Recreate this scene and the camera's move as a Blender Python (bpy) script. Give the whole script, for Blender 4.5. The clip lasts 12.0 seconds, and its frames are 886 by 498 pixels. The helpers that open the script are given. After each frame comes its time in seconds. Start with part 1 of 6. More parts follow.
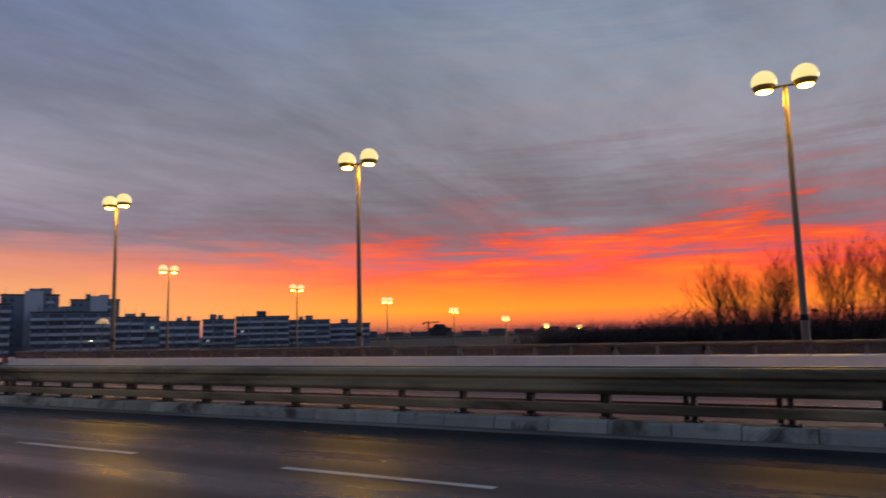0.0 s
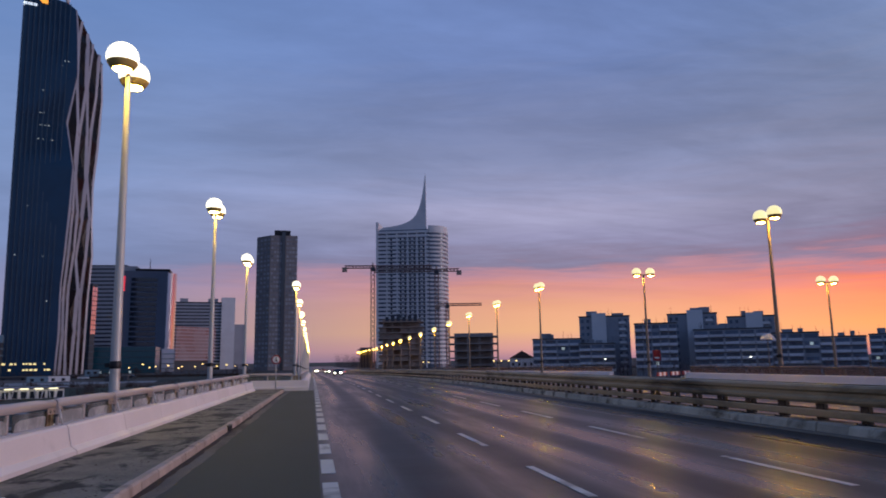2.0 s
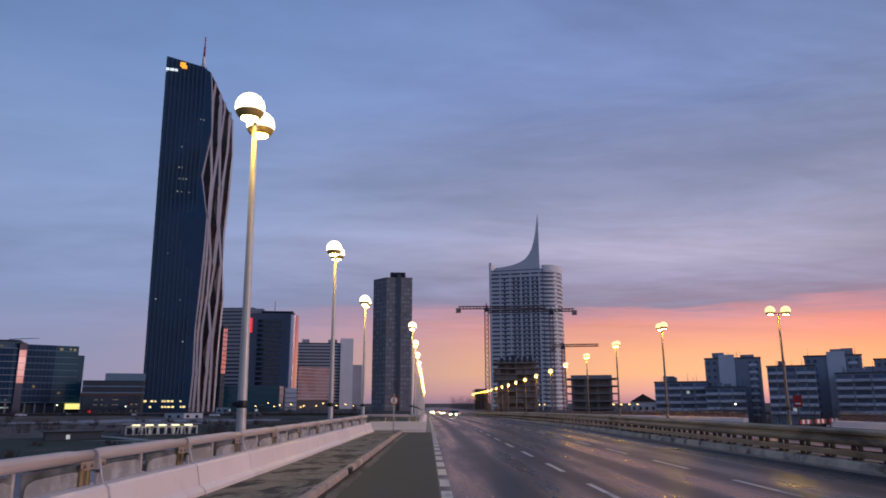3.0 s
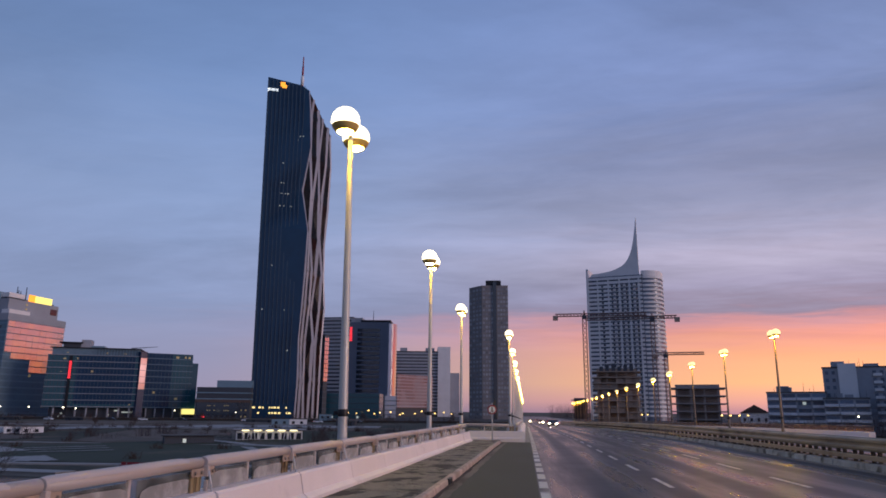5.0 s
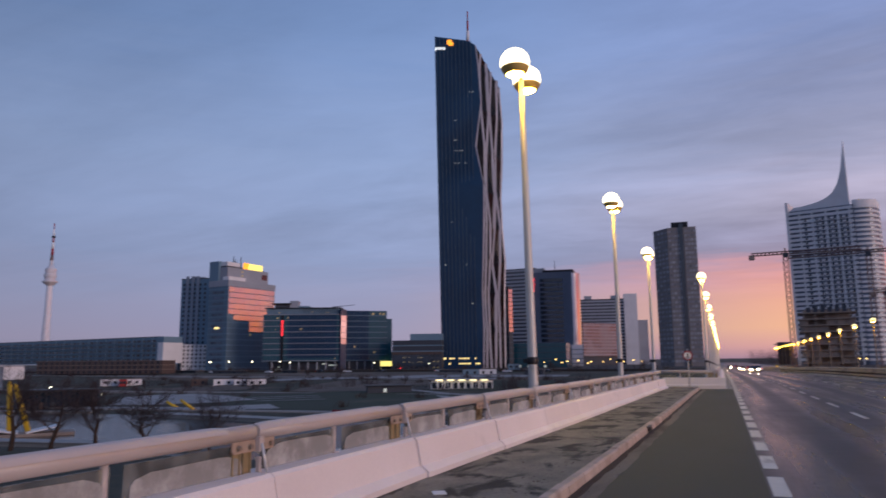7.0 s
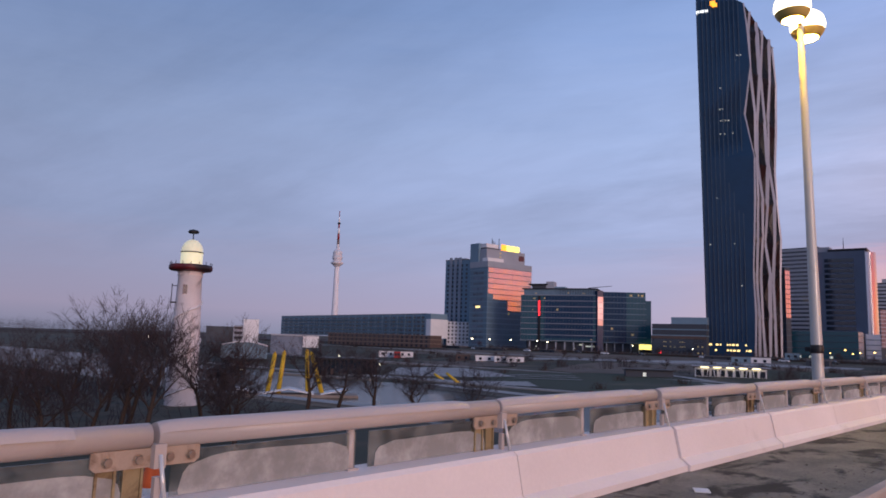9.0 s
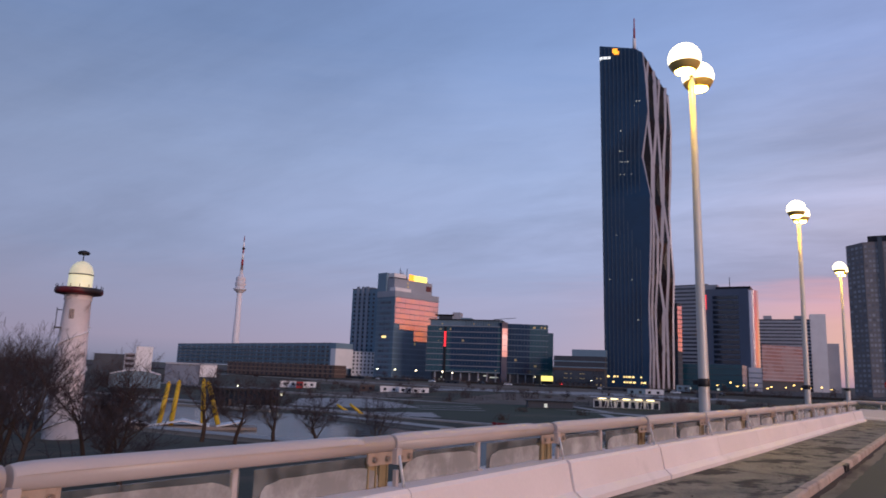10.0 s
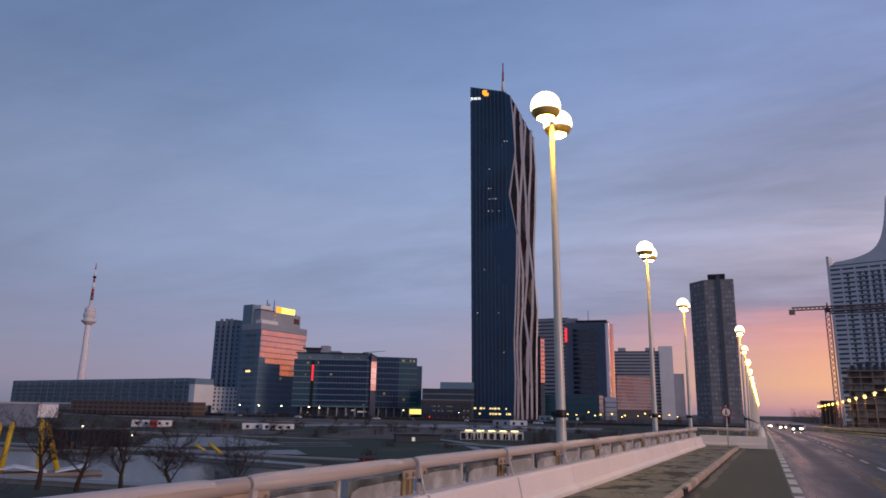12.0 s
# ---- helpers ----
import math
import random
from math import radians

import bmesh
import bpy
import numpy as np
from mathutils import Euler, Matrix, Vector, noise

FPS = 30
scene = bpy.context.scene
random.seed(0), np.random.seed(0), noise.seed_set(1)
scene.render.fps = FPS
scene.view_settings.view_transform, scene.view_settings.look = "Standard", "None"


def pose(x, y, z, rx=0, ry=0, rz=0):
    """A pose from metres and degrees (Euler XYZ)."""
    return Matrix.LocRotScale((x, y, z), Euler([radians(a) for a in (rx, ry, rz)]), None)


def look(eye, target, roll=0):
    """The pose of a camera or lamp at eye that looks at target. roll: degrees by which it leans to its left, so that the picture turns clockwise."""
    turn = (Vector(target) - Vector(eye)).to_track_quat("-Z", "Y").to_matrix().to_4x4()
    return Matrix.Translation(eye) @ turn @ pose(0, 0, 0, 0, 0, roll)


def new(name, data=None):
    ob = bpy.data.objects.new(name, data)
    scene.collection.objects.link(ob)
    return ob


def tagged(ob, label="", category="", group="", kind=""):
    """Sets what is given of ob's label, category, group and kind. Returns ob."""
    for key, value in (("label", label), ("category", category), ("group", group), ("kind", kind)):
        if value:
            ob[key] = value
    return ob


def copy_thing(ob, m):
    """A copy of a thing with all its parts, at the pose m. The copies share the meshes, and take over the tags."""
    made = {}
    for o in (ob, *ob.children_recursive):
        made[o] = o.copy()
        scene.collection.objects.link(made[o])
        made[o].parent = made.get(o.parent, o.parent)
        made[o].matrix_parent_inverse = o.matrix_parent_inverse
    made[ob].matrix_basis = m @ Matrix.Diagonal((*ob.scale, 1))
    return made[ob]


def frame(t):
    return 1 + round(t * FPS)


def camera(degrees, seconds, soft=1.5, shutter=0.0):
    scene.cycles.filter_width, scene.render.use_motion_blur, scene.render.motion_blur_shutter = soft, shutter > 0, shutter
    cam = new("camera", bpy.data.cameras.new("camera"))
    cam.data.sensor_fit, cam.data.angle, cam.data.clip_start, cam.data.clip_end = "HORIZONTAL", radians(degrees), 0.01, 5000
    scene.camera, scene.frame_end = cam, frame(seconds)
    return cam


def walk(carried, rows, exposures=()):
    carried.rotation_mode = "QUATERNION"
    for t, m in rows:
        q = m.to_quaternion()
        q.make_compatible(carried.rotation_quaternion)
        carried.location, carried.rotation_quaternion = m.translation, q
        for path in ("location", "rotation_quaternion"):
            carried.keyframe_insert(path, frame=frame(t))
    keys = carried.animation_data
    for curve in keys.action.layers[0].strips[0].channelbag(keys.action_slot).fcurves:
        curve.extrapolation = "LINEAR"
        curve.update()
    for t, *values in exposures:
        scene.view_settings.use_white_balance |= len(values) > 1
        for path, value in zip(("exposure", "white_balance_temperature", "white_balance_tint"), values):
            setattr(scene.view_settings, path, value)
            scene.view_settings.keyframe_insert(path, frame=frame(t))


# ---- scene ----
from mathutils.bvhtree import BVHTree

cam = camera(64.6, 12.0, soft=1.7, shutter=0.2)

PATH = [
    (0, (0.052, -1.437, 1.663), (1.78, -0.458, 1.901), -1.4),
    (0.5, (0.091, -1.289, 1.642), (1.544, 0.068, 1.856), -2.0),
    (1, (0.131, -1.04, 1.637), (1.2, 0.635, 1.865), -2.1),
    (1.5, (0.165, -0.784, 1.645), (0.825, 1.084, 1.914), -1.5),
    (2, (0.117, -0.441, 1.655), (0.48, 1.5, 1.974), -0.9),
    (2.5, (0.007, -0.13, 1.666), (0.219, 1.819, 2.06), -0.8),
    (3, (0.01, 0.101, 1.685), (0.053, 2.053, 2.12), -0.1),
    (3.5, (0.024, 0.277, 1.709), (-0.042, 2.225, 2.157), 0.3),
    (5.5, (-0.031, 0.332, 1.732), (-0.311, 2.259, 2.188), 0.5),
    (6, (-0.045, 0.404, 1.711), (-0.406, 2.324, 2.137), 0.4),
    (6.5, (-0.117, 0.569, 1.69), (-0.61, 2.47, 2.067), 0.1),
    (7, (-0.204, 0.794, 1.69), (-0.925, 2.632, 2.01), -0.5),
    (7.5, (-0.295, 1.091, 1.677), (-1.397, 2.738, 1.948), -1.5),
    (7.7, (-0.323, 1.193, 1.666), (-1.526, 2.769, 1.928), -1.5),
    (8.1, (-0.362, 1.315, 1.650), (-1.699, 2.781, 1.898), -1.2),
    (8.5, (-0.374, 1.323, 1.646), (-1.748, 2.756, 1.890), -0.0),
    (8.9, (-0.368, 1.294, 1.650), (-1.715, 2.750, 1.904), 1.4),
    (9.3, (-0.353, 1.305, 1.66), (-1.637, 2.812, 1.94), 2.3),
    (9.5, (-0.345, 1.333, 1.666), (-1.592, 2.867, 1.964), 2.4),
    (10, (-0.351, 1.402, 1.685), (-1.475, 3.019, 2.036), 2.2),
    (10.5, (-0.32, 1.404, 1.695), (-1.313, 3.094, 2.091), 1.8),
    (11, (-0.292, 1.407, 1.698), (-1.186, 3.145, 2.122), 1.5),
    (11.5, (-0.244, 1.356, 1.709), (-1.072, 3.122, 2.151), 1.3),
    (12, (-0.236, 1.338, 1.712), (-1.033, 3.115, 2.164), 1.1),
]
walk(cam, [(t, look(eye, target, roll)) for t, eye, target, roll in PATH],
     exposures=[(0, -0.42, 6800, 1), (0.5, -0.45, 6300, 2.5), (1.0, -0.48, 5500, 4.5), (1.5, -0.42, 5400, 5), (2.5, -0.18, 5800, 6), (3.5, -0.03, 6100, 6), (6.5, 0.0, 6200, 6), (7.7, 0.22, 6400, 7), (9.5, 0.41, 6500, 8), (10.5, 0.14, 6600, 7), (12, 0.04, 6600, 6)])


# ---- sky and light ----
def lin(r, g, b):
    """A linear colour from 0-255 values."""
    return tuple((c / 255 / 12.92 if c < 10.3 else ((c / 255 + 0.055) / 1.055) ** 2.4) for c in (r, g, b)) + (1.0,)


class Net:
    """Short-hand for building node trees."""
    def __init__(self, tree):
        self.tree = tree

    def node(self, kind, **props):
        n = self.tree.nodes.new(kind)
        for k, v in props.items():
            setattr(n, k, v)
        return n

    def put(self, socket, value):
        if isinstance(value, bpy.types.NodeSocket):
            self.tree.links.new(value, socket)
        elif value is not None:
            socket.default_value = value

    def math(self, op, a, b=None, c=None, clamp=False):
        n = self.node("ShaderNodeMath", operation=op, use_clamp=clamp)
        for i, v in enumerate((a, b, c)):
            self.put(n.inputs[i], v)
        return n.outputs[0]

    def ramp(self, fac, stops, mode="LINEAR"):
        n = self.node("ShaderNodeValToRGB")
        n.color_ramp.interpolation = mode
        e = n.color_ramp.elements
        while len(e) < len(stops):
            e.new(0.5)
        for el, (p, c) in zip(e, stops):
            el.position, el.color = p, c
        self.put(n.inputs[0], fac)
        return n.outputs[0]

    def mix(self, fac, a, b, blend="MIX"):
        n = self.node("ShaderNodeMix", data_type="RGBA", blend_type=blend)
        self.put(n.inputs[0], fac), self.put(n.inputs[6], a), self.put(n.inputs[7], b)
        return n.outputs[2]

    def noise(self, vec, scale, detail=4.0, rough=0.55, distort=0.0):
        n = self.node("ShaderNodeTexNoise")
        self.put(n.inputs["Vector"], vec)
        n.inputs["Scale"].default_value, n.inputs["Detail"].default_value = scale, detail
        n.inputs["Roughness"].default_value, n.inputs["Distortion"].default_value = rough, distort
        return n.outputs[0]

    def mapped(self, vec, scale=(1, 1, 1), loc=(0, 0, 0), turn=0.0):
        n = self.node("ShaderNodeMapping")
        self.put(n.inputs[0], vec)
        n.inputs["Scale"].default_value, n.inputs["Location"].default_value = scale, loc
        n.inputs["Rotation"].default_value = (0, 0, radians(turn))
        return n.outputs[0]

    def span(self, v, a, b, lo=0.0, hi=1.0, smooth=True):
        n = self.node("ShaderNodeMapRange", interpolation_type="SMOOTHSTEP" if smooth else "LINEAR")
        self.put(n.inputs[0], v)
        for i, x in enumerate((a, b, lo, hi)):
            n.inputs[i + 1].default_value = x
        return n.outputs[0]


SUN_AZ, SUN_EL = 106.0, 7.0

world = bpy.data.worlds.new("dawn_sky")
scene.world = world
world.use_nodes = True
world.node_tree.nodes.clear()
w = Net(world.node_tree)
direction = w.node("ShaderNodeTexCoord").outputs["Generated"]
sep = w.node("ShaderNodeSeparateXYZ")
w.put(sep.inputs[0], direction)
elev = w.math("MULTIPLY", w.math("ARCSINE", sep.outputs[2]), 57.2958)
azim = w.math("MULTIPLY", w.math("ARCTAN2", sep.outputs[0], sep.outputs[1]), 57.2958)
# clouds lie in flat sheets: project the direction on a high plane
flat = w.math("DIVIDE", 1.0, w.math("ADD", w.math("MAXIMUM", sep.outputs[2], 0.0), 0.12))
comb = w.node("ShaderNodeCombineXYZ")
w.put(comb.inputs[0], w.math("MULTIPLY", sep.outputs[0], flat))
w.put(comb.inputs[1], w.math("MULTIPLY", sep.outputs[1], flat))
cloud_a = w.noise(w.mapped(comb.outputs[0], (0.42, 1.15, 1.0), (3.1, 1.7, 0), 24.0), 0.9, 7.0, 0.58, 0.7)
cloud_b = w.noise(w.mapped(comb.outputs[0], (0.8, 1.5, 1.0), (7.4, 2.2, 0)), 2.6, 7.0, 0.6, 0.4)
cloud_c = w.noise(w.mapped(direction, (3.0, 3.0, 22.0), (0.3, 5.1, 0)), 1.6, 5.0, 0.55, 0.3)
# the streaks lift and lower the bands near the horizon
# and break up most near the sunrise
reach = w.span(azim, 28.0, 75.0, 3.0, 13.0)
cloud_d = w.noise(w.mapped(direction, (4.0, 4.0, 62.0), (1.9, 0.4, 2.0)), 1.8, 5.0, 0.6, 0.5)
wisps = w.math("ADD", w.math("SUBTRACT", cloud_c, 0.52), w.math("MULTIPLY", w.math("SUBTRACT", cloud_d, 0.5), 0.75))
lift = w.math("MULTIPLY", wisps, reach)
lift = w.math("MULTIPLY", lift, w.span(elev, 2.0, 7.5))
climb = w.math("MULTIPLY", w.span(azim, 50.0, 85.0), w.math("MULTIPLY", w.span(elev, 3.5, 8.0), 0.8))
e01 = w.math("DIVIDE", w.math("SUBTRACT", w.math("ADD", elev, lift), climb), 40.0, clamp=True)
SUN_SIDE = [(0.0, lin(140, 78, 80)), (0.02, lin(214, 114, 66)), (0.045, lin(250, 150, 48)), (0.085, lin(248, 122, 50)), (0.125, lin(240, 92, 62)), (0.15, lin(206, 92, 90)),
            (0.172, lin(156, 106, 116)), (0.25, lin(134, 120, 134)), (0.36, lin(142, 136, 152)), (0.52, lin(132, 137, 158)), (0.7, lin(116, 127, 156)), (1.0, lin(104, 120, 154))]
MIDDLE = [(0.0, lin(164, 118, 134)), (0.025, lin(220, 152, 136)), (0.06, lin(240, 172, 122)), (0.11, lin(237, 163, 122)), (0.15, lin(228, 150, 134)), (0.178, lin(204, 145, 150)), (0.196, lin(154, 136, 155)),
          (0.23, lin(166, 154, 178)), (0.29, lin(184, 172, 194)), (0.4, lin(168, 167, 197)), (0.6, lin(136, 148, 192)), (1.0, lin(112, 132, 180))]
AWAY = [(0.0, lin(130, 132, 158)), (0.05, lin(156, 148, 174)), (0.12, lin(152, 152, 182)), (0.22, lin(144, 154, 189)), (0.4, lin(138, 153, 190)),
        (0.65, lin(116, 137, 180)), (1.0, lin(100, 123, 170))]
c_sun, c_mid, c_away = (w.ramp(e01, s) for s in (SUN_SIDE, MIDDLE, AWAY))
sky = w.mix(w.span(azim, -30.0, 20.0), c_away, c_mid)
sky = w.mix(w.span(azim, 18.0, 62.0), sky, c_sun)
# the low sky reddens near the sun's bearing and dims away from it
low_red = w.math("MULTIPLY", w.span(azim, 50.0, 76.0), w.span(elev, 9.0, 4.0))
sky = w.mix(low_red, sky, w.mix(1.0, sky, (1.0, 0.72, 0.9, 1.0), "MULTIPLY"))
sky = w.mix(1.0, sky, w.math("MULTIPLY", w.span(azim, -80.0, -22.0, 0.77, 1.06), w.span(azim, -15.0, 18.0, 1.0, 0.94)), "MULTIPLY")
# far behind the sunrise the sky turns back to blue
sky = w.mix(w.span(azim, 102.0, 145.0), sky, c_away)
shade = w.math("ADD", w.math("MULTIPLY", w.span(cloud_a, 0.3, 0.7), 0.42), w.math("MULTIPLY", w.span(cloud_b, 0.3, 0.72), 0.15))
shade = w.math("ADD", shade, 0.73)
shade = w.mix(w.math("MULTIPLY", w.span(elev, 2.0, 12.0), w.span(azim, -60.0, 40.0, 0.4, 1.0)), (0.97, 0.97, 0.97, 1), shade)
sky = w.mix(1.0, sky, shade, "MULTIPLY")
# brighter towards the sunrise
sky = w.mix(1.0, sky, w.math("MULTIPLY", w.span(azim, 15.0, 80.0, 1.0, 1.42), w.span(azim, 102.0, 150.0, 1.0, 0.7)), "MULTIPLY")
glow = w.math("MULTIPLY", w.span(elev, 9.5, 3.5), w.math("MULTIPLY", w.span(azim, -12.0, 28.0, 0.0, 0.45), w.span(azim, 60.0, 140.0, 1.0, 0.0)))
sky = w.mix(1.0, sky, w.math("ADD", glow, 1.0), "MULTIPLY")
bg = w.node("ShaderNodeBackground")
w.put(bg.inputs[0], sky)
bg.inputs[1].default_value = 1.0
w.put(w.node("ShaderNodeOutputWorld").inputs[0], bg.outputs[0])

sun = new("sun", bpy.data.lights.new("sun", "SUN"))
sun.data.energy, sun.data.angle, sun.data.color = 1.3, radians(24), (1.0, 0.74, 0.68)
sun.matrix_world = look((0, 0, 0), (-math.sin(radians(SUN_AZ)) * math.cos(radians(SUN_EL)), -math.cos(radians(SUN_AZ)) * math.cos(radians(SUN_EL)), -math.sin(radians(SUN_EL))))


# ---- materials ----
def material(name, base, rough=0.7, metal=0.0, spread=0.18, scale=3.0, fine=40.0, bump=0.0, dirt=None, dirt_at=(0.5, 0.75), per_object=0.0,
             emit=None, power=0.0, spec=0.5, stretch=(1, 1, 1), rough_spread=0.1, coat=0.0):
    """A surface with variation at two scales, in metres, optional stains, relief and difference between pieces."""
    m = bpy.data.materials.new(name)
    m.use_nodes = True
    m.node_tree.nodes.clear()
    n = Net(m.node_tree)
    b = n.node("ShaderNodeBsdfPrincipled")
    n.put(n.node("ShaderNodeOutputMaterial").inputs[0], b.outputs[0])
    vec = n.mapped(n.node("ShaderNodeNewGeometry").outputs["Position"], stretch)
    big, small = n.noise(vec, scale, 5.0), n.noise(vec, fine, 4.0, 0.65)
    tone = n.math("ADD", n.math("MULTIPLY", big, 0.65), n.math("MULTIPLY", small, 0.35))
    value = n.span(tone, 0.3, 0.7, 1.0 - spread, 1.0 + spread, smooth=False)
    if per_object:
        value = n.math("MULTIPLY", value, n.span(n.node("ShaderNodeObjectInfo").outputs["Random"], 0, 1, 1 - per_object, 1 + per_object, smooth=False))
    colour = n.mix(1.0, (*base[:3], 1.0), value, "MULTIPLY")
    if dirt:
        colour = n.mix(n.span(n.noise(vec, scale * 0.6, 6.0, 0.62, 0.5), *dirt_at), colour, (*dirt[:3], 1.0))
    n.put(b.inputs["Base Color"], colour)
    b.inputs["Metallic"].default_value = metal
    b.inputs["Specular IOR Level"].default_value = spec
    b.inputs["Coat Weight"].default_value = coat
    n.put(b.inputs["Roughness"], n.span(big, 0.3, 0.7, max(rough - rough_spread, 0.02), min(rough + rough_spread, 1.0), smooth=False))
    if bump:
        k = n.node("ShaderNodeBump")
        k.inputs["Strength"].default_value, k.inputs["Distance"].default_value = 1.0, bump
        n.put(k.inputs["Height"], small)
        n.put(b.inputs["Normal"], k.outputs[0])
    if emit:
        b.inputs["Emission Color"].default_value = (*emit[:3], 1.0)
        b.inputs["Emission Strength"].default_value = power
    return m


# ---- building helpers ----
def box(bm, x0, x1, y0, y1, z0, z1):
    v = [bm.verts.new((x, y, z)) for z in (z0, z1) for x, y in ((x0, y0), (x1, y0), (x1, y1), (x0, y1))]
    for f in ((3, 2, 1, 0), (4, 5, 6, 7), (0, 1, 5, 4), (1, 2, 6, 5), (2, 3, 7, 6), (3, 0, 4, 7)):
        bm.faces.new([v[i] for i in f])
    return v


def prism(bm, outline, axis, a, b):
    """A closed outline of 2D points drawn out along an axis from a to b. axis 'x': points are (y, z); 'y': (x, z); 'z': (x, y)."""
    def at(p, d):
        return {"x": (d, p[0], p[1]), "y": (p[0], d, p[1]), "z": (p[0], p[1], d)}[axis]
    lo, hi = [bm.verts.new(at(p, a)) for p in outline], [bm.verts.new(at(p, b)) for p in outline]
    n = len(outline)
    bm.faces.new(lo), bm.faces.new(hi[::-1])
    for i in range(n):
        bm.faces.new((lo[i], hi[i], hi[(i + 1) % n], lo[(i + 1) % n]))


def tube(bm, p, q, r0, r1=None, sides=8, caps=True):
    p, q = Vector(p), Vector(q)
    r1 = r0 if r1 is None else r1
    d = (q - p).normalized()
    a = d.cross(Vector((0, 0, 1)) if abs(d.z) < 0.9 else Vector((1, 0, 0))).normalized()
    b = d.cross(a)
    ring = [(math.cos(k * math.tau / sides), math.sin(k * math.tau / sides)) for k in range(sides)]
    lo = [bm.verts.new(p + (a * c + b * s) * r0) for c, s in ring]
    hi = [bm.verts.new(q + (a * c + b * s) * r1) for c, s in ring]
    for k in range(sides):
        bm.faces.new((lo[k], lo[(k + 1) % sides], hi[(k + 1) % sides], hi[k])).smooth = True
    if caps:
        bm.faces.new(lo[::-1]), bm.faces.new(hi)


def lathe(bm, profile, sides=24, centre=(0, 0), smooth=True):
    """Turns (radius, z) points round an upright axis."""
    rings = []
    for r, z in profile:
        rings.append([bm.verts.new((centre[0] + max(r, 1e-4) * math.cos(k * math.tau / sides), centre[1] + max(r, 1e-4) * math.sin(k * math.tau / sides), z)) for k in range(sides)])
    for a, b in zip(rings, rings[1:]):
        for k in range(sides):
            bm.faces.new((a[k], a[(k + 1) % sides], b[(k + 1) % sides], b[k])).smooth = smooth


def mesh_of(bm, mat, name="mesh"):
    bmesh.ops.recalc_face_normals(bm, faces=bm.faces)
    me = bpy.data.meshes.new(name)
    bm.to_mesh(me)
    bm.free()
    me.materials.append(mat)
    return me


def part(name, bm, mat, parent=None, label=""):
    ob = new(name, mesh_of(bm, mat, name))
    ob.parent = parent
    return tagged(ob, label)


def piece(name, me, parent, m):
    """An object of its own on a shared mesh."""
    ob = new(name, me)
    ob.parent = parent
    ob.matrix_basis = m
    return ob


def thing(name, label, category, m=None, group="", kind=""):
    ob = new(name)
    ob.empty_display_size = 0.2
    if m is not None:
        ob.matrix_basis = m
    return tagged(ob, label, category, group, kind)


def setting(name, bm, mat, label="", category=""):
    return tagged(part(name, bm, mat), label or name.replace("_", " "), category or name.split("_")[0], kind="structure")


def bm_new():
    return bmesh.new()


def bearing(az, d, z=0.0, turn=0.0):
    """A pose d metres off at a compass bearing from the way of the road, its front (-y) towards the bridge, turned by turn degrees."""
    return pose(d * math.sin(radians(az)), d * math.cos(radians(az)), z, 0, 0, -az + turn)


asphalt = bpy.data.materials.new("asphalt")
asphalt.use_nodes = True
asphalt.node_tree.nodes.clear()
n = Net(asphalt.node_tree)
b = n.node("ShaderNodeBsdfPrincipled")
n.put(n.node("ShaderNodeOutputMaterial").inputs[0], b.outputs[0])
pos = n.node("ShaderNodeNewGeometry").outputs["Position"]
xyz = n.node("ShaderNodeSeparateXYZ")
n.put(xyz.inputs[0], pos)
big = n.noise(n.mapped(pos, (1.0, 0.07, 1.0)), 0.9, 5.0, 0.6)
grain = n.noise(pos, 55.0, 4.0, 0.7)
blot = n.noise(pos, 0.45, 6.0, 0.6)
# two wheel tracks a lane, 3.5 m lanes
lane = n.math("FRACT", n.math("DIVIDE", n.math("SUBTRACT", xyz.outputs[0], 0.05), 1.75))
track = n.span(n.math("ABSOLUTE", n.math("SUBTRACT", lane, 0.5)), 0.12, 0.42, 1.0, 0.0)
worn = n.math("MULTIPLY", track, n.span(big, 0.25, 0.65))
colour = n.mix(n.span(n.math("ADD", n.math("MULTIPLY", grain, 0.5), n.math("MULTIPLY", blot, 0.5)), 0.3, 0.7), lin(27, 28, 34), lin(48, 48, 53))
colour = n.mix(n.math("MULTIPLY", worn, 0.8), colour, lin(70, 67, 68))
n.put(b.inputs["Base Color"], colour)
b.inputs["Specular IOR Level"].default_value = 0.12
n.put(b.inputs["Roughness"], n.span(n.math("ADD", n.math("MULTIPLY", worn, 0.6), n.math("MULTIPLY", blot, 0.4)), 0.1, 0.8, 0.44, 0.22, smooth=False))
bump = n.node("ShaderNodeBump")
bump.inputs["Strength"].default_value, bump.inputs["Distance"].default_value = 0.15, 0.002
n.put(bump.inputs["Height"], grain)
n.put(b.inputs["Normal"], bump.outputs[0])

bus_lane = material("bus_lane_asphalt", lin(68, 68, 55), 0.8, spread=0.42, scale=0.5, fine=45, bump=0.004, dirt=lin(60, 60, 50), dirt_at=(0.5, 0.8), stretch=(1, 0.3, 1))
pavement_mat = material("worn_pavement", lin(126, 120, 108), 0.88, spread=0.5, scale=2.4, fine=22, bump=0.01, dirt=lin(50, 47, 40), dirt_at=(0.49, 0.6), stretch=(1, 0.6, 1))
kerb_mat = material("granite_kerb", lin(186, 166, 152), 0.8, spread=0.25, scale=2.0, fine=60, bump=0.004, dirt=lin(150, 130, 116), per_object=0.1)
median_kerb_mat = material("stained_concrete_kerb", lin(168, 166, 156), 0.8, spread=0.34, scale=1.6, fine=40, bump=0.004, dirt=lin(86, 82, 72), dirt_at=(0.5, 0.66), per_object=0.2)
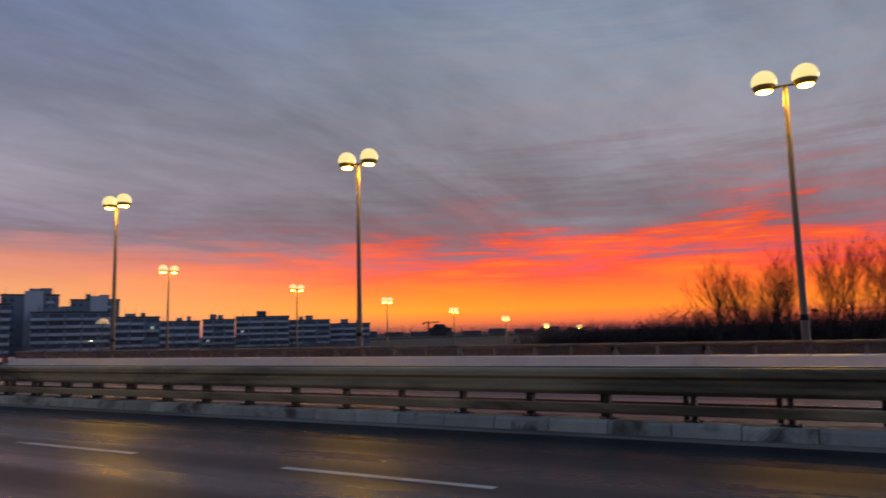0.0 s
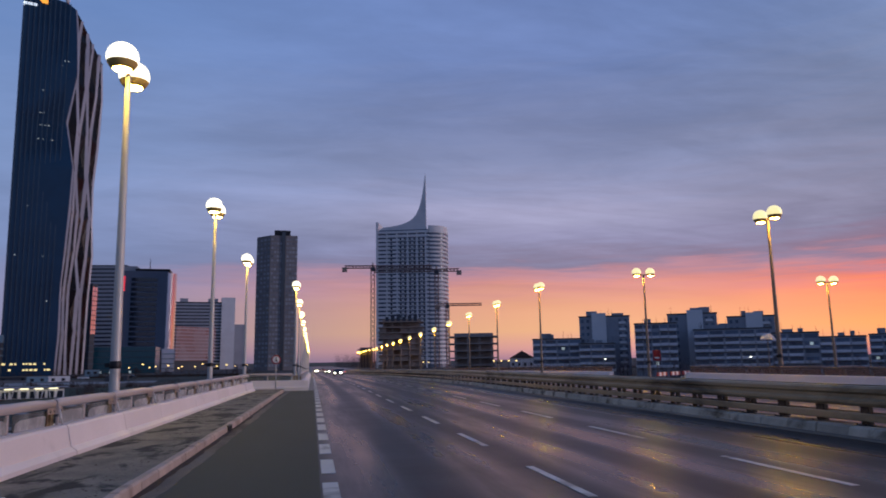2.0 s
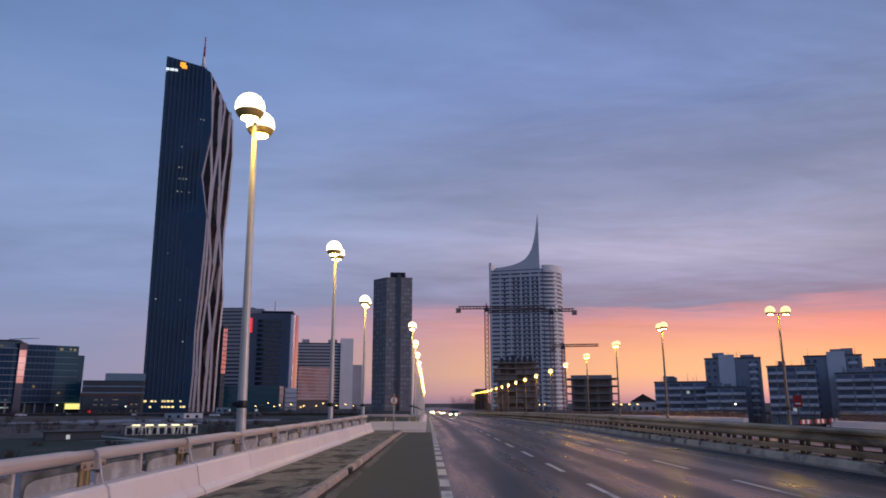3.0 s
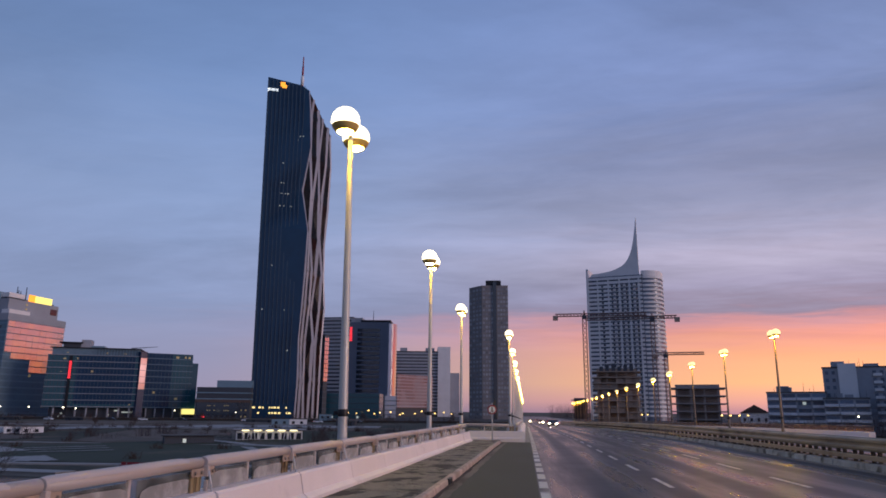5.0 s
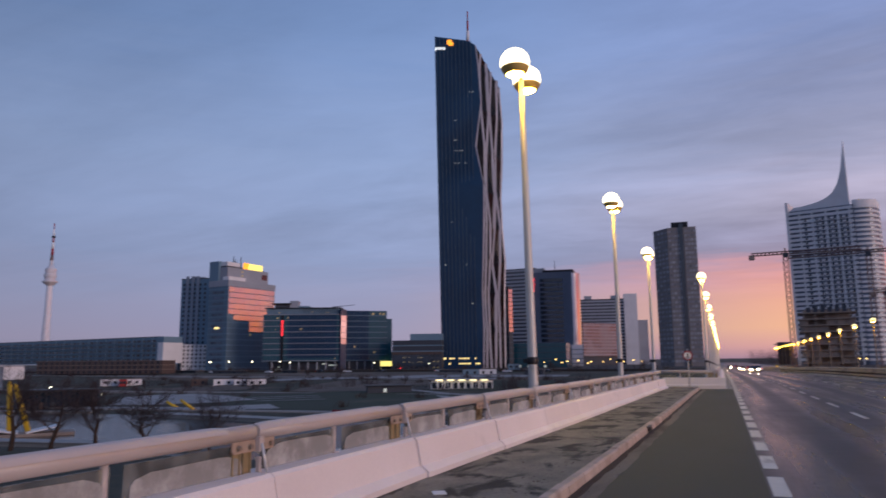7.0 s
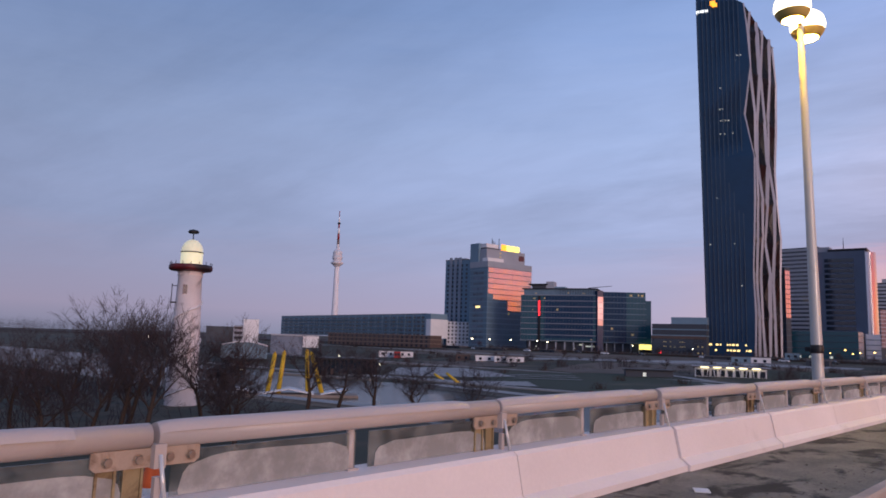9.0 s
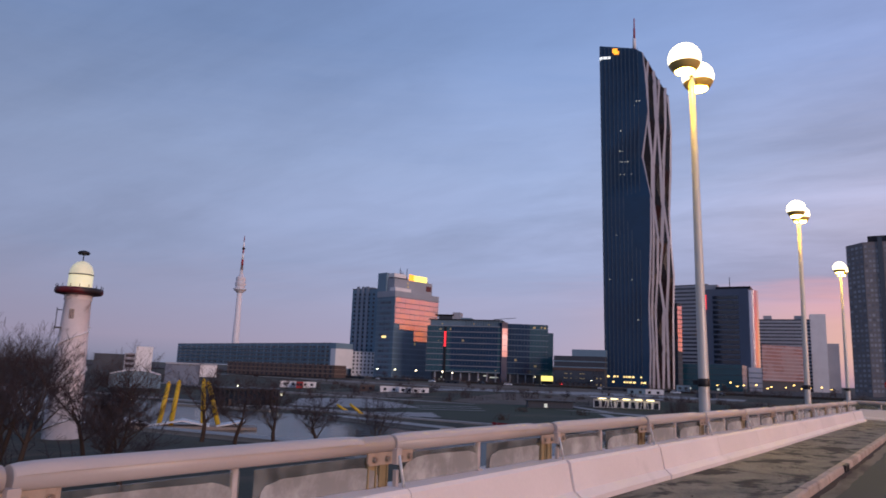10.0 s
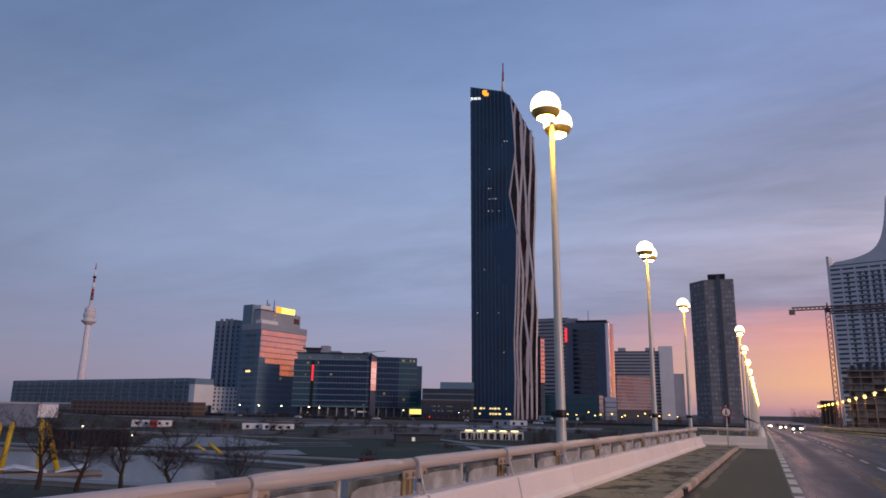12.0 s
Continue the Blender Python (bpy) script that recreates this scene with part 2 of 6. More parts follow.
wall_paint = material("pale_painted_concrete", lin(236, 224, 220), 0.55, spread=0.07, scale=0.8, fine=25, bump=0.002, dirt=lin(176, 164, 158), dirt_at=(0.58, 0.85), per_object=0.04)
road_paint = material("road_paint", lin(206, 204, 198), 0.65, spread=0.18, scale=1.5, fine=50, bump=0.002, dirt=lin(120, 118, 114), dirt_at=(0.52, 0.72))
rail_paint = material("pale_rail_paint", lin(188, 176, 171), 0.38, spread=0.06, scale=2.0, fine=40, dirt=lin(150, 140, 132), dirt_at=(0.6, 0.85))
cap_paint = material("bright_cap_metal", lin(214, 214, 214), 0.3, 0.35, spread=0.06)
plate_paint = material("weathered_plate_paint", lin(170, 150, 134), 0.55, spread=0.15, scale=8, fine=60, dirt=lin(110, 84, 64), dirt_at=(0.5, 0.75))
post_paint = material("ochre_post_paint", lin(150, 132, 98), 0.6, spread=0.2, scale=6, fine=60, dirt=lin(92, 70, 46), dirt_at=(0.5, 0.7))
bolt_steel = material("bolt_steel", lin(158, 146, 134), 0.42, 0.7, spread=0.12, scale=20)
galvanised = material("weathered_galvanised_steel", lin(172, 154, 122), 0.42, 0.4, spread=0.14, scale=1.2, fine=30, stretch=(1, 0.25, 1), dirt=lin(66, 60, 48), dirt_at=(0.45, 0.7))
guard_dirty = material("dirty_guardrail_post", lin(70, 62, 52), 0.7, 0.3, spread=0.2, scale=4, dirt=lin(64, 54, 42))
dark_metal = material("dark_metal", lin(46, 46, 50), 0.5, 0.6, spread=0.1)
pole_paint = material("grey_pole_paint", lin(192, 190, 188), 0.45, 0.2, spread=0.08, scale=1.5, dirt=lin(112, 106, 98), dirt_at=(0.6, 0.85))
# base raised to pale gold in place of the lamp's glow on its shade
bronze = material("bronze_shade_metal", lin(226, 192, 108), 0.5, 0.1, spread=0.1)
lamp_glass = material("lit_opal_glass", lin(240, 236, 220), 0.25, emit=(1.0, 0.80, 0.46), power=3.0, spread=0.02)
lamp_glass_amber = material("lit_amber_opal_glass", lin(240, 226, 190), 0.25, emit=(1.0, 0.76, 0.3), power=1.3, spread=0.02)
lamp_lens_amber = material("lit_amber_lens", lin(255, 220, 150), 0.3, emit=(1.0, 0.46, 0.02), power=520.0, spread=0.0)
lamp_lens = material("lit_sodium_lens", lin(255, 240, 190), 0.3, emit=(1.0, 0.6, 0.05), power=230.0, spread=0.0)
earth = material("winter_grass_ground", lin(58, 58, 46), 0.95, spread=0.5, scale=0.12, fine=1.6, bump=0.08, dirt=lin(92, 80, 66), dirt_at=(0.48, 0.66))
city_ground = material("city_ground", lin(60, 57, 56), 0.95, spread=0.35, scale=0.03, fine=0.6, dirt=lin(56, 50, 42), dirt_at=(0.45, 0.65))
path_mat = material("pale_gravel_path", lin(152, 149, 147), 0.9, spread=0.25, scale=0.2, fine=3)
lawn_mat = material("short_winter_lawn", lin(52, 59, 44), 0.95, spread=0.25, scale=0.08, fine=1.6, bump=0.03, dirt=lin(84, 78, 60), dirt_at=(0.52, 0.75))
bare_soil = material("tan_bare_soil", lin(104, 91, 81), 0.95, spread=0.3, scale=0.09, fine=1.2, bump=0.04, dirt=lin(78, 70, 56), dirt_at=(0.46, 0.66))
gutter_mat = material("sandy_gutter", lin(116, 108, 98), 0.85, spread=0.3, scale=1.5, fine=30, bump=0.004, dirt=lin(74, 66, 58), dirt_at=(0.45, 0.65), stretch=(1, 0.2, 1))
edge_mat = material("dusty_edge_strip", lin(146, 136, 124), 0.8, spread=0.25, scale=1.2, fine=30, bump=0.003, dirt=lin(96, 88, 78), dirt_at=(0.45, 0.65), stretch=(1, 0.15, 1))
# rail colour darkened to brown for the far side's backlight, stains over it
backlit_rail = material("weathered_brown_rail", lin(118, 104, 98), 0.6, spread=0.15, scale=2, dirt=lin(80, 66, 58), dirt_at=(0.5, 0.75))
# pole grey darkened for poles that stand against the sunrise
backlit_pole = material("weathered_grey_pole", lin(118, 110, 102), 0.5, 0.2, spread=0.1, scale=1.5)
wet_dirt = material("dark_gutter_dirt", lin(52, 38, 34), 0.9, spread=0.4, scale=3.0, fine=40, bump=0.004)
water_mat = material("river_water", lin(14, 22, 22), 0.16, spread=0.1, scale=0.05, fine=0.9, bump=0.12, rough_spread=0.03, stretch=(0.5, 1, 1))
deck_side = material("bridge_deck_concrete", lin(140, 138, 134), 0.85, spread=0.15, scale=0.5)
bark = material("bare_bark", lin(66, 52, 44), 0.9, spread=0.25, scale=2.0, fine=20)
bark_dark = material("dark_bare_twigs", lin(66, 55, 56), 0.95, spread=0.2, scale=2.0, fine=20)
glass_dark = material("dark_facade_glass", lin(30, 42, 56), 0.08, 0.0, spread=0.18, scale=0.12, fine=0.5, spec=0.9, rough_spread=0.04)
glass_mirror = material("mirror_facade_glass", lin(208, 206, 212), 0.14, 0.5, spread=0.06, scale=0.1, fine=0.6, rough_spread=0.03)
glass_soft = material("soft_mirror_glass", lin(122, 116, 124), 0.3, 0.35, spread=0.2, scale=0.05, fine=0.6)
glass_matte = material("hazy_slate_glass", lin(102, 124, 140), 0.55, 0.0, spread=0.16, scale=0.15, fine=0.6, spec=0.15)
slate_panel = material("slate_facade_panels", lin(90, 102, 122), 0.6, 0.0, spread=0.12, scale=0.12, fine=0.8)
glass_teal = material("teal_facade_glass", lin(44, 84, 98), 0.12, 0.0, spread=0.12, scale=0.15, fine=0.6, rough_spread=0.04)
dc_glass = material("blue_black_facade_glass", lin(27, 55, 84), 0.2, 0.0, spread=0.18, scale=0.08, fine=0.4, spec=0.3, rough_spread=0.05)
dc_black = material("black_folded_glass", lin(14, 15, 22), 0.25, 0.0, spread=0.2, scale=0.1, fine=0.4, spec=0.12)
rib_metal = material("pale_aluminium_rib", lin(172, 168, 176), 0.45, 0.35, spread=0.06, scale=0.1, fine=1)
fin_metal = material("slate_fin", lin(70, 84, 98), 0.4, 0.4, spread=0.08, scale=0.2)
white_render = material("white_facade_panels", lin(222, 220, 222), 0.75, spread=0.08, scale=0.15, fine=1.5)
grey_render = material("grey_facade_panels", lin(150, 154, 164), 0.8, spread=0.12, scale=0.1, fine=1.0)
terrace_render = material("weathered_balcony_concrete", lin(216, 214, 220), 0.8, spread=0.15, scale=0.2, fine=1.2, per_object=0.12)
dark_clad = material("dark_facade_cladding", lin(58, 64, 74), 0.7, spread=0.16, scale=0.15, fine=1.0)
slab_clad = material("slate_blue_cladding", lin(108, 134, 152), 0.6, spread=0.14, scale=0.1, fine=0.8)
slot_clad = material("grey_brown_cladding", lin(138, 132, 132), 0.75, spread=0.16, scale=0.15, fine=1.0)
brown_clad = material("brown_brick_facade", lin(84, 70, 66), 0.85, spread=0.2, scale=0.2, fine=1.5)
raw_concrete = material("raw_concrete", lin(148, 134, 124), 0.9, spread=0.2, scale=0.15, fine=1.2)
# lighter than the dark window glass: distance haze put into the base colour
pane_hazy = material("hazy_window_glass", lin(88, 100, 118), 0.3, spread=0.15, scale=0.3, per_object=0.35)
# pale base colour stands in for sky reflected in the panes
pane_pale = material("pale_blind_window", lin(150, 152, 158), 0.3, spread=0.15, scale=0.3, per_object=0.4)
pane_dark = material("dark_window_glass", lin(40, 46, 56), 0.1, spread=0.15, scale=0.3, spec=0.8, per_object=0.3)
lit_warm = material("lit_window", lin(255, 220, 140), 0.4, emit=(1.0, 0.72, 0.28), power=1.3, spread=0.1, scale=0.4)
lit_cool = material("lit_office_window", lin(220, 226, 220), 0.4, emit=(0.85, 0.9, 0.75), power=0.3, spread=0.2, scale=0.5)
lit_dim = material("dim_office_light", lin(200, 180, 120), 0.4, emit=(1.0, 0.78, 0.42), power=0.08, spread=0.3, scale=0.6)
lit_strip = material("lit_roof_strip", lin(255, 236, 190), 0.4, emit=(1.0, 0.82, 0.42), power=2.6, spread=0.0)
lit_point = material("lit_lamp_head", lin(255, 240, 210), 0.4, emit=(1.0, 0.86, 0.6), power=7.0, spread=0.0)
lit_orange = material("lit_orange_lamp", lin(255, 200, 120), 0.4, emit=(1.0, 0.62, 0.18), power=4.0, spread=0.0)
sign_red = material("lit_red_sign", lin(230, 40, 40), 0.4, emit=(1.0, 0.04, 0.06), power=1.4, spread=0.0)
sign_yellow = material("lit_yellow_sign", lin(250, 220, 60), 0.4, emit=(1.0, 0.8, 0.22), power=1.2, spread=0.05)
sign_orange = material("lit_orange_sign", lin(250, 150, 40), 0.4, emit=(1.0, 0.36, 0.03), power=1.3, spread=0.0)
sign_white = material("lit_white_sign", lin(245, 245, 245), 0.4, emit=(0.9, 0.95, 0.95), power=0.9, spread=0.0)
yellow_paint = material("yellow_pylon_paint", lin(206, 168, 34), 0.5, spread=0.1, scale=1.0, dirt=lin(140, 110, 40), dirt_at=(0.55, 0.8))
crane_paint = material("faded_crane_steel", lin(118, 96, 90), 0.6, 0.2, spread=0.15, scale=0.5)
white_tower = material("whitewashed_tower", lin(216, 208, 210), 0.8, spread=0.12, scale=0.6, fine=6, bump=0.01, dirt=lin(112, 102, 104), dirt_at=(0.5, 0.66))
lantern_glass = material("lit_lantern_glass", lin(236, 232, 190), 0.3, emit=(1.0, 0.93, 0.6), power=0.3, spread=0.05)
maroon_paint = material("dark_red_gallery_paint", lin(92, 20, 28), 0.5, spread=0.3, scale=0.8, dirt=lin(34, 26, 30), dirt_at=(0.42, 0.6))
dome_glass = material("glowing_dome_glass", lin(226, 222, 190), 0.35, emit=(1.0, 0.94, 0.62), power=0.2, spread=0.12, scale=1.5)
red_paint = material("red_paint", lin(150, 30, 34), 0.5, spread=0.12)
orange_plastic = material("orange_plastic", lin(220, 96, 36), 0.5, spread=0.08)
white_plastic = material("white_plastic", lin(230, 230, 230), 0.5, spread=0.05)
car_white = material("white_car_paint", lin(220, 222, 226), 0.25, spread=0.03, coat=0.6)
car_dark = material("dark_car_paint", lin(44, 46, 52), 0.25, spread=0.05, coat=0.6)
rubber = material("black_rubber", lin(26, 26, 27), 0.85, spread=0.1)
head_beam = material("lit_headlight", lin(255, 244, 220), 0.2, emit=(1.0, 0.76, 0.44), power=380.0, spread=0.0)
tail_red = material("lit_tail_light", lin(190, 30, 24), 0.3, emit=(1.0, 0.05, 0.03), power=2.0, spread=0.0)
roof_mat = material("flat_roof_gravel", lin(96, 94, 94), 0.95, spread=0.2, scale=0.3)


def pane_material(name, tint, dust, low, high):
    """Clear glass with a patchy film of dust."""
    m = bpy.data.materials.new(name)
    m.use_nodes = True
    m.node_tree.nodes.clear()
    n = Net(m.node_tree)
    clear, gloss, film = n.node("ShaderNodeBsdfTransparent"), n.node("ShaderNodeBsdfGlossy"), n.node("ShaderNodeBsdfDiffuse")
    clear.inputs[0].default_value = (*tint, 1)
    gloss.inputs["Roughness"].default_value = 0.04
    film.inputs[0].default_value = dust
    both, all_of = n.node("ShaderNodeMixShader"), n.node("ShaderNodeMixShader")
    n.put(both.inputs[0], n.node("ShaderNodeFresnel").outputs[0]), n.put(both.inputs[1], clear.outputs[0]), n.put(both.inputs[2], gloss.outputs[0])
    n.put(all_of.inputs[0], n.span(n.noise(n.node("ShaderNodeNewGeometry").outputs["Position"], 2.2, 6.0, 0.65), 0.4, 0.75, low, high))
    n.put(all_of.inputs[1], both.outputs[0]), n.put(all_of.inputs[2], film.outputs[0])
    n.put(n.node("ShaderNodeOutputMaterial").inputs[0], all_of.outputs[0])
    return m


pane_glass = pane_material("clear_pane_glass", (0.72, 0.76, 0.74), lin(170, 172, 172), 0.06, 0.4)
frost = pane_material("frosted_grime", (0.66, 0.68, 0.66), lin(196, 194, 192), 0.42, 0.95)
pane_dusty = pane_material("dusty_brown_glass", (0.6, 0.52, 0.5), lin(148, 130, 126), 0.2, 0.45)


# ---- ground, river, bridge deck ----
CITY = -3.0
WATER = -10.6
# the land in section along the road: (y, height)
SECTION = [(-2500, -6.6), (-400, -6.6), (-60, -6.7), (10, -6.8), (50, -6.9), (60, -7.6), (68, -9.4), (76, -12.5), (138, -12.5), (147, -10.3), (165, -9.7), (190, -8.9), (216, -8.1), (240, -7.3), (262, -5.4),
           (290, -4.6), (312, -3.2), (340, CITY), (700, CITY), (1600, CITY + 2), (2600, CITY + 10), (4600, CITY + 14)]
bm = bm_new()
xs = [-4500, -2500, -1400, -900] + list(range(-700, 701, 35)) + [900, 1400, 2500, 4500]
rows = []
for y, z in SECTION:
    row = []
    for x in xs:
        rough = 0.0 if abs(x) > 750 or (-12 < x < 40) else 1.0
        v = Vector((x * 0.012, y * 0.015, 0.3))
        bend = 5 * math.sin(x * 0.011) if 130 < y < 330 else 0.0
        row.append(bm.verts.new((x, y + bend, z + rough * noise.noise(v) * (0.7 if y > 200 or y < 60 else 0.15))))
    rows.append(row)
for a, b in zip(rows, rows[1:]):
    for i in range(len(xs) - 1):
        bm.faces.new((a[i], a[i + 1], b[i + 1], b[i])).smooth = True
bm.normal_update()
land = BVHTree.FromBMesh(bm)
setting("ground", bm, earth, "winter grass ground rising from the river to the city", "ground")


def land_z(x, y):
    hit = land.ray_cast(Vector((x, y, 50.0)), Vector((0, 0, -1)))[0]
    return hit.z if hit else CITY


bm = bm_new()
box(bm, -2500, 2500, 66, 156, WATER - 0.2, WATER)
setting("water", bm, water_mat, "dark calm river water reflecting the dawn", "water")
bm = bm_new()
box(bm, -4500, 4500, 352, 1500, CITY - 0.5, CITY + 0.9)
setting("ground_city", bm, city_ground, "grey built-up city ground", "ground")


def strip(name, x0, x1, y0, y1, z, mat, label, thick=0.05):
    bm = bm_new()
    box(bm, x0, x1, y0, y1, z - thick, z)
    return setting(name, bm, mat, label, name.split("_")[0])


bm = bm_new()
prism(bm, [(-5.6, -0.02), (27.8, -0.02), (27.8, -0.9), (22.0, -2.6), (0.5, -2.6), (-5.6, -0.9)], "y", -90, 330)
setting("bridge_deck", bm, deck_side, "grey concrete bridge deck under the road", "bridge")
bm = bm_new()
box(bm, -7, 30, 330, 1300, -4.0, -0.02)
setting("embankment", bm, deck_side, "grey road embankment beyond the bridge", "embankment")
strip("road_main", 0.25, 11.3, -90, 1300, 0.0, asphalt, "worn dark asphalt road with a damp sheen", 0.02)
strip("road_bus_lane", -2.2, 0.25, -90, 46.2, 0.0, bus_lane, "olive-grey asphalt side lane", 0.02)
strip("road_opposite", 12.4, 26.4, -90, 1300, 0.0, asphalt, "worn dark asphalt of the opposite carriageway", 0.02)


def drift(y, x=0.0):
    """The footway draws in towards the road as it nears its end, the parapet more than the kerb."""
    return float(np.interp(y, (9, 16, 20, 30, 38, 46.5), (0.0, 0.14, 0.22, 0.36, 0.47, 0.64))) * (1.55 if x < -4 else 1.0)


def along(x, y, z=0.0, rx=0.0, ry=0.0, rz=0.0):
    """A pose beside the footway, turned with it."""
    return pose(x + drift(y, x), y, z, rx, ry, rz - math.degrees(math.atan2(drift(y + 1.5, x) - drift(y - 1.5, x), 3.0)))


def drawn_strip(name, x0, x1, y0, y1, z0, z1, mat, label, jag=0.0, category=""):
    """A long slab that follows the footway's line."""
    bm = bm_new()
    r = random.Random(19)
    ys_ = [y0] + [y for y in np.arange(-2.0, y1, 0.5 if jag else 1.5) if y > y0] + [y1]
    rows_ = []
    for y in ys_:
        k = r.uniform(-jag, jag)
        rows_.append([bm.verts.new((x + drift(y, x), y, z)) for x, z in ((x0, z0), (x0, z1), (x1 + k, z1), (x1 + k, z0))])
    for a, b in zip(rows_, rows_[1:]):
        for q in range(4):
            bm.faces.new((a[q], a[(q + 1) % 4], b[(q + 1) % 4], b[q]))
    bm.faces.new(rows_[0]), bm.faces.new(rows_[-1][::-1])
    return setting(name, bm, mat, label, category or name.split("_")[0])


drawn_strip("pavement", -4.3, -2.294, -90, 46.3, -0.02, 0.13, pavement_mat, "stained grey footway with dark dirt patches")
drawn_strip("road_gutter", -2.14, -1.82, -90, 45.4, -0.02, 0.005, gutter_mat, "sandy grey gutter strip along the kerb", 0.03)
drawn_strip("road_gutter_dirt", -2.14, -2.03, -90, 45.4, -0.02, 0.011, wet_dirt, "dark dirt washed against the kerb foot", 0.035)
for y, a in ((8.2, 2), (15.6, -3), (27.3, 2), (38.0, 0)):
    bm = bm_new()
    box(bm, -0.88, 0.86, -0.02, 0.02, 0.0, 0.004)
    ob = setting("pavement_joint", bm, gutter_mat, "pale filled joint across the footway", "pavement")
    ob.matrix_basis = along(-3.24, y, 0.13, 0, 0, a)
strip("median", 11.5, 12.2, -90, 1300, 0.17, pavement_mat, "dusty concrete median strip", 0.19)
bm = bm_new()
prism(bm, [(10.84, 0.0), (10.84, 0.006), (11.2, 0.006), (11.2, 0.0)], "y", -90, 900)
setting("road_edge_line", bm, edge_mat, "dusty beige edge strip along the median kerb", "road marking")

# lane marks
marks = thing("lane_marking", "white painted lane dashes on dark asphalt", "road marking", kind="structure")


def dash_mesh(w, l):
    bm = bm_new()
    box(bm, -w / 2, w / 2, 0, l, 0.001, 0.007)
    return mesh_of(bm, road_paint, "dash")


block, thin_a, thin_b = dash_mesh(0.215, 1.6), dash_mesh(0.12, 2.6), dash_mesh(0.12, 3.0)
for i in range(-4, 60):
    piece("dash", block, marks, pose(0.39, 8.36 + 2.45 * i, 0))
for i in range(-6, 60):
    piece("dash", thin_a, marks, pose(3.53, 8.05 + 5.45 * i, 0))
    piece("dash", thin_b, marks, pose(7.03, 1.95 + 5.9 * i, 0))
    piece("dash", thin_b, marks, pose(16.2, 1.0 + 5.9 * i, 0))
    piece("dash", thin_b, marks, pose(19.8, 3.0 + 5.9 * i, 0))

# ---- footway kerb and median kerb, stone by stone ----
kerb = thing("kerb", "row of worn granite kerb stones along the footway", "kerb", kind="structure")
bm = bm_new()
prism(bm, [(-0.05, -0.02), (-0.05, 0.14), (-0.035, 0.15), (0.075, 0.15), (0.1, 0.125), (0.11, -0.02)], "y", 0.006, 0.994)
kerb_stone = mesh_of(bm, kerb_mat, "kerb_stone")
rng = random.Random(4)
for i in range(-14, 44):
    piece("kerb_stone", kerb_stone, kerb, along(-2.24 + rng.uniform(-0.006, 0.006), i, rng.uniform(-0.006, 0.004), 0, rng.uniform(-0.5, 0.5), rng.uniform(-0.2, 0.2)))
for i in range(3):
    a = 30 + 28 * i
    piece("kerb_stone", kerb_stone, kerb, along(-2.24 - 0.3 * i * i + 0.05, 44.0 + 0.9 * i - 0.12 * i * i, 0, 0, 0, a))
drain = thing("kerb_drain", "dark iron drain mouth set in the kerb face", "drain")
drain.matrix_basis = along(-2.125, 18.7)
# black block stands in for the dark of the opening; the kerb is uncut
bm = bm_new()
box(bm, -0.03, 0.012, -0.24, 0.24, 0.0, 0.125)
part("mouth", bm, rubber, drain)
bm = bm_new()
box(bm, -0.05, 0.02, -0.3, 0.3, 0.125, 0.15), box(bm, -0.05, 0.02, -0.3, -0.24, 0.0, 0.125), box(bm, -0.05, 0.02, 0.24, 0.3, 0.0, 0.125)
part("frame", bm, dark_metal, drain)
median_kerb = thing("median_kerb", "row of stained concrete kerb blocks under the guardrail", "kerb", kind="structure")
bm = bm_new()
prism(bm, [(-0.14, -0.02), (-0.1, 0.16), (-0.06, 0.195), (0.2, 0.195), (0.2, -0.02)], "y", 0.008, 0.99)
median_stone = mesh_of(bm, median_kerb_mat, "kerb_block")
for i in range(-14, 110):
    piece("kerb_block", median_stone, median_kerb, pose(11.42 + rng.uniform(-0.01, 0.01), i, rng.uniform(-0.008, 0.006), 0, rng.uniform(-0.6, 0.6), rng.uniform(-0.3, 0.3)))
bm = bm_new()
prism(bm, [(11.3, -0.02), (11.34, 0.19), (11.6, 0.19), (11.6, -0.02)], "y", 110, 900)
setting("median_kerb_far", bm, median_kerb_mat, "stained concrete median kerb running far off", "kerb")

# ---- parapet walls with their rails ----
SPAN = 3.36


def wall_block(length):
    """One parapet length, its road face to +x with the knee at the foot."""
    bm = bm_new()
    prism(bm, [(0.2, -0.05), (0.2, 0.2), (0.09, 0.28), (0.02, 0.62), (-0.02, 0.655), (-0.38, 0.655), (-0.4, 0.6), (-0.4, -0.05)], "y", 0.006, length - 0.006)
    return bm


block_mesh = mesh_of(wall_block(SPAN), wall_paint, "wall_block")
parapet = thing("wall_parapet", "pale painted concrete parapet blocks beside the footway", "wall", kind="structure")
Y0 = 6.7 - 6 * SPAN
for i in range(0, 18):
    y = Y0 + SPAN * i
    if y + SPAN < 46.4:
        piece("wall_block", block_mesh, parapet, along(-4.3, y))
# the return of the parapet where the footway ends
bm = bm_new()
prism(bm, [(46.3, -0.05), (46.3, 0.2), (46.4, 0.28), (46.45, 0.62), (46.5, 0.655), (46.9, 0.655), (46.9, -0.05)], "x", -3.7, -0.1)
setting("wall_return", bm, wall_paint, "pale painted parapet turning across the footway end", "wall")
far_parapet = thing("wall_parapet_far", "pale painted parapet blocks beside the road beyond the footway", "wall", kind="structure")
for i in range(0, 40):
    piece("wall_block", block_mesh, far_parapet, pose(-0.3, 46.9 + SPAN * i, 0))
right_parapet = thing("wall_parapet_right", "pale grey painted parapet blocks across the opposite carriageway", "wall", kind="structure")
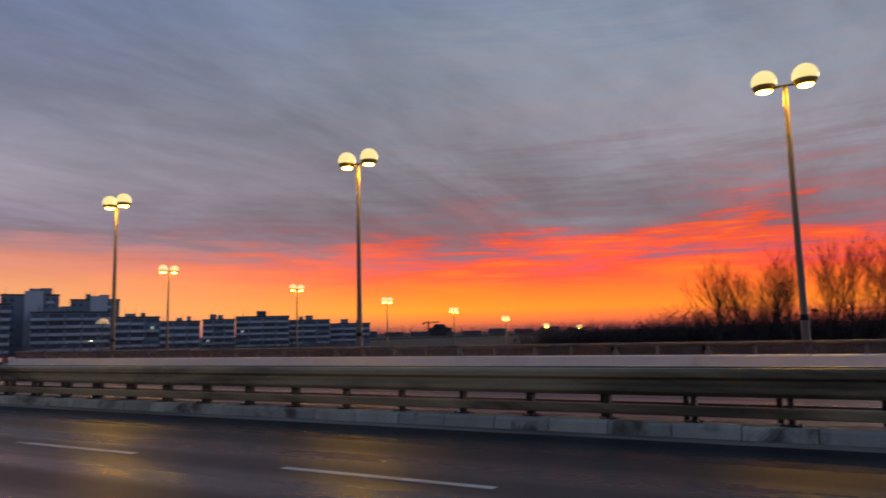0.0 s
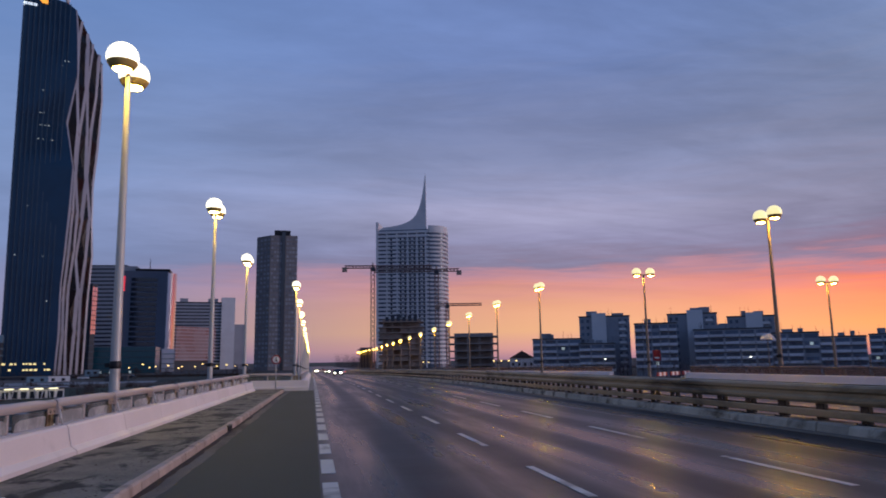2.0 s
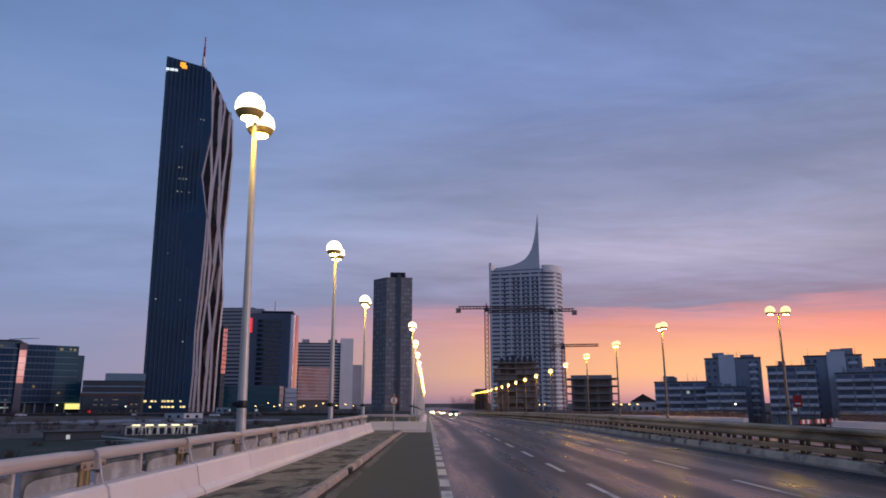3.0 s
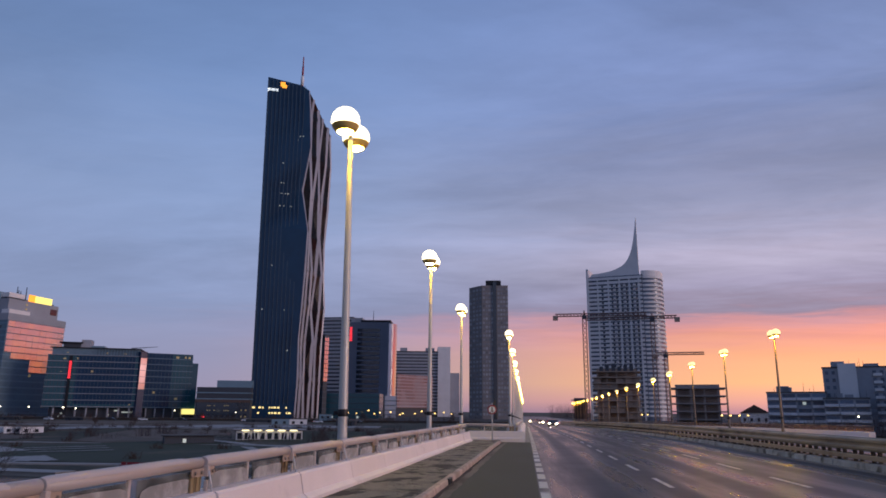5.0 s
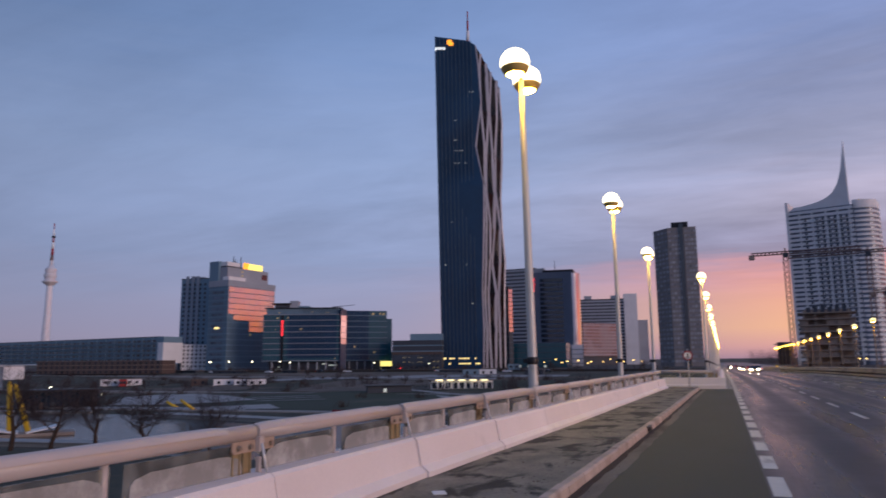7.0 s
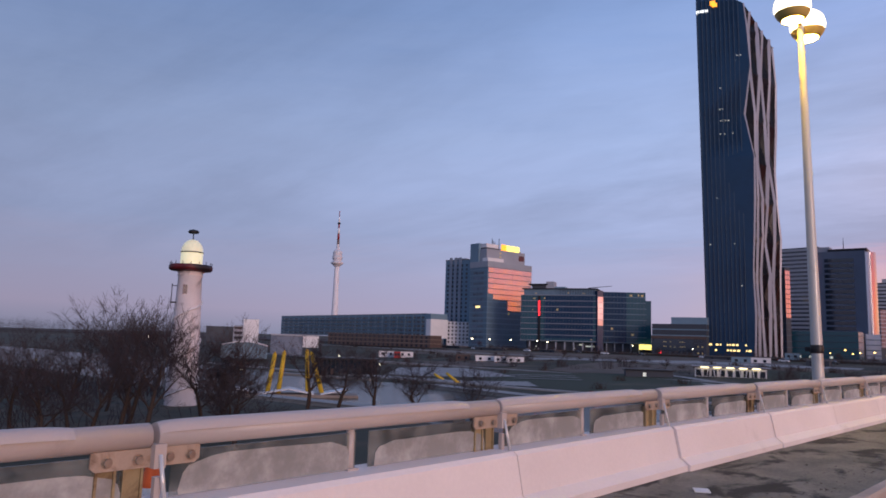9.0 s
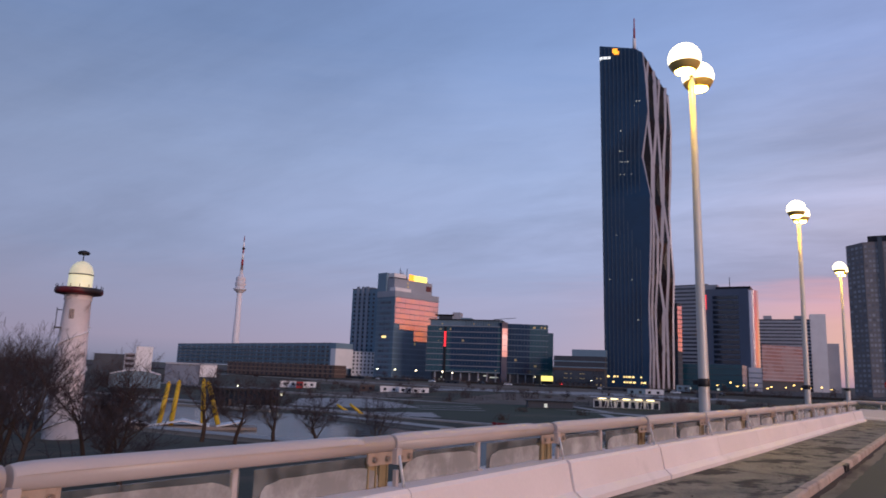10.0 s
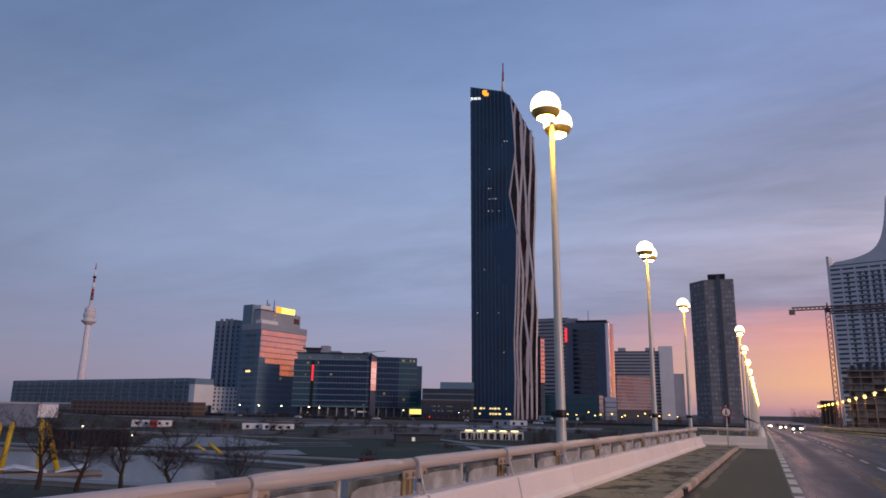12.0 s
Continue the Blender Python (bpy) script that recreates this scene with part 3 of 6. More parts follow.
for i in range(0, 60):
    y = -44 + SPAN * i
    if y + SPAN < 47 or y > 58:
        piece("wall_block", block_mesh, right_parapet, pose(26.6, y, 0, 0, 0, 180) @ pose(0, -SPAN, 0))

# railing bay: tube, sleeve, plates, bolts, posts, glass
RAIL_Z = 1.03


def smooth_tube(r, y0, y1, x=0.0, z=0.0, sides=16):
    bm = bm_new()
    tube(bm, (x, y0, z), (x, y1, z), r, r, sides)
    return bm


bm = smooth_tube(0.077, 0.02, SPAN - 0.02, 0, RAIL_Z)
tube_mesh = mesh_of(bm, rail_paint, "handrail")
bm = bm_new()
# raised cap strip along the top of the handrail, its ends sloped down
CAP = [(0.03, 0.0), (0.08, 0.55), (0.16, 0.85), (0.3, 1.0), (SPAN - 0.75, 1.0), (SPAN - 0.62, 0.85), (SPAN - 0.53, 0.5), (SPAN - 0.46, 0.0)]
rings = []
for y, k in CAP:
    ring = []
    for s in range(11):
        t = math.pi * (0.08 + 0.84 * s / 10)
        r = 0.078 + 0.009 * k
        ring.append(bm.verts.new((r * math.cos(t), y, RAIL_Z + r * math.sin(t) + 0.006 * k)))
    rings.append(ring)
for p, q in zip(rings, rings[1:]):
    for k in range(10):
        bm.faces.new((p[k], p[k + 1], q[k + 1], q[k])).smooth = True
cap_mesh = mesh_of(bm, rail_paint, "cap_strip")
bm = bm_new()
prism(bm, [(-0.36, 0.88), (-0.33, 0.855), (0.27, 0.855), (0.3, 0.88), (0.3, 0.965), (-0.36, 0.965)], "x", 0.03, 0.046)
plate_mesh = mesh_of(bm, plate_paint, "joint_plate")
bm = bm_new()
tube(bm, (0.045, 0, 0), (0.075, 0, 0), 0.025, 0.024, 6)
tube(bm, (0.042, 0, 0), (0.05, 0, 0), 0.034, 0.034, 10)
bolt_mesh = mesh_of(bm, bolt_steel, "bolt")
bm = bm_new()
box(bm, -0.03, 0.03, -0.05, 0.05, 0.6, 0.9)
box(bm, 0.03, 0.045, -0.06, -0.045, 0.6, 0.9), box(bm, 0.03, 0.045, 0.045, 0.06, 0.6, 0.9)
post_mesh = mesh_of(bm, post_paint, "post")
bm = bm_new()
box(bm, -0.045, 0.03, -0.036, 0.036, 0.85, 0.99)
box(bm, -0.02, 0.02, -0.02, 0.02, 0.655, 0.8)
bracket_mesh = mesh_of(bm, rail_paint, "bracket")
bm = bm_new()
tube(bm, (0.07, 0, 0.93), (0.13, 0.015, 0.655), 0.014, 0.014, 8)
strut_mesh = mesh_of(bm, cap_paint, "strut")
bm = bm_new()
tube(bm, (0.0, 0, 0.62), (0.0, 0, 0.97), 0.033, 0.03, 8)
box(bm, -0.05, 0.05, -0.05, 0.05, 0.655, 0.67)
mid_mesh = mesh_of(bm, rail_paint, "mid_post")
bm = bm_new()
box(bm, -0.006, 0.006, 0.14, SPAN / 2 - 0.06, 0.66, 0.93)
glass_mesh = mesh_of(bm, pane_glass, "glass_pane")


def frost_patch(seed):
    """A rounded blot of pale grime on the lower pane."""
    r = random.Random(seed)
    l = SPAN / 2 - 0.3
    top = r.uniform(0.18, 0.235)
    pts = [(0.0, 0.0), (l, 0.0)]
    for k in range(13):
        t = k / 12 * math.pi
        cx = l / 2 + math.copysign(abs(math.cos(t)) ** 0.5, math.cos(t)) * l / 2
        pts.append((cx + r.uniform(-0.012, 0.012), top * (0.12 + 0.88 * math.sin(t) ** 0.5) + r.uniform(-0.008, 0.008)))
    bm = bm_new()
    prism(bm, [(y + 0.2, z + 0.66) for y, z in pts], "x", 0.0075, 0.011)
    return mesh_of(bm, frost, "frost_patch")


frosts = [frost_patch(s) for s in range(4)]
railing_bay = thing("railing", "pale tubular bridge handrail on bolted posts with frosted glass panes", "railing", group="railing bays on the parapet")


def rail_parts(parent):
    piece("handrail", tube_mesh, parent, pose(0, 0, 0))
    piece("cap_strip", cap_mesh, parent, pose(0, 0, 0))
    piece("joint_plate", plate_mesh, parent, pose(0, 0, 0))
    for y in (-0.27, -0.09, 0.1, 0.24):
        piece("bolt", bolt_mesh, parent, pose(0, y, 0.905))
    for y in (-0.26, -0.1):
        piece("post", post_mesh, parent, pose(-0.02, y, 0))
    piece("bracket", bracket_mesh, parent, pose(0.07, 0.02, 0))
    piece("strut", strut_mesh, parent, pose(0.03, 0.02, 0))
    piece("mid_post", mid_mesh, parent, pose(-0.01, SPAN / 2 - 0.1, 0))
    for k in range(2):
        g = piece("glass_pane", glass_mesh, parent, pose(0, SPAN / 2 * k - 0.06 * k, 0))
        g.visible_shadow = False
        piece("frost_patch", frosts[k], parent, pose(0, SPAN / 2 * k - 0.06 * k, 0))


rail_parts(railing_bay)
railing_bay.matrix_basis = along(-4.55, Y0)
for i in range(1, 17):
    copy_thing(railing_bay, along(-4.55, Y0 + SPAN * i))
plain_bay = thing("railing", "brown handrail darkened as backlit, with dusty glass above the far parapet", "railing", group="railing bays across the road", m=pose(26.95, -40.6, 0, 0, 0, 180))
bm = smooth_tube(0.07, 0.0, SPAN, 0, 1.06, 10)
part("handrail", bm, backlit_rail, plain_bay)
bm = bm_new()
box(bm, -0.006, 0.006, 0.1, SPAN - 0.1, 0.66, 0.98)
part("glass_pane", bm, pane_dusty, plain_bay, "dusty brown glass pane").visible_shadow = False
for y, w_ in ((0.1, 0.12), (SPAN / 2, 0.05)):
    bm = bm_new()
    box(bm, -0.05, 0.05, y - w_, y + w_, 0.64, 0.8), box(bm, -0.03, 0.03, y - 0.04, y + 0.04, 0.8, 1.04)
    part("post", bm, backlit_rail, plain_bay)
copy_thing(railing_bay, pose(-1.1, 46.7, 0, 0, 0, 90))
for i in range(0, 26):
    copy_thing(railing_bay, pose(-0.6, 46.95 + SPAN * i, 0))
for i in range(0, 60):
    y = -44 + SPAN * i
    if y + SPAN < 47 or y > 58:
        copy_thing(plain_bay, pose(26.95, y + SPAN, 0, 0, 0, 180))
cone = thing("traffic_cone", "orange and white traffic cone behind the handrail", "traffic cone", pose(-5.15, 3.66, -0.02))
bm = bm_new()
box(bm, -0.16, 0.16, -0.16, 0.16, 0.0, 0.03)
part("base", bm, rubber, cone)
bm = bm_new()
lathe(bm, [(0.12, 0.03), (0.085, 0.35), (0.0, 0.36)], 16)
part("cone", bm, orange_plastic, cone)
bm = bm_new()
lathe(bm, [(0.085, 0.35), (0.065, 0.62)], 16)
part("band", bm, white_plastic, cone, "white reflective band")
bm = bm_new()
lathe(bm, [(0.065, 0.62), (0.03, 0.86), (0.0, 0.87)], 16)
part("tip", bm, orange_plastic, cone)
drawn_strip("trim_ledge", -4.95, -4.7, -90, 46.9, -0.9, 0.05, deck_side, "concrete ledge outside the parapet")

# ---- guardrail on the median ----
GPOST = 1.36


def w_beam(bm, x, z0, z1, y0, y1, s):
    """A two-wave beam; s: the side it faces."""
    h = z1 - z0
    prof = [(0.0, 0.0), (0.05, 0.04), (0.085, 0.16), (0.085, 0.30), (0.03, 0.42), (0.03, 0.56), (0.085, 0.68), (0.085, 0.86), (0.05, 0.97), (0.0, 1.0)]
    out = [(x + s * dx, z0 + h * u) for dx, u in prof]
    inn = [(x + s * (dx - 0.012), z0 + h * (0.02 + 0.96 * u)) for dx, u in reversed(prof)]
    prism(bm, out + inn, "y", y0, y1)


guard = thing("guardrail", "weathered double steel guardrail with a lower rail on paired posts", "guardrail", kind="structure")
for x, s in ((11.58, -1), (12.05, 1)):
    for k in range(-5, 60):
        bm = bm_new()
        w_beam(bm, x, 0.59, 1.03, k * 4 * GPOST, (k + 1) * 4 * GPOST - 0.004, s)
        part("beam", bm, galvanised, guard)
    for k in range(-3, 30):
        bm = bm_new()
        prism(bm, [(x - 0.04, 0.29), (x + 0.04, 0.29), (x + 0.05, 0.31), (x + 0.05, 0.43), (x + 0.04, 0.45), (x - 0.04, 0.45), (x - 0.05, 0.43), (x - 0.05, 0.31)], "y", k * 8 * GPOST, (k + 1) * 8 * GPOST - 0.01)
        part("lower_rail", bm, galvanised, guard)
bm = bm_new()
box(bm, -0.05, 0.05, -0.035, 0.035, 0.19, 0.86)
box(bm, -0.09, 0.06, -0.045, -0.035, 0.19, 0.86)
gpost_mesh = mesh_of(bm, guard_dirty, "post")
bm = bm_new()
prism(bm, [(-0.16, 0.175), (-0.16, 0.19), (-0.05, 0.215), (0.05, 0.215), (0.16, 0.19), (0.16, 0.175)], "x", -0.12, 0.12)
for a in (-0.12, 0.12):
    tube(bm, (-0.08, a, 0.18), (-0.08, a, 0.235), 0.016, 0.016, 6)
foot_mesh = mesh_of(bm, dark_metal, "foot_plate")
for k in range(-10, 130):
    y = -0.65 + GPOST * k
    for x in (11.67, 11.96):
        piece("post", gpost_mesh, guard, pose(x, y + (0.0 if x < 11.8 else 0.16), 0, 0, 0, 0 if x < 11.8 else 180))
    if k < 40:
        piece("foot_plate", foot_mesh, guard, pose(11.66, y, 0))


# ---- street lamps ----
def street_lamp(label, glass, paint):
    lamp = thing("street_lamp", label, "street lamp", group="street lamps on the bridge")
    bm = bm_new()
    lathe(bm, [(0.0, -0.6), (0.17, -0.6), (0.17, 0.5), (0.15, 0.56), (0.135, 1.0), (0.075, 9.9), (0.06, 9.98), (0.0, 9.98)], 20)
    part("pole", bm, paint, lamp)
    bm = bm_new()
    lathe(bm, [(0.142, 1.62), (0.15, 1.64), (0.148, 1.8), (0.138, 1.82)], 16)
    box(bm, -0.26, -0.12, -0.03, 0.03, 1.66, 1.77)
    part("clamp", bm, dark_metal, lamp, "black clamp round the pole")
    bm = bm_new()
    tube(bm, (0, -0.34, 9.96), (0, 0.34, 9.96), 0.045, 0.045, 10)
    part("arm", bm, bronze, lamp)
    for s in (-1, 1):
        c = (0.0, 0.67 * s)
        R = 0.43
        bm = bm_new()
        prof = [(R * math.cos(radians(a)), 10.2 + R * math.sin(radians(a))) for a in range(-24, 90, 6)] + [(0.0, 10.2 + R)]
        lathe(bm, prof, 24, c)
        globe = part("globe", bm, glass, lamp, "glowing opal glass globe")
        bm = bm_new()
        prof = [(R * 1.02 * math.cos(radians(a)), 10.2 + R * 1.02 * math.sin(radians(a))) for a in (-21, -29, -38, -46, -54)]
        prof += [(r - 0.025, z + 0.012) for r, z in reversed(prof)]
        lathe(bm, prof + prof[:1], 24, c)
        part("shade", bm, bronze, globe, "bronze metal lower shade")
        bm = bm_new()
        lathe(bm, [(R * 0.585, 10.2 - R * 0.79), (R * 0.48, 10.2 - R * 0.88), (R * 0.25, 10.2 - R * 0.93), (0.0, 10.2 - R * 0.95)], 20, c)
        part("lens", bm, lamp_lens_amber if glass is lamp_glass_amber else lamp_lens, globe, "bright sodium light opening")
    return lamp


lamp = street_lamp("lit twin-globe street lamp on a tall tapered pole", lamp_glass, pole_paint)
lamp.matrix_basis = pose(-5.08, 20.0, 0, 0, -0.7, 0)
for y in (38.9, 58.4):
    copy_thing(lamp, pose(-5.2, y, 0))
for i in range(17):
    copy_thing(lamp, pose(-1.65, 76.5 + 20.2 * i, 0))
lamp_r = street_lamp("lit amber twin-globe street lamp beyond the opposite carriageway", lamp_glass_amber, backlit_pole)
lamp_r.matrix_basis = pose(27.2, -0.25, 0.18)
for y in (18.6, 37.0):
    copy_thing(lamp_r, pose(27.2, y, 0))
for i in range(18):
    copy_thing(lamp_r, pose(25.6 + 0.6 * min(i, 4), 76.3 + 21.3 * i, 0))
# the ramp that falls away across the river bank
for i in range(8):
    x, y = 31.2 + 19 * i, 61.6 - 1.05 * i
    z = (-0.35, -1.1, -2.3, -3.4, -4.6, -5.9, -7.4, -7.8)[i]
    copy_thing(lamp_r, pose(x, y, z, 0, 0, 84))
bm = bm_new()
lo, hi = [], []
for i in range(0, 20):
    x = 26 + 8 * i
    zt = -0.03 - max(0, (x - 30)) * 0.061
    for ys, store in ((52, lo), (61, hi)):
        store.append((bm.verts.new((x, ys - 0.055 * (x - 31), zt)), bm.verts.new((x, ys - 0.055 * (x - 31), zt - 1.0))))
for i in range(len(lo) - 1):
    a, b2, c2, d2 = lo[i], lo[i + 1], hi[i + 1], hi[i]
    bm.faces.new((a[0], b2[0], c2[0], d2[0])), bm.faces.new((a[1], d2[1], c2[1], b2[1]))
    bm.faces.new((a[0], a[1], b2[1], b2[0])), bm.faces.new((d2[0], c2[0], c2[1], d2[1]))
setting("road_ramp", bm, asphalt, "asphalt ramp falling away from the bridge", "road")

# ---- road sign ----
sign = thing("road_sign", "round red-rimmed pedestrian sign on a grey post", "road sign", pose(-2.12, 45.7, 0.13))
bm = bm_new()
tube(bm, (0, 0, 0), (0, 0, 2.25), 0.035, 0.035, 10)
part("post", bm, pole_paint, sign)
bm = bm_new()
tube(bm, (0, -0.05, 1.85), (0, -0.07, 1.85), 0.29, 0.29, 28)
plate = part("plate", bm, red_paint, sign, "red round plate")
bm = bm_new()
tube(bm, (0, -0.072, 1.85), (0, -0.078, 1.85), 0.215, 0.215, 28)
part("field", bm, white_plastic, plate, "white inner field")
bm = bm_new()
box(bm, -0.03, 0.03, -0.084, -0.08, 1.78, 1.96)
box(bm, -0.08, -0.03, -0.084, -0.08, 1.68, 1.8), box(bm, 0.03, 0.08, -0.084, -0.08, 1.68, 1.8)
tube(bm, (0, -0.08, 2.0), (0, -0.085, 2.0), 0.03, 0.03, 10)
part("symbol", bm, rubber, plate, "black walking symbol")

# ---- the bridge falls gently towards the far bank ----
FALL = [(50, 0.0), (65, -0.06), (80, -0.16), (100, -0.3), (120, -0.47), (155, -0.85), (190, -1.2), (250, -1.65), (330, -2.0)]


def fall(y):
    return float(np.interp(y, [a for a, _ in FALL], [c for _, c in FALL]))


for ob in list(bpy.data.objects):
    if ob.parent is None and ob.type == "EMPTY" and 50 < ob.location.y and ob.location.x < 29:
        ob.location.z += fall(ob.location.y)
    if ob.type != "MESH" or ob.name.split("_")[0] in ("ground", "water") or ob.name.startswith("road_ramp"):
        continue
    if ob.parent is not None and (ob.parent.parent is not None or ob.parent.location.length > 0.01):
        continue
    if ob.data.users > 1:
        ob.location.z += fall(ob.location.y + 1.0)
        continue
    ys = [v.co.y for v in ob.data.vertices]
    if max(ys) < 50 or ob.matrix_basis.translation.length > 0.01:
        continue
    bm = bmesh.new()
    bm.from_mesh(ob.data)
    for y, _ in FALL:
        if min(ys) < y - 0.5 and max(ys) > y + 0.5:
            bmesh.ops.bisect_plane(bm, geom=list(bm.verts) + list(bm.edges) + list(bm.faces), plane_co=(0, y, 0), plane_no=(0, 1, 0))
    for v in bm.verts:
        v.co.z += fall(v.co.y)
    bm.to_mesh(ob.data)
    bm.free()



# ---- buildings ----
def site(az0, d0, az1, d1):
    """The frame of a facade from its left to its right end, given as bearings and distances: x along it, y away behind it. Returns pose and width."""
    p = [Vector((d * math.sin(radians(a)), d * math.cos(radians(a)), 0)) for a, d in ((az0, d0), (az1, d1))]
    along = (p[1] - p[0]).normalized()
    back = Vector((0, 0, 1)).cross(along)
    m = Matrix((along, back, Vector((0, 0, 1)))).transposed().to_4x4()
    m.translation = (p[0] + p[1]) / 2
    return m, (p[1] - p[0]).length


def block(name, parent, mat, x0, x1, y0, y1, z0, z1, label=""):
    bm = bm_new()
    box(bm, x0, x1, y0, y1, z0, z1)
    return part(name, bm, mat, parent, label)


def bands(parent, mat, x0, x1, y0, y1, z0, step, count, height, proud=0.25, name="floor_band"):
    """Storey bands that run round a block, a piece each."""
    bm = bm_new()
    box(bm, x0 - proud, x1 + proud, y0 - proud, y1 + proud, 0, height)
    me = mesh_of(bm, mat, name)
    for k in range(count):
        piece(name, me, parent, pose(0, 0, z0 + step * k))


def uprights(parent, mat, xs, y, z0, z1, width, depth, name="pier"):
    bm = bm_new()
    box(bm, -width / 2, width / 2, -depth, 0.02, z0, z1)
    me = mesh_of(bm, mat, name)
    for x in xs:
        piece(name, me, parent, pose(x, y, 0))


def window_grid(parent, mat, xs, zs, y, w, h, proud=0.12, name="window", skip=None):
    bm = bm_new()
    box(bm, -w / 2, w / 2, -proud, 0.02, 0, h)
    me = mesh_of(bm, mat, name)
    for z in zs:
        for x in xs:
            if skip and skip(x, z):
                continue
            piece(name, me, parent, pose(x, y, z))


def side_windows(parent, mat, x, ys, zs, w, h, proud=0.12, name="window", s=-1):
    bm = bm_new()
    box(bm, *sorted((0.02 * -s, proud * s)), -w / 2, w / 2, 0, h)
    me = mesh_of(bm, mat, name)
    for z in zs:
        for y in ys:
            piece(name, me, parent, pose(x, y, z))


def steps(a, b, n):
    return [a + (b - a) * (k + 0.5) / n for k in range(n)]


def roof_bits(parent, x0, x1, y0, y1, z, seed, mast=True):
    r = random.Random(seed)
    bm = bm_new()
    box(bm, x0 - 0.2, x1 + 0.2, y0 - 0.2, y1 + 0.2, z, z + 0.5)
    roof = part("roof", bm, roof_mat, parent)
    for k in range(2):
        cx = r.uniform(x0 * 0.6, x1 * 0.6)
        bm = bm_new()
        wd = abs(x1 - x0) * r.uniform(0.05, 0.12)
        box(bm, cx - wd, cx + wd, y0 + 2, y0 + 6, z + 0.5, z + r.uniform(1.5, 3.0))
        part("plant_room", bm, grey_render, roof)
    if mast:
        for k in range(4):
            cx = r.uniform(x0, x1) * 0.9
            bm = bm_new()
            tube(bm, (cx, y0 + 1.5, z), (cx, y0 + 1.5, z + r.uniform(2.0, 4.5)), 0.09, 0.04, 5)
            part("aerial", bm, dark_metal, roof)


# dark tall tower with one flat glass side and one folded side
m, _ = site(-19.2, 430, -19.0, 430)
tower = thing("skyscraper", "very tall blue-black glass tower with a folded ribbed side", "skyscraper", pose(*m.translation, 0, 0, 19.2))
KNOTS = [-4, 20, 44, 66, 88, 112, 138, 166, 192, 206]
# sideways swing of each fold edge, knot by knot; neighbours lean towards and away from one another
ZIG = [(1.2, 1.9, 1.4, 2.2, 2.9, 3.4, -1.3, 2.6, 1.0, -0.3), (0.4, 0.7, 0.0, 0.9, 1.8, 1.5, 1.5, -0.7, -1.2, 0.0), (0.2, -0.5, -1.0, 0.8, 0.9, -1.3, -0.6, 1.3, 0.6, 0.2),
       (0.0, 0.4, 0.9, -1.2, 0.4, 1.4, 0.3, -1.3, 0.3, 0.0), (0.0, -0.3, -0.8, 0.9, 1.4, -1.2, -0.9, 0.8, 1.0, 0.0), (0.0, 0.2, 0.5, 1.3, 0.0, -0.8, 0.5, 1.2, -0.3, 0.0)]
TOPS = [206, 203, 199, 196, 193, 190]


def fold(j, i):
    """Edge j of the folded side at knot i."""
    u = j / 5
    z = min(KNOTS[i] + (2.5 * math.sin(2.3 * j + i) if 0 < i < 8 else 0.0), TOPS[j])
    return Vector((5.0 + 16.5 * u + ZIG[j][i], 2 + 34 * u - 0.6 * ZIG[j][i], z))


bm = bm_new()
for i in range(len(KNOTS) - 1):
    a, b = fold(0, i), fold(0, i + 1)
    z0, z1 = KNOTS[i], KNOTS[i + 1]
    l0, l1 = -18.5 - 3.0 * max(z0, 0) / 206, -18.5 - 3.0 * max(z1, 0) / 206
    v = [bm.verts.new(p) for p in ((l0, 0, z0), (a.x, a.y - 1.0, z0), (b.x, b.y - 1.0, z1), (l1, 0, z1))]
    bm.faces.new(v)
v = [bm.verts.new(p) for p in ((-21.5, 0, 206), (fold(0, 9).x, fold(0, 9).y - 1, 206), (0.0, 1, 209), (-21.5, 0, 212))]
bm.faces.new(v)
v = [bm.verts.new(p) for p in ((-18.5, 0, -4), (-21.5, 0, 212), (-19.5, 36, 206), (-17, 36, -4))]
bm.faces.new(v)
part("flat_facade", bm, dc_glass, tower, "blue-black glass curtain wall")
bm = bm_new()
for j in range(5):
    for i in range(len(KNOTS) - 1):
        q = [fold(j, i), fold(j + 1, i), fold(j + 1, i + 1), fold(j, i + 1)]
        mid = (q[0] + q[1] + q[2] + q[3]) / 4 + Vector((-0.9, 0.9, 0))
        vs = [bm.verts.new(p) for p in q]
        c = bm.verts.new(mid)
        for k in range(4):
            bm.faces.new((vs[k], vs[(k + 1) % 4], c))
top = [bm.verts.new(fold(j, 9)) for j in range(6)] + [bm.verts.new((-19.5, 36, 204)), bm.verts.new((-21.5, 0, 206))]
bm.faces.new(top)
bmesh.ops.remove_doubles(bm, verts=bm.verts, dist=0.001)
part("folded_facade", bm, dc_black, tower, "black glass folded in tall facets")
for j in range(6):
    bm = bm_new()
    rings = []
    for i in range(len(KNOTS)):
        p = fold(j, i)
        wl = (1.0, 1.05, 0.7, 0.95, 1.15, 0.75, 1.0, 0.7, 0.9, 0.6)[(i + 3 * j) % 10] * (0.6 if j == 5 else 1.0)
        rings.append([bm.verts.new(p + Vector(o)) for o in ((-wl, 0.5, 0), (-wl, -0.7, 0), (wl, -0.4, 0), (wl, 0.9, 0))])
    for a, b in zip(rings, rings[1:]):
        for q in range(4):
            bm.faces.new((a[q], a[(q + 1) % 4], b[(q + 1) % 4], b[q]))
    bm.faces.new(rings[0]), bm.faces.new(rings[-1][::-1])
    part("rib", bm, rib_metal, tower, "pale aluminium zigzag rib")
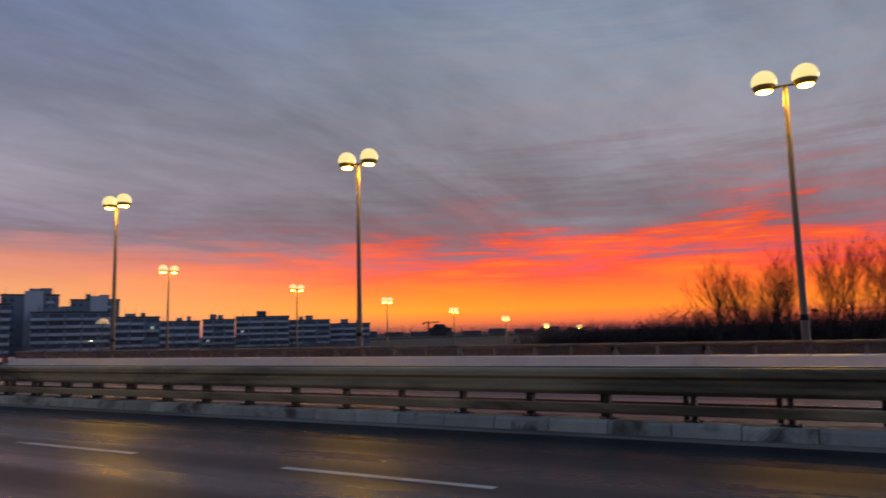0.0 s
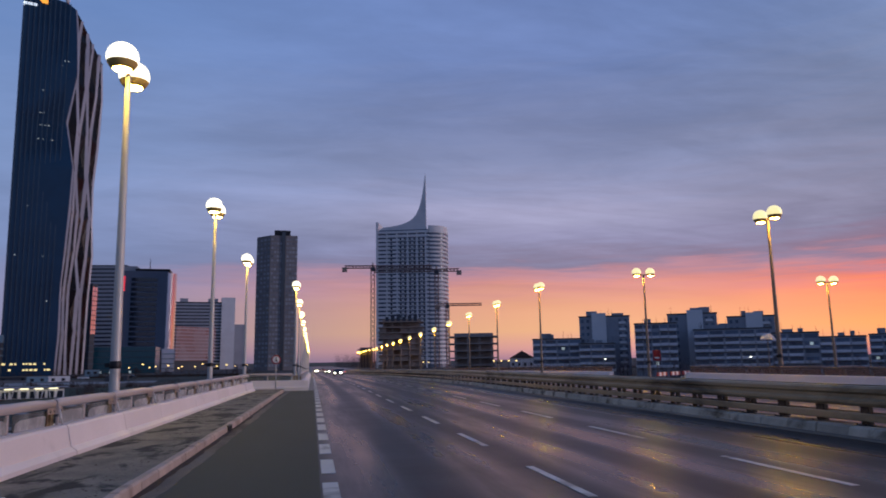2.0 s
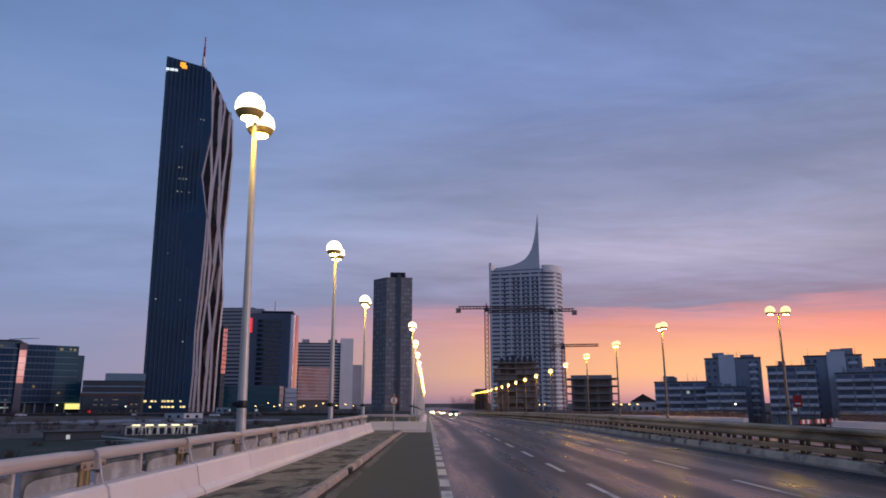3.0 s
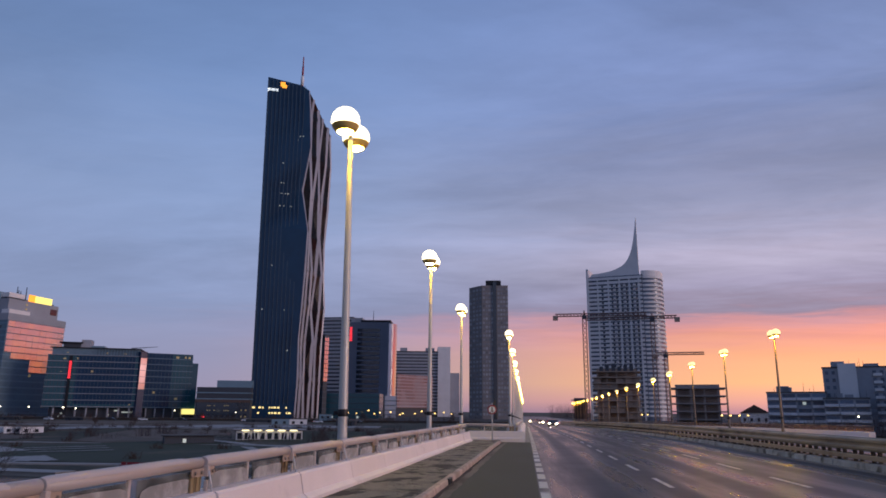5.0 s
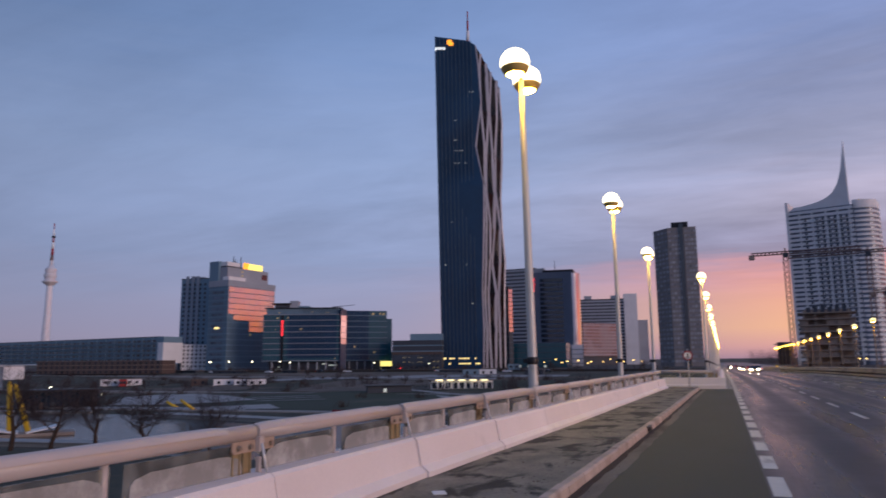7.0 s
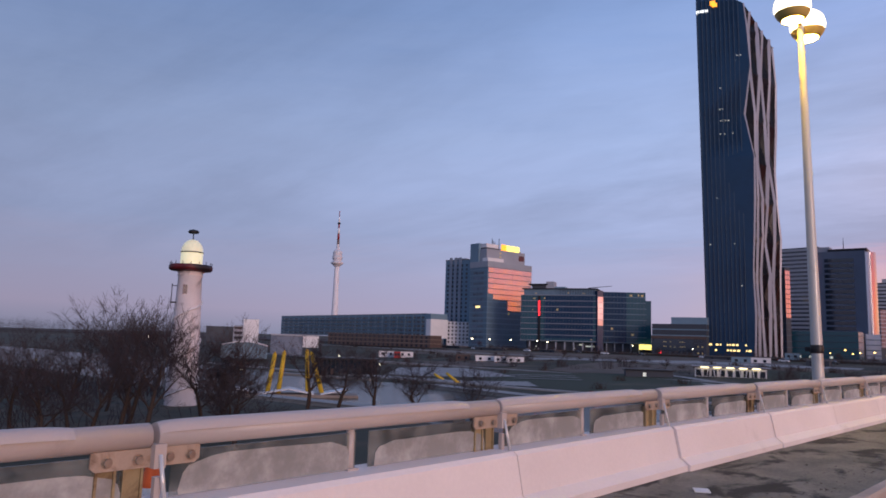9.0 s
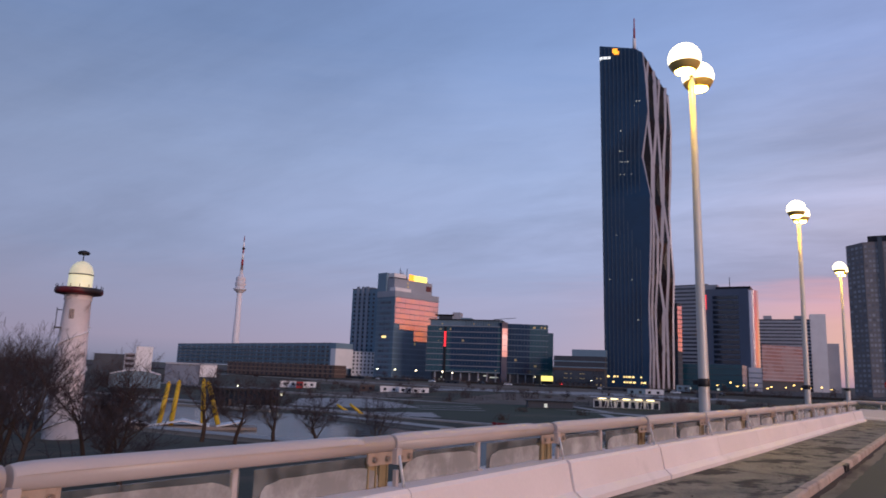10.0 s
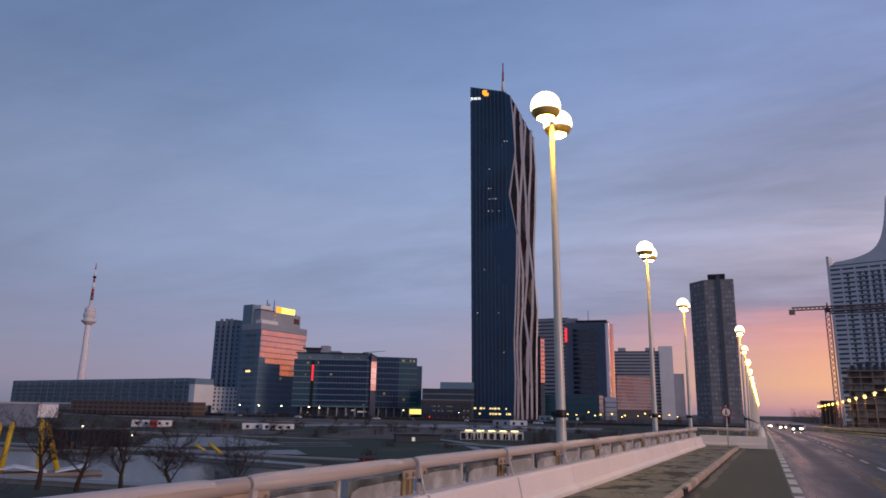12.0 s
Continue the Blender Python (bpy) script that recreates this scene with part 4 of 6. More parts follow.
for k in range(10):
    x = -18.0 + 2.25 * k
    bm = bm_new()
    zt = 211 - 0.12 * (x + 21)
    v0, v1 = x, x - 3.0 * (1 - k / 11)
    vs = [bm.verts.new(p) for p in ((v0, -0.5, 6), (v0 + 0.35, -0.5, 6), (v1 + 0.35, -0.5, zt), (v1, -0.5, zt), (v0, 0.1, 6), (v0 + 0.35, 0.1, 6), (v1 + 0.35, 0.1, zt), (v1, 0.1, zt))]
    for f in ((0, 1, 2, 3), (0, 3, 7, 4), (1, 5, 6, 2)):
        bm.faces.new([vs[q] for q in f])
    part("fin", bm, fin_metal, tower)
for k, (z0, z1, wd_) in enumerate(((205, 212, 2.6), (212, 219, 2.4), (219, 226, 1.5), (226, 233, 0.9))):
    bm = bm_new()
    tube(bm, (0, 8, z0), (0, 8, z1), wd_ * 0.5, wd_ * 0.46, 6)
    part("mast", bm, white_render if k == 1 else red_paint, tower, "red and white banded mast on the roof")
r = random.Random(11)
for z, xs_ in ((173, (0.6, 2.4)), (170, (-0.4, 1.6, 2.8)), (154, (-9, -7.4, -5.6)), (141, (-9.5, -8)), (134, (-9, -8, -6.5, -5)), (126, (-9.5, -7, -3)), (102, (-10, -8)), (98, (-12, -9, -7.5)), (88, (-12, -10.5, -9, -7, -4)), (61, (-16, -3)), (37, (0,))):
    for x in xs_:
        bm = bm_new()
        box(bm, x, x + r.uniform(0.35, 0.8), -0.25, -0.1, z, z + 0.6)
        part("lit_window", bm, lit_cool, tower)
for z, a, b in ((0.5, -18, 3), (3.6, -17.5, 2)):
    x = a
    while x < b:
        wd = r.uniform(0.8, 2.0)
        if r.random() < 0.6:
            bm = bm_new()
            box(bm, x, x + wd * 0.8, -0.3, -0.1, z, z + 0.95)
            part("lit_window", bm, lit_warm, tower)
        x += wd + 0.4
bm = bm_new()
box(bm, -13.5, -10.5, -0.55, -0.3, 206.2, 209.2), box(bm, -12.5, -9.5, -0.55, -0.3, 205.2, 207.4)
part("roof_sign", bm, sign_orange, tower, "lit orange block sign")
bm = bm_new()
for x in (-21.2, -19.1, -16.4):
    box(bm, x, x + (2.2 if x == -19.1 else 1.6), -0.5, -0.3, 202.6, 204.2)
box(bm, -21.2, -20.8, -0.5, -0.3, 201.6, 204.2)
part("roof_sign", bm, sign_white, tower, "lit white bar sign")

# sail-topped apartment tower
m, wd = site(5.12, 540, 10.75, 532)
sail = thing("apartment_tower", "tall white apartment tower crowned by a curved sail wall", "tower block", m)
h = wd / 2
block("wall", sail, pane_hazy, -h + 1, h - 12, 1, 24, CITY, 104, "dark glazing behind white storey bands")
bm = bm_new()
arc = [(h - 13, 2)] + [(h - 13 + 13 * math.sin(t), 2 + 12 * (1 - math.cos(t))) for t in [k * math.pi / 20 for k in range(1, 11)]] + [(h, 24), (h - 13, 24)]
prism(bm, arc, "z", CITY, 103)
part("round_wing", bm, pane_hazy, sail)
FL = 3.15
bm = bm_new()
box(bm, -h + 1, h - 12.5, 0.3, 24.5, 0, 1.85)
me = mesh_of(bm, white_render, "floor_band")
bm = bm_new()
prism(bm, [(x + (0.5 if k else 0), y - 0.7) for k, (x, y) in enumerate(arc)], "z", 0, 1.5)
me2 = mesh_of(bm, white_render, "floor_band")
for k in range(33):
    piece("floor_band", me, sail, pose(0, 0, 0.5 + FL * k))
    piece("floor_band", me2, sail, pose(0, 0, 0.5 + FL * k))
uprights(sail, white_render, [-h + 8, -h + 16, -h + 24.3, -h + 31.6, -h + 38.5], 0.75, CITY, 103, 1.1, 0.5)
# recessed balcony columns: their depth is put into raised grey strips
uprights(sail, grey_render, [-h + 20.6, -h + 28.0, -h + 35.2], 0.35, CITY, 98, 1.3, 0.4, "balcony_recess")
bm = bm_new()
box(bm, -1.0, 1.0, -0.45, 0.1, 0, 1.0)
me = mesh_of(bm, white_render, "balcony")
for x in (-h + 20.6, -h + 28.0, -h + 35.2):
    for k in range(31):
        piece("balcony", me, sail, pose(x, 0, 1.2 + FL * k))
block("end_wall", sail, white_render, -h - 0.4, -h + 1.2, 0, 22, CITY, 110.5)
window_grid(sail, pane_dark, [-h + 11.6, -h + 18.9, -h + 22.4, -h + 26.2, -h + 29.8, -h + 33.5, -h + 36.9], [1.0 + FL * k for k in range(31)], 0.28, 1.5, 1.3, 0.08)
bm = bm_new()
curve = [(-h + 1.2, 104.0), (h - 14.3, 103.0), (h - 14.6, 149)]
for k in range(1, 21):
    u = (k / 21) ** 1.5
    curve.append((h - 14.9 - (2 * h - 17) * u, 106.5 + 42.0 * (0.8 * math.exp(-u / 0.1) + 0.2 * (1 - u) ** 2)))
prism(bm, curve, "y", 2.0, 3.6)
part("sail_wall", bm, white_render, sail, "thin white curved sail wall rising to a spike")
bm = bm_new()
prism(bm, [(x + (0.3 if k else 0), y - 0.3) for k, (x, y) in enumerate(arc)], "z", 103, 107)
part("crown", bm, white_render, sail)
block("plant_room", sail, dark_clad, h - 27, h - 19, 6, 14, 104, 107)

# dark office tower beside the road
m, wd = site(-4.5, 501, -1.28, 501)
slot = thing("office_tower", "dark clad office tower with a black central slot", "tower block", m)
h = wd / 2
# a chamfered corner block
front = [(-h, 11), (-h + 9.5, 0), (h, 0), (h, 22), (-h, 22)]
bm = bm_new()
prism(bm, front, "z", CITY, 92)
part("wall", bm, slot_clad, slot)
bm = bm_new()
box(bm, h - 10.9, h - 8.3, -0.7, 2, CITY, 94.5)
part("slot", bm, pane_dark, slot, "black glazed vertical slot")
block("roof_cap", slot, dark_metal, h - 16, h - 5, -0.2, 12, 92, 95.6)
zs = [0.5 + 3.03 * k for k in range(30)]
window_grid(slot, pane_pale, [-h + 10.8 + 2.0 * k for k in range(4)] + [h - 6.8 + 2.0 * k for k in range(4)], zs, 0, 1.35, 1.6)
ang = math.degrees(math.atan2(-11, 9.5))
bm = bm_new()
box(bm, -0.95, 0.95, -0.15, 0.02, 0, 1.45)
me = mesh_of(bm, pane_pale, "window")
for z in zs:
    for u in (0.13, 0.38, 0.63, 0.88):
        piece("window", me, slot, pose(-h + 9.5 * u, 11 - 11 * u, z, 0, 0, ang))
bm = bm_new()
prism(bm, [(x, y - 0.2) for x, y in front], "z", 0, 0.3)
me = mesh_of(bm, slot_clad, "floor_band")
for k in range(30):
    piece("floor_band", me, slot, pose(0, 0, 2.5 + 3.03 * k))

# office tower with a mirrored corner, left of the tall tower
m, wd = site(-38.5, 470, -34.95, 499)
mirror_tower = thing("office_tower", "slate glass office tower mirroring the sunrise, yellow roof sign", "office building", m)
h = wd / 2
block("wall", mirror_tower, glass_matte, -h, h, 0, 18, CITY, 55.4)
bands(mirror_tower, slab_clad, -h, h, 0, 18, -0.9, 3.6, 16, 0.8, 0.12)
block("top_storey", mirror_tower, grey_render, -h - 0.2, h + 0.2, -0.2, 18.2, 51.6, 55.6)
# wide panes stand in for the darker balcony recesses of this side
side_windows(mirror_tower, pane_hazy, -h - 0.1, [6.2, 11.8], [0.2 + 3.6 * k for k in range(14)], 5.0, 1.5, 0.2)
side_windows(mirror_tower, lit_warm, -h - 0.2, [9.0], [24.2], 4.2, 1.3, 0.2, "lit_window")
r = random.Random(64)
pane_w = (wd - 0.8) / 9
bm = bm_new()
box(bm, -pane_w / 2 + 0.02, pane_w / 2 - 0.02, -0.3, 0, 0, 3.1)
me = mesh_of(bm, glass_mirror, "mirror_pane")
# mirror panes only where the sunrise shows; matte wall stands for dark reflections
for k in range(8):
    for q in range(9):
        z = 22.9 + 3.6 * k
        if (k < 2 and (q < 4 or q > 7)) or (k == 2 and q < 1):
            continue
        piece("mirror_pane", me, mirror_tower, pose(-h + 0.4 + pane_w * (q + 0.5), -0.02, z, r.gauss(0, 0.35), 0, r.gauss(0, 0.5)))
window_grid(mirror_tower, lit_dim, [-h + 20.0], [20.2], -0.05, 1.4, 1.5, 0.2, "lit_window")
window_grid(mirror_tower, lit_dim, [-h + 13.5], [59.0, 61.6], 2.4, 1.2, 1.0, 0.2, "lit_window")
block("core", mirror_tower, grey_render, -h + 1, h - 4.5, 2.4, 16, 55.6, 64.3)
block("upper_band", mirror_tower, white_render, -h + 0.5, -h + 15, 0.6, 6, 55.6, 58.0)
block("corner_block", mirror_tower, slab_clad, -h - 0.1, -h + 6, 9.5, 18.2, 55.6, 68.4)
block("roof_slab", mirror_tower, white_render, -h + 2, -h + 13, 4, 16, 65.4, 68.0)
block("roof_slab", mirror_tower, dark_clad, -h + 2, h - 6, 5, 15, 64.3, 65.4)
block("dark_opening", mirror_tower, pane_dark, h - 10.5, h - 5.5, 2.25, 2.6, 58.5, 62.0)
block("roof_sign", mirror_tower, sign_yellow, -h + 20.2, -h + 32.5, 3.2, 4.0, 64.5, 68.4, "lit yellow sign band")
block("roof_sign", mirror_tower, sign_orange, -h + 15.6, -h + 19.8, 3.2, 4.0, 64.5, 68.6, "lit amber square mark")
for x, z in ((-h + 9, 72.5), (-h + 11.5, 70), (-h + 15.4, 73), (-h + 10, 70.5)):
    bm = bm_new()
    tube(bm, (x, 6, 64), (x, 6, z), 0.35, 0.2, 5)
    part("aerial", bm, dark_metal, mirror_tower)
m, wd = site(-41.95, 525, -39.6, 512)
rear = thing("apartment_tower", "brown and slate residential tower behind the offices", "tower block", m)
h = wd / 2
block("wall", rear, slab_clad, -h, h, 0, 18, CITY, 61)
uprights(rear, grey_render, [-h + 5, -h + 9, -h + 13], -0.1, CITY, 63, 2.2, 0.6)
window_grid(rear, pane_dark, steps(-h + 0.5, h - 0.5, 6), [0.5 + 3.1 * k for k in range(19)], 0, 1.6, 1.6)
roof_bits(rear, -h, h, 0, 18, 61, 3, False)

# lower glass office block with a vertical red sign
m, wd = site(-35.75, 446, -29.66, 437)
red_block = thing("office_building", "green-blue glass office block with a vertical red sign", "office building", m)
h = wd / 2
block("wall", red_block, glass_teal, -h, h, 0, 26, CITY + 6, 31.6)
# darker glass carries the dark reflection across these bays
block("dark_bay", red_block, dc_glass, -h + 15, h - 3, -0.06, 1, 5, 31.2, "dark glazed middle bays")
bands(red_block, grey_render, -h, h, 0, 26, 3.4, 3.5, 9, 0.32, 0.5)
block("attic", red_block, glass_matte, -h + 1.5, h - 1.5, 1.4, 24, 31.7, 35.4)
block("roof", red_block, dark_metal, -h + 0.5, h - 0.5, 0.4, 25, 35.4, 35.9)
uprights(red_block, fin_metal, steps(-h, h, 26), -0.02, CITY + 6, 31.6, 0.16, 0.16, "mullion")
uprights(red_block, fin_metal, steps(h - 24, h - 2, 14), 1.38, 31.9, 35.4, 0.3, 0.2, "mullion")
block("base", red_block, dark_clad, -h + 3, h - 1, 3, 24, CITY, CITY + 6)
uprights(red_block, grey_render, steps(-h + 3, h - 1, 8), 1.2, CITY, CITY + 6, 0.7, 0.7, "pillar")
block("plate", red_block, dark_metal, -h + 4, -h + 16, 3, 14, 38.2, 39.0)
block("plate_stem", red_block, dark_clad, -h + 6, -h + 15, 4, 12, 35.9, 38.2)
block("roof_box", red_block, grey_render, -h + 15, -h + 20, 4, 12, 35.9, 40.4)
block("roof_box", red_block, slab_clad, -h + 20, -h + 27, 5, 14, 35.9, 37.2)
bm = bm_new()
tube(bm, (h - 6, 2, 36.2), (h + 8, 2, 37.4), 0.25, 0.12, 5)
part("roof_boom", bm, dark_metal, red_block)
block("sign_pole", red_block, dark_metal, -h + 11.0, -h + 12.6, -0.62, -0.5, CITY + 2, 31)
bm = bm_new()
for k in range(8):
    box(bm, -h + 11.2, -h + 12.4, -0.85, -0.7, 18.7 + 1.22 * k, 19.55 + 1.22 * k)
part("vertical_sign", bm, sign_red, red_block, "lit red vertical sign of plain bars")
r = random.Random(5)
for k in range(8):
    x, f = r.uniform(-h + 3, h - 3), r.choice((0, 2, 4, 5, 5, 5, 7, 7, 8, 8, 8, 8))
    bm = bm_new()
    y = 1.25 if f == 8 else -0.14
    box(bm, x, x + r.uniform(0.4, 1.6), y, y + 0.1, 4.6 + 3.5 * f, 4.6 + 3.5 * f + r.uniform(0.4, 1.2))
    part("lit_window", bm, lit_dim, red_block)
for x, z, l in ((-h + 9, -0.5, 0.8), (-h + 7.8, -2.0, 1.2), (-h + 33, -1.2, 0.5), (-h + 40, 0.4, 5.5), (-h + 36, 1.2, 2.0)):
    block("lit_window", red_block, lit_cool, x, x + l, 2.8, 2.9, z, z + 0.7)
m, wd = site(-29.7, 435.5, -29.26, 437.4)
wing = thing("office_building", "narrow wing with a mirror edge catching the sunrise", "office building", m)
block("wall", wing, dc_glass, -wd / 2, wd / 2, 0, 3, CITY, 34.4)
bm = bm_new()
box(bm, -wd / 2 + 0.1, wd / 2 - 0.1, -0.2, 0.02, 0, 3.3)
me = mesh_of(bm, glass_mirror, "mirror_pane")
for k in range(5):
    piece("mirror_pane", me, wing, pose(0, 0, 13.4 + 3.5 * k, 0, 0, (0.4, -0.3, 0.2, -0.5, 0.3)[k]))
m, wd = site(-29.3, 448, -25.6, 452)
second = thing("office_building", "dark green glass office block with thin storey lines", "office building", m)
h = wd / 2
# left part in blue-black glass stands in for a navy reflection
block("wall", second, dc_glass, -h, h - 15, 0, 24, CITY + 6, 34.6)
block("wall", second, glass_teal, h - 15, h - 3.4, 0.05, 24, CITY + 6, 34.6)
block("wall_low", second, glass_teal, h - 3.4, h, 0.4, 24, CITY + 6, 29.6)
bands(second, slab_clad, -h, h - 3.4, 0, 24, 3.4, 3.5, 9, 0.3, 0.3)
uprights(second, fin_metal, steps(-h, h - 3.4, 13), -0.02, CITY + 6, 34.6, 0.14, 0.14, "mullion")
for x, z, l in ((h - 13, 32.0, 1.6), (h - 8, 32.2, 0.8), (h - 6, 32.0, 1.2), (h - 12, 8.0, 1.5), (-h + 5, 11.4, 1.2)):
    block("lit_window", second, lit_dim, x, x + l, -0.16, -0.05, z, z + 1.2)
block("base", second, dark_clad, -h, h, 2, 22, CITY, CITY + 6)
uprights(second, grey_render, steps(-h, h, 6), 1.0, CITY, CITY + 6, 0.7, 0.7, "pillar")
block("billboard", second, sign_yellow, h - 7.6, h + 1.2, -2, -1.6, -0.2, 2.9, "lit yellow panel")
block("billboard_foot", second, dark_metal, h - 7.4, h + 1.0, -1.9, -1.7, CITY, -0.2)

# podium beside the tall tower
m, wd = site(-25.6, 425, -21.6, 420)
podium = thing("office_building", "low dark podium building with a brown brick base", "office building", m)
h = wd / 2
block("wall", podium, dark_clad, -h, h, 0, 30, CITY, 8)
block("upper", podium, dark_clad, -h, h, 2, 30, 8, 15)
block("top", podium, slab_clad, -h + 10, h, 6, 30, 15, 19)
window_grid(podium, pane_dark, steps(-h + 1, h - 1, 9), [-1.5, 2.0, 5.0], 0, 1.8, 2.0)
bands(podium, slab_clad, -h, h, 2, 30, 8.2, 3.4, 2, 0.6)
block("glazing", podium, glass_dark, -h + 1, h - 7, -0.2, 0.5, -0.5, 6.5)
block("frame_band", podium, brown_clad, -h, h, -0.5, 0.2, 6.6, 8.2)
window_grid(podium, lit_dim, [-8, -6.9, -4.4, 1.0, 2.1, 3.2], [2.0, 4.6], -0.2, 0.6, 0.35, 0.16, "lit_window")
window_grid(podium, lit_dim, [h - 4.5, h - 2.2], [-1.4, 2.1], -0.03, 0.8, 0.6, 0.16, "lit_window")
block("red_lamp", podium, sign_red, -h + 4.5, -h + 5.6, -1.4, -1.0, -1.8, -0.8)
m, wd = site(-16.4, 482, -14.0, 478)
glazed = thing("office_building", "low glass block with lit strips beside the tall tower", "office building", m)
h = wd / 2
block("wall", glazed, glass_teal, -h, h + 20, 0, 20, CITY, 14)
bands(glazed, fin_metal, -h, h + 20, 0, 20, 0, 3.8, 4, 0.35)
window_grid(glazed, lit_cool, [-6, -4, -1, 5, 9, 16], [CITY + 1], -0.02, 1.5, 1.4, 0.16, "lit_window")

# offices between the tall tower and the slot tower
m, wd = site(-16.3, 700, -13.9, 690)
striped = thing("office_tower", "pale striped office tower half hidden", "office building", m)
h = wd / 2
block("wall", striped, pane_dark, -h, h, 0, 20, CITY, 93)
bands(striped, grey_render, -h, h, 0, 20, 0, 3.6, 26, 1.9, 0.3)
m, wd = site(-16.12, 472, -15.8, 474.3)
edge = thing("office_building", "narrow mirror-glass wing catching the sunrise", "office building", m)
h = wd / 2
block("wall", edge, dark_clad, -h, h, 0, 4, CITY, 52)
window_grid(edge, glass_mirror, [-h * 0.5, h * 0.5], [21.5 + 2.9 * k for k in range(10)], 0, h * 0.9, 2.4, 0.15, "mirror_pane")
bands(edge, fin_metal, -h, h, 0, 4, 0, 3.6, 6, 0.5, 0.15)
m, wd = site(-14.15, 556, -11.0, 552)
flat = thing("office_tower", "dark glass office tower with a curved bright edge", "office building", m)
h = wd / 2
block("wall", flat, slate_panel, -h, h, 0, 24, CITY, 71)
for k in range(17):
    block("window_band", flat, glass_dark, -h + 6, h - 7, -0.25, 0.5, 6 + 3.6 * k, 8.4 + 3.6 * k)
bm = bm_new()
prism(bm, [(h, 0)] + [(h + 5.5 * math.sin(t), 8 * (1 - math.cos(t))) for t in [k * math.pi / 16 for k in range(1, 9)]] + [(h, 24)], "z", CITY, 70)
curved = part("curved_edge", bm, glass_mirror, flat, "curved mirror edge catching the sunrise")
bm = bm_new()
for k in range(7):
    box(bm, -h - 0.1, -h + 1.7, -0.7, -0.5, 56.2 + 1.6 * k, 57.3 + 1.6 * k)
part("vertical_sign", bm, sign_red, flat, "lit red vertical sign of plain bars")
block("roof_line", flat, dark_metal, -h + 8, h + 1, 2, 20, 71, 73)
block("plant_room", flat, grey_render, -h, -h + 9, 4, 20, 71, 75)
bm = bm_new()
tube(bm, (2, 6, 72), (2, 6, 81), 0.3, 0.15, 5)
part("aerial", bm, dark_metal, flat)
block("annex", flat, glass_matte, -h + 6, h - 2, -12, -2, CITY, 14)
block("annex_panel", flat, white_render, -h + 9, h - 5, -12.5, -12.0, CITY + 2, 7)
m, wd = site(-11.2, 535, -10.3, 535)
lowred = thing("office_building", "slim mirror-glass annex at the foot of the office tower", "office building", m)
block("wall", lowred, glass_mirror, -wd / 2, wd / 2, 0, 12, CITY, 14)
bands(lowred, fin_metal, -wd / 2, wd / 2, 0, 12, 0, 3.4, 4, 0.5, 0.15)
m, wd = site(-10.5, 800, -7.0, 800)
uno = thing("office_tower", "curved grey striped office tower with concrete ends", "office building", m)
h = wd / 2
block("wall", uno, pane_dark, -h, h, 0, 18, CITY, 70)
bands(uno, grey_render, -h, h, 0, 18, 0, 3.5, 20, 2.0, 0.3)
block("roof_box", uno, grey_render, -h + 6, -h + 14, 4, 14, 70, 74), block("roof_box", uno, grey_render, h - 14, h - 4, 4, 14, 70, 74)
block("end_wall", uno, white_render, h, h + 14, -2, 20, CITY, 75)
m, wd = site(-6.05, 820, -5.25, 820)
block("end_wall", thing("office_tower", "slim grey concrete tower end far off", "office building", m), grey_render, -wd / 2, wd / 2, 0, 20, CITY, 47)
m, wd = site(-10.25, 745, -7.4, 784)
red_low = thing("office_building", "mid-rise mirror facade block glowing with sunrise", "office building", m)
h = wd / 2
block("wall", red_low, glass_soft, -h, h, 0, 18, CITY + 10, 41)
bands(red_low, grey_render, -h, h, 0, 18, 8, 3.4, 10, 0.9, 0.2)
block("base", red_low, dark_clad, -h, h, 2, 18, CITY, CITY + 10)

# long slab on stilts
m, wd = site(-54.95, 690, -43.0, 488)
slab = thing("apartment_slab", "long slate-blue slab building raised on stilts", "apartment block", m)
h = wd / 2
block("wall", slab, slab_clad, -h, h, 0, 14, 3.0, 19.4)
window_grid(slab, pane_dark, steps(-h + 2, h - 7, 44), [4.2 + 3.0 * k for k in range(5)], 0, (wd - 9) / 44 * 0.7, 1.5, 0.3)
uprights(slab, slab_clad, steps(-h + 2, h - 6, 23), -0.25, 3.0, 19.4, 0.7, 0.4)
for k in range(5):
    block("balcony_band", slab, slab_clad, -h + 2, h - 7, -0.7, 0.3, 3.5 + 3.0 * k, 4.1 + 3.0 * k)
block("end_panel", slab, white_render, h - 5, h + 0.5, -0.6, 14.5, 3.0, 16.0, "pale blank end panel")
block("end_top", slab, slab_clad, h - 6, h + 0.2, -0.4, 14.2, 16.0, 19.8)
block("roof", slab, roof_mat, -h, h - 6, 0, 14, 19.4, 20.0)
for k in range(7):
    x = h - 4 - 17 * k
    block("stilt", slab, raw_concrete, x - 1.2, x + 1.2, 2, 12, CITY, 3.0)
m, wd = site(-51.2, 470, -43.0, 420)
brick_row = thing("construction_shell", "unfinished brown brick and concrete building shell", "building", m)
h = wd / 2
block("wall", brick_row, brown_clad, -h, h, 0, 12, CITY, 4.2)
bands(brick_row, raw_concrete, -h, h, 0, 12, CITY + 2.3, 2.4, 3, 0.2)
window_grid(brick_row, pane_dark, steps(-h + 1, h - 1, 22), [CITY + 0.3, CITY + 2.9, CITY + 5.2], 0, 1.5, 1.5)
m, wd = site(-41.7, 500, -39.9, 500)
punched = thing("apartment_block", "small pale block with punched windows", "apartment block", m)
h = wd / 2
block("wall", punched, white_render, -h, h, 0, 12, CITY, 15)
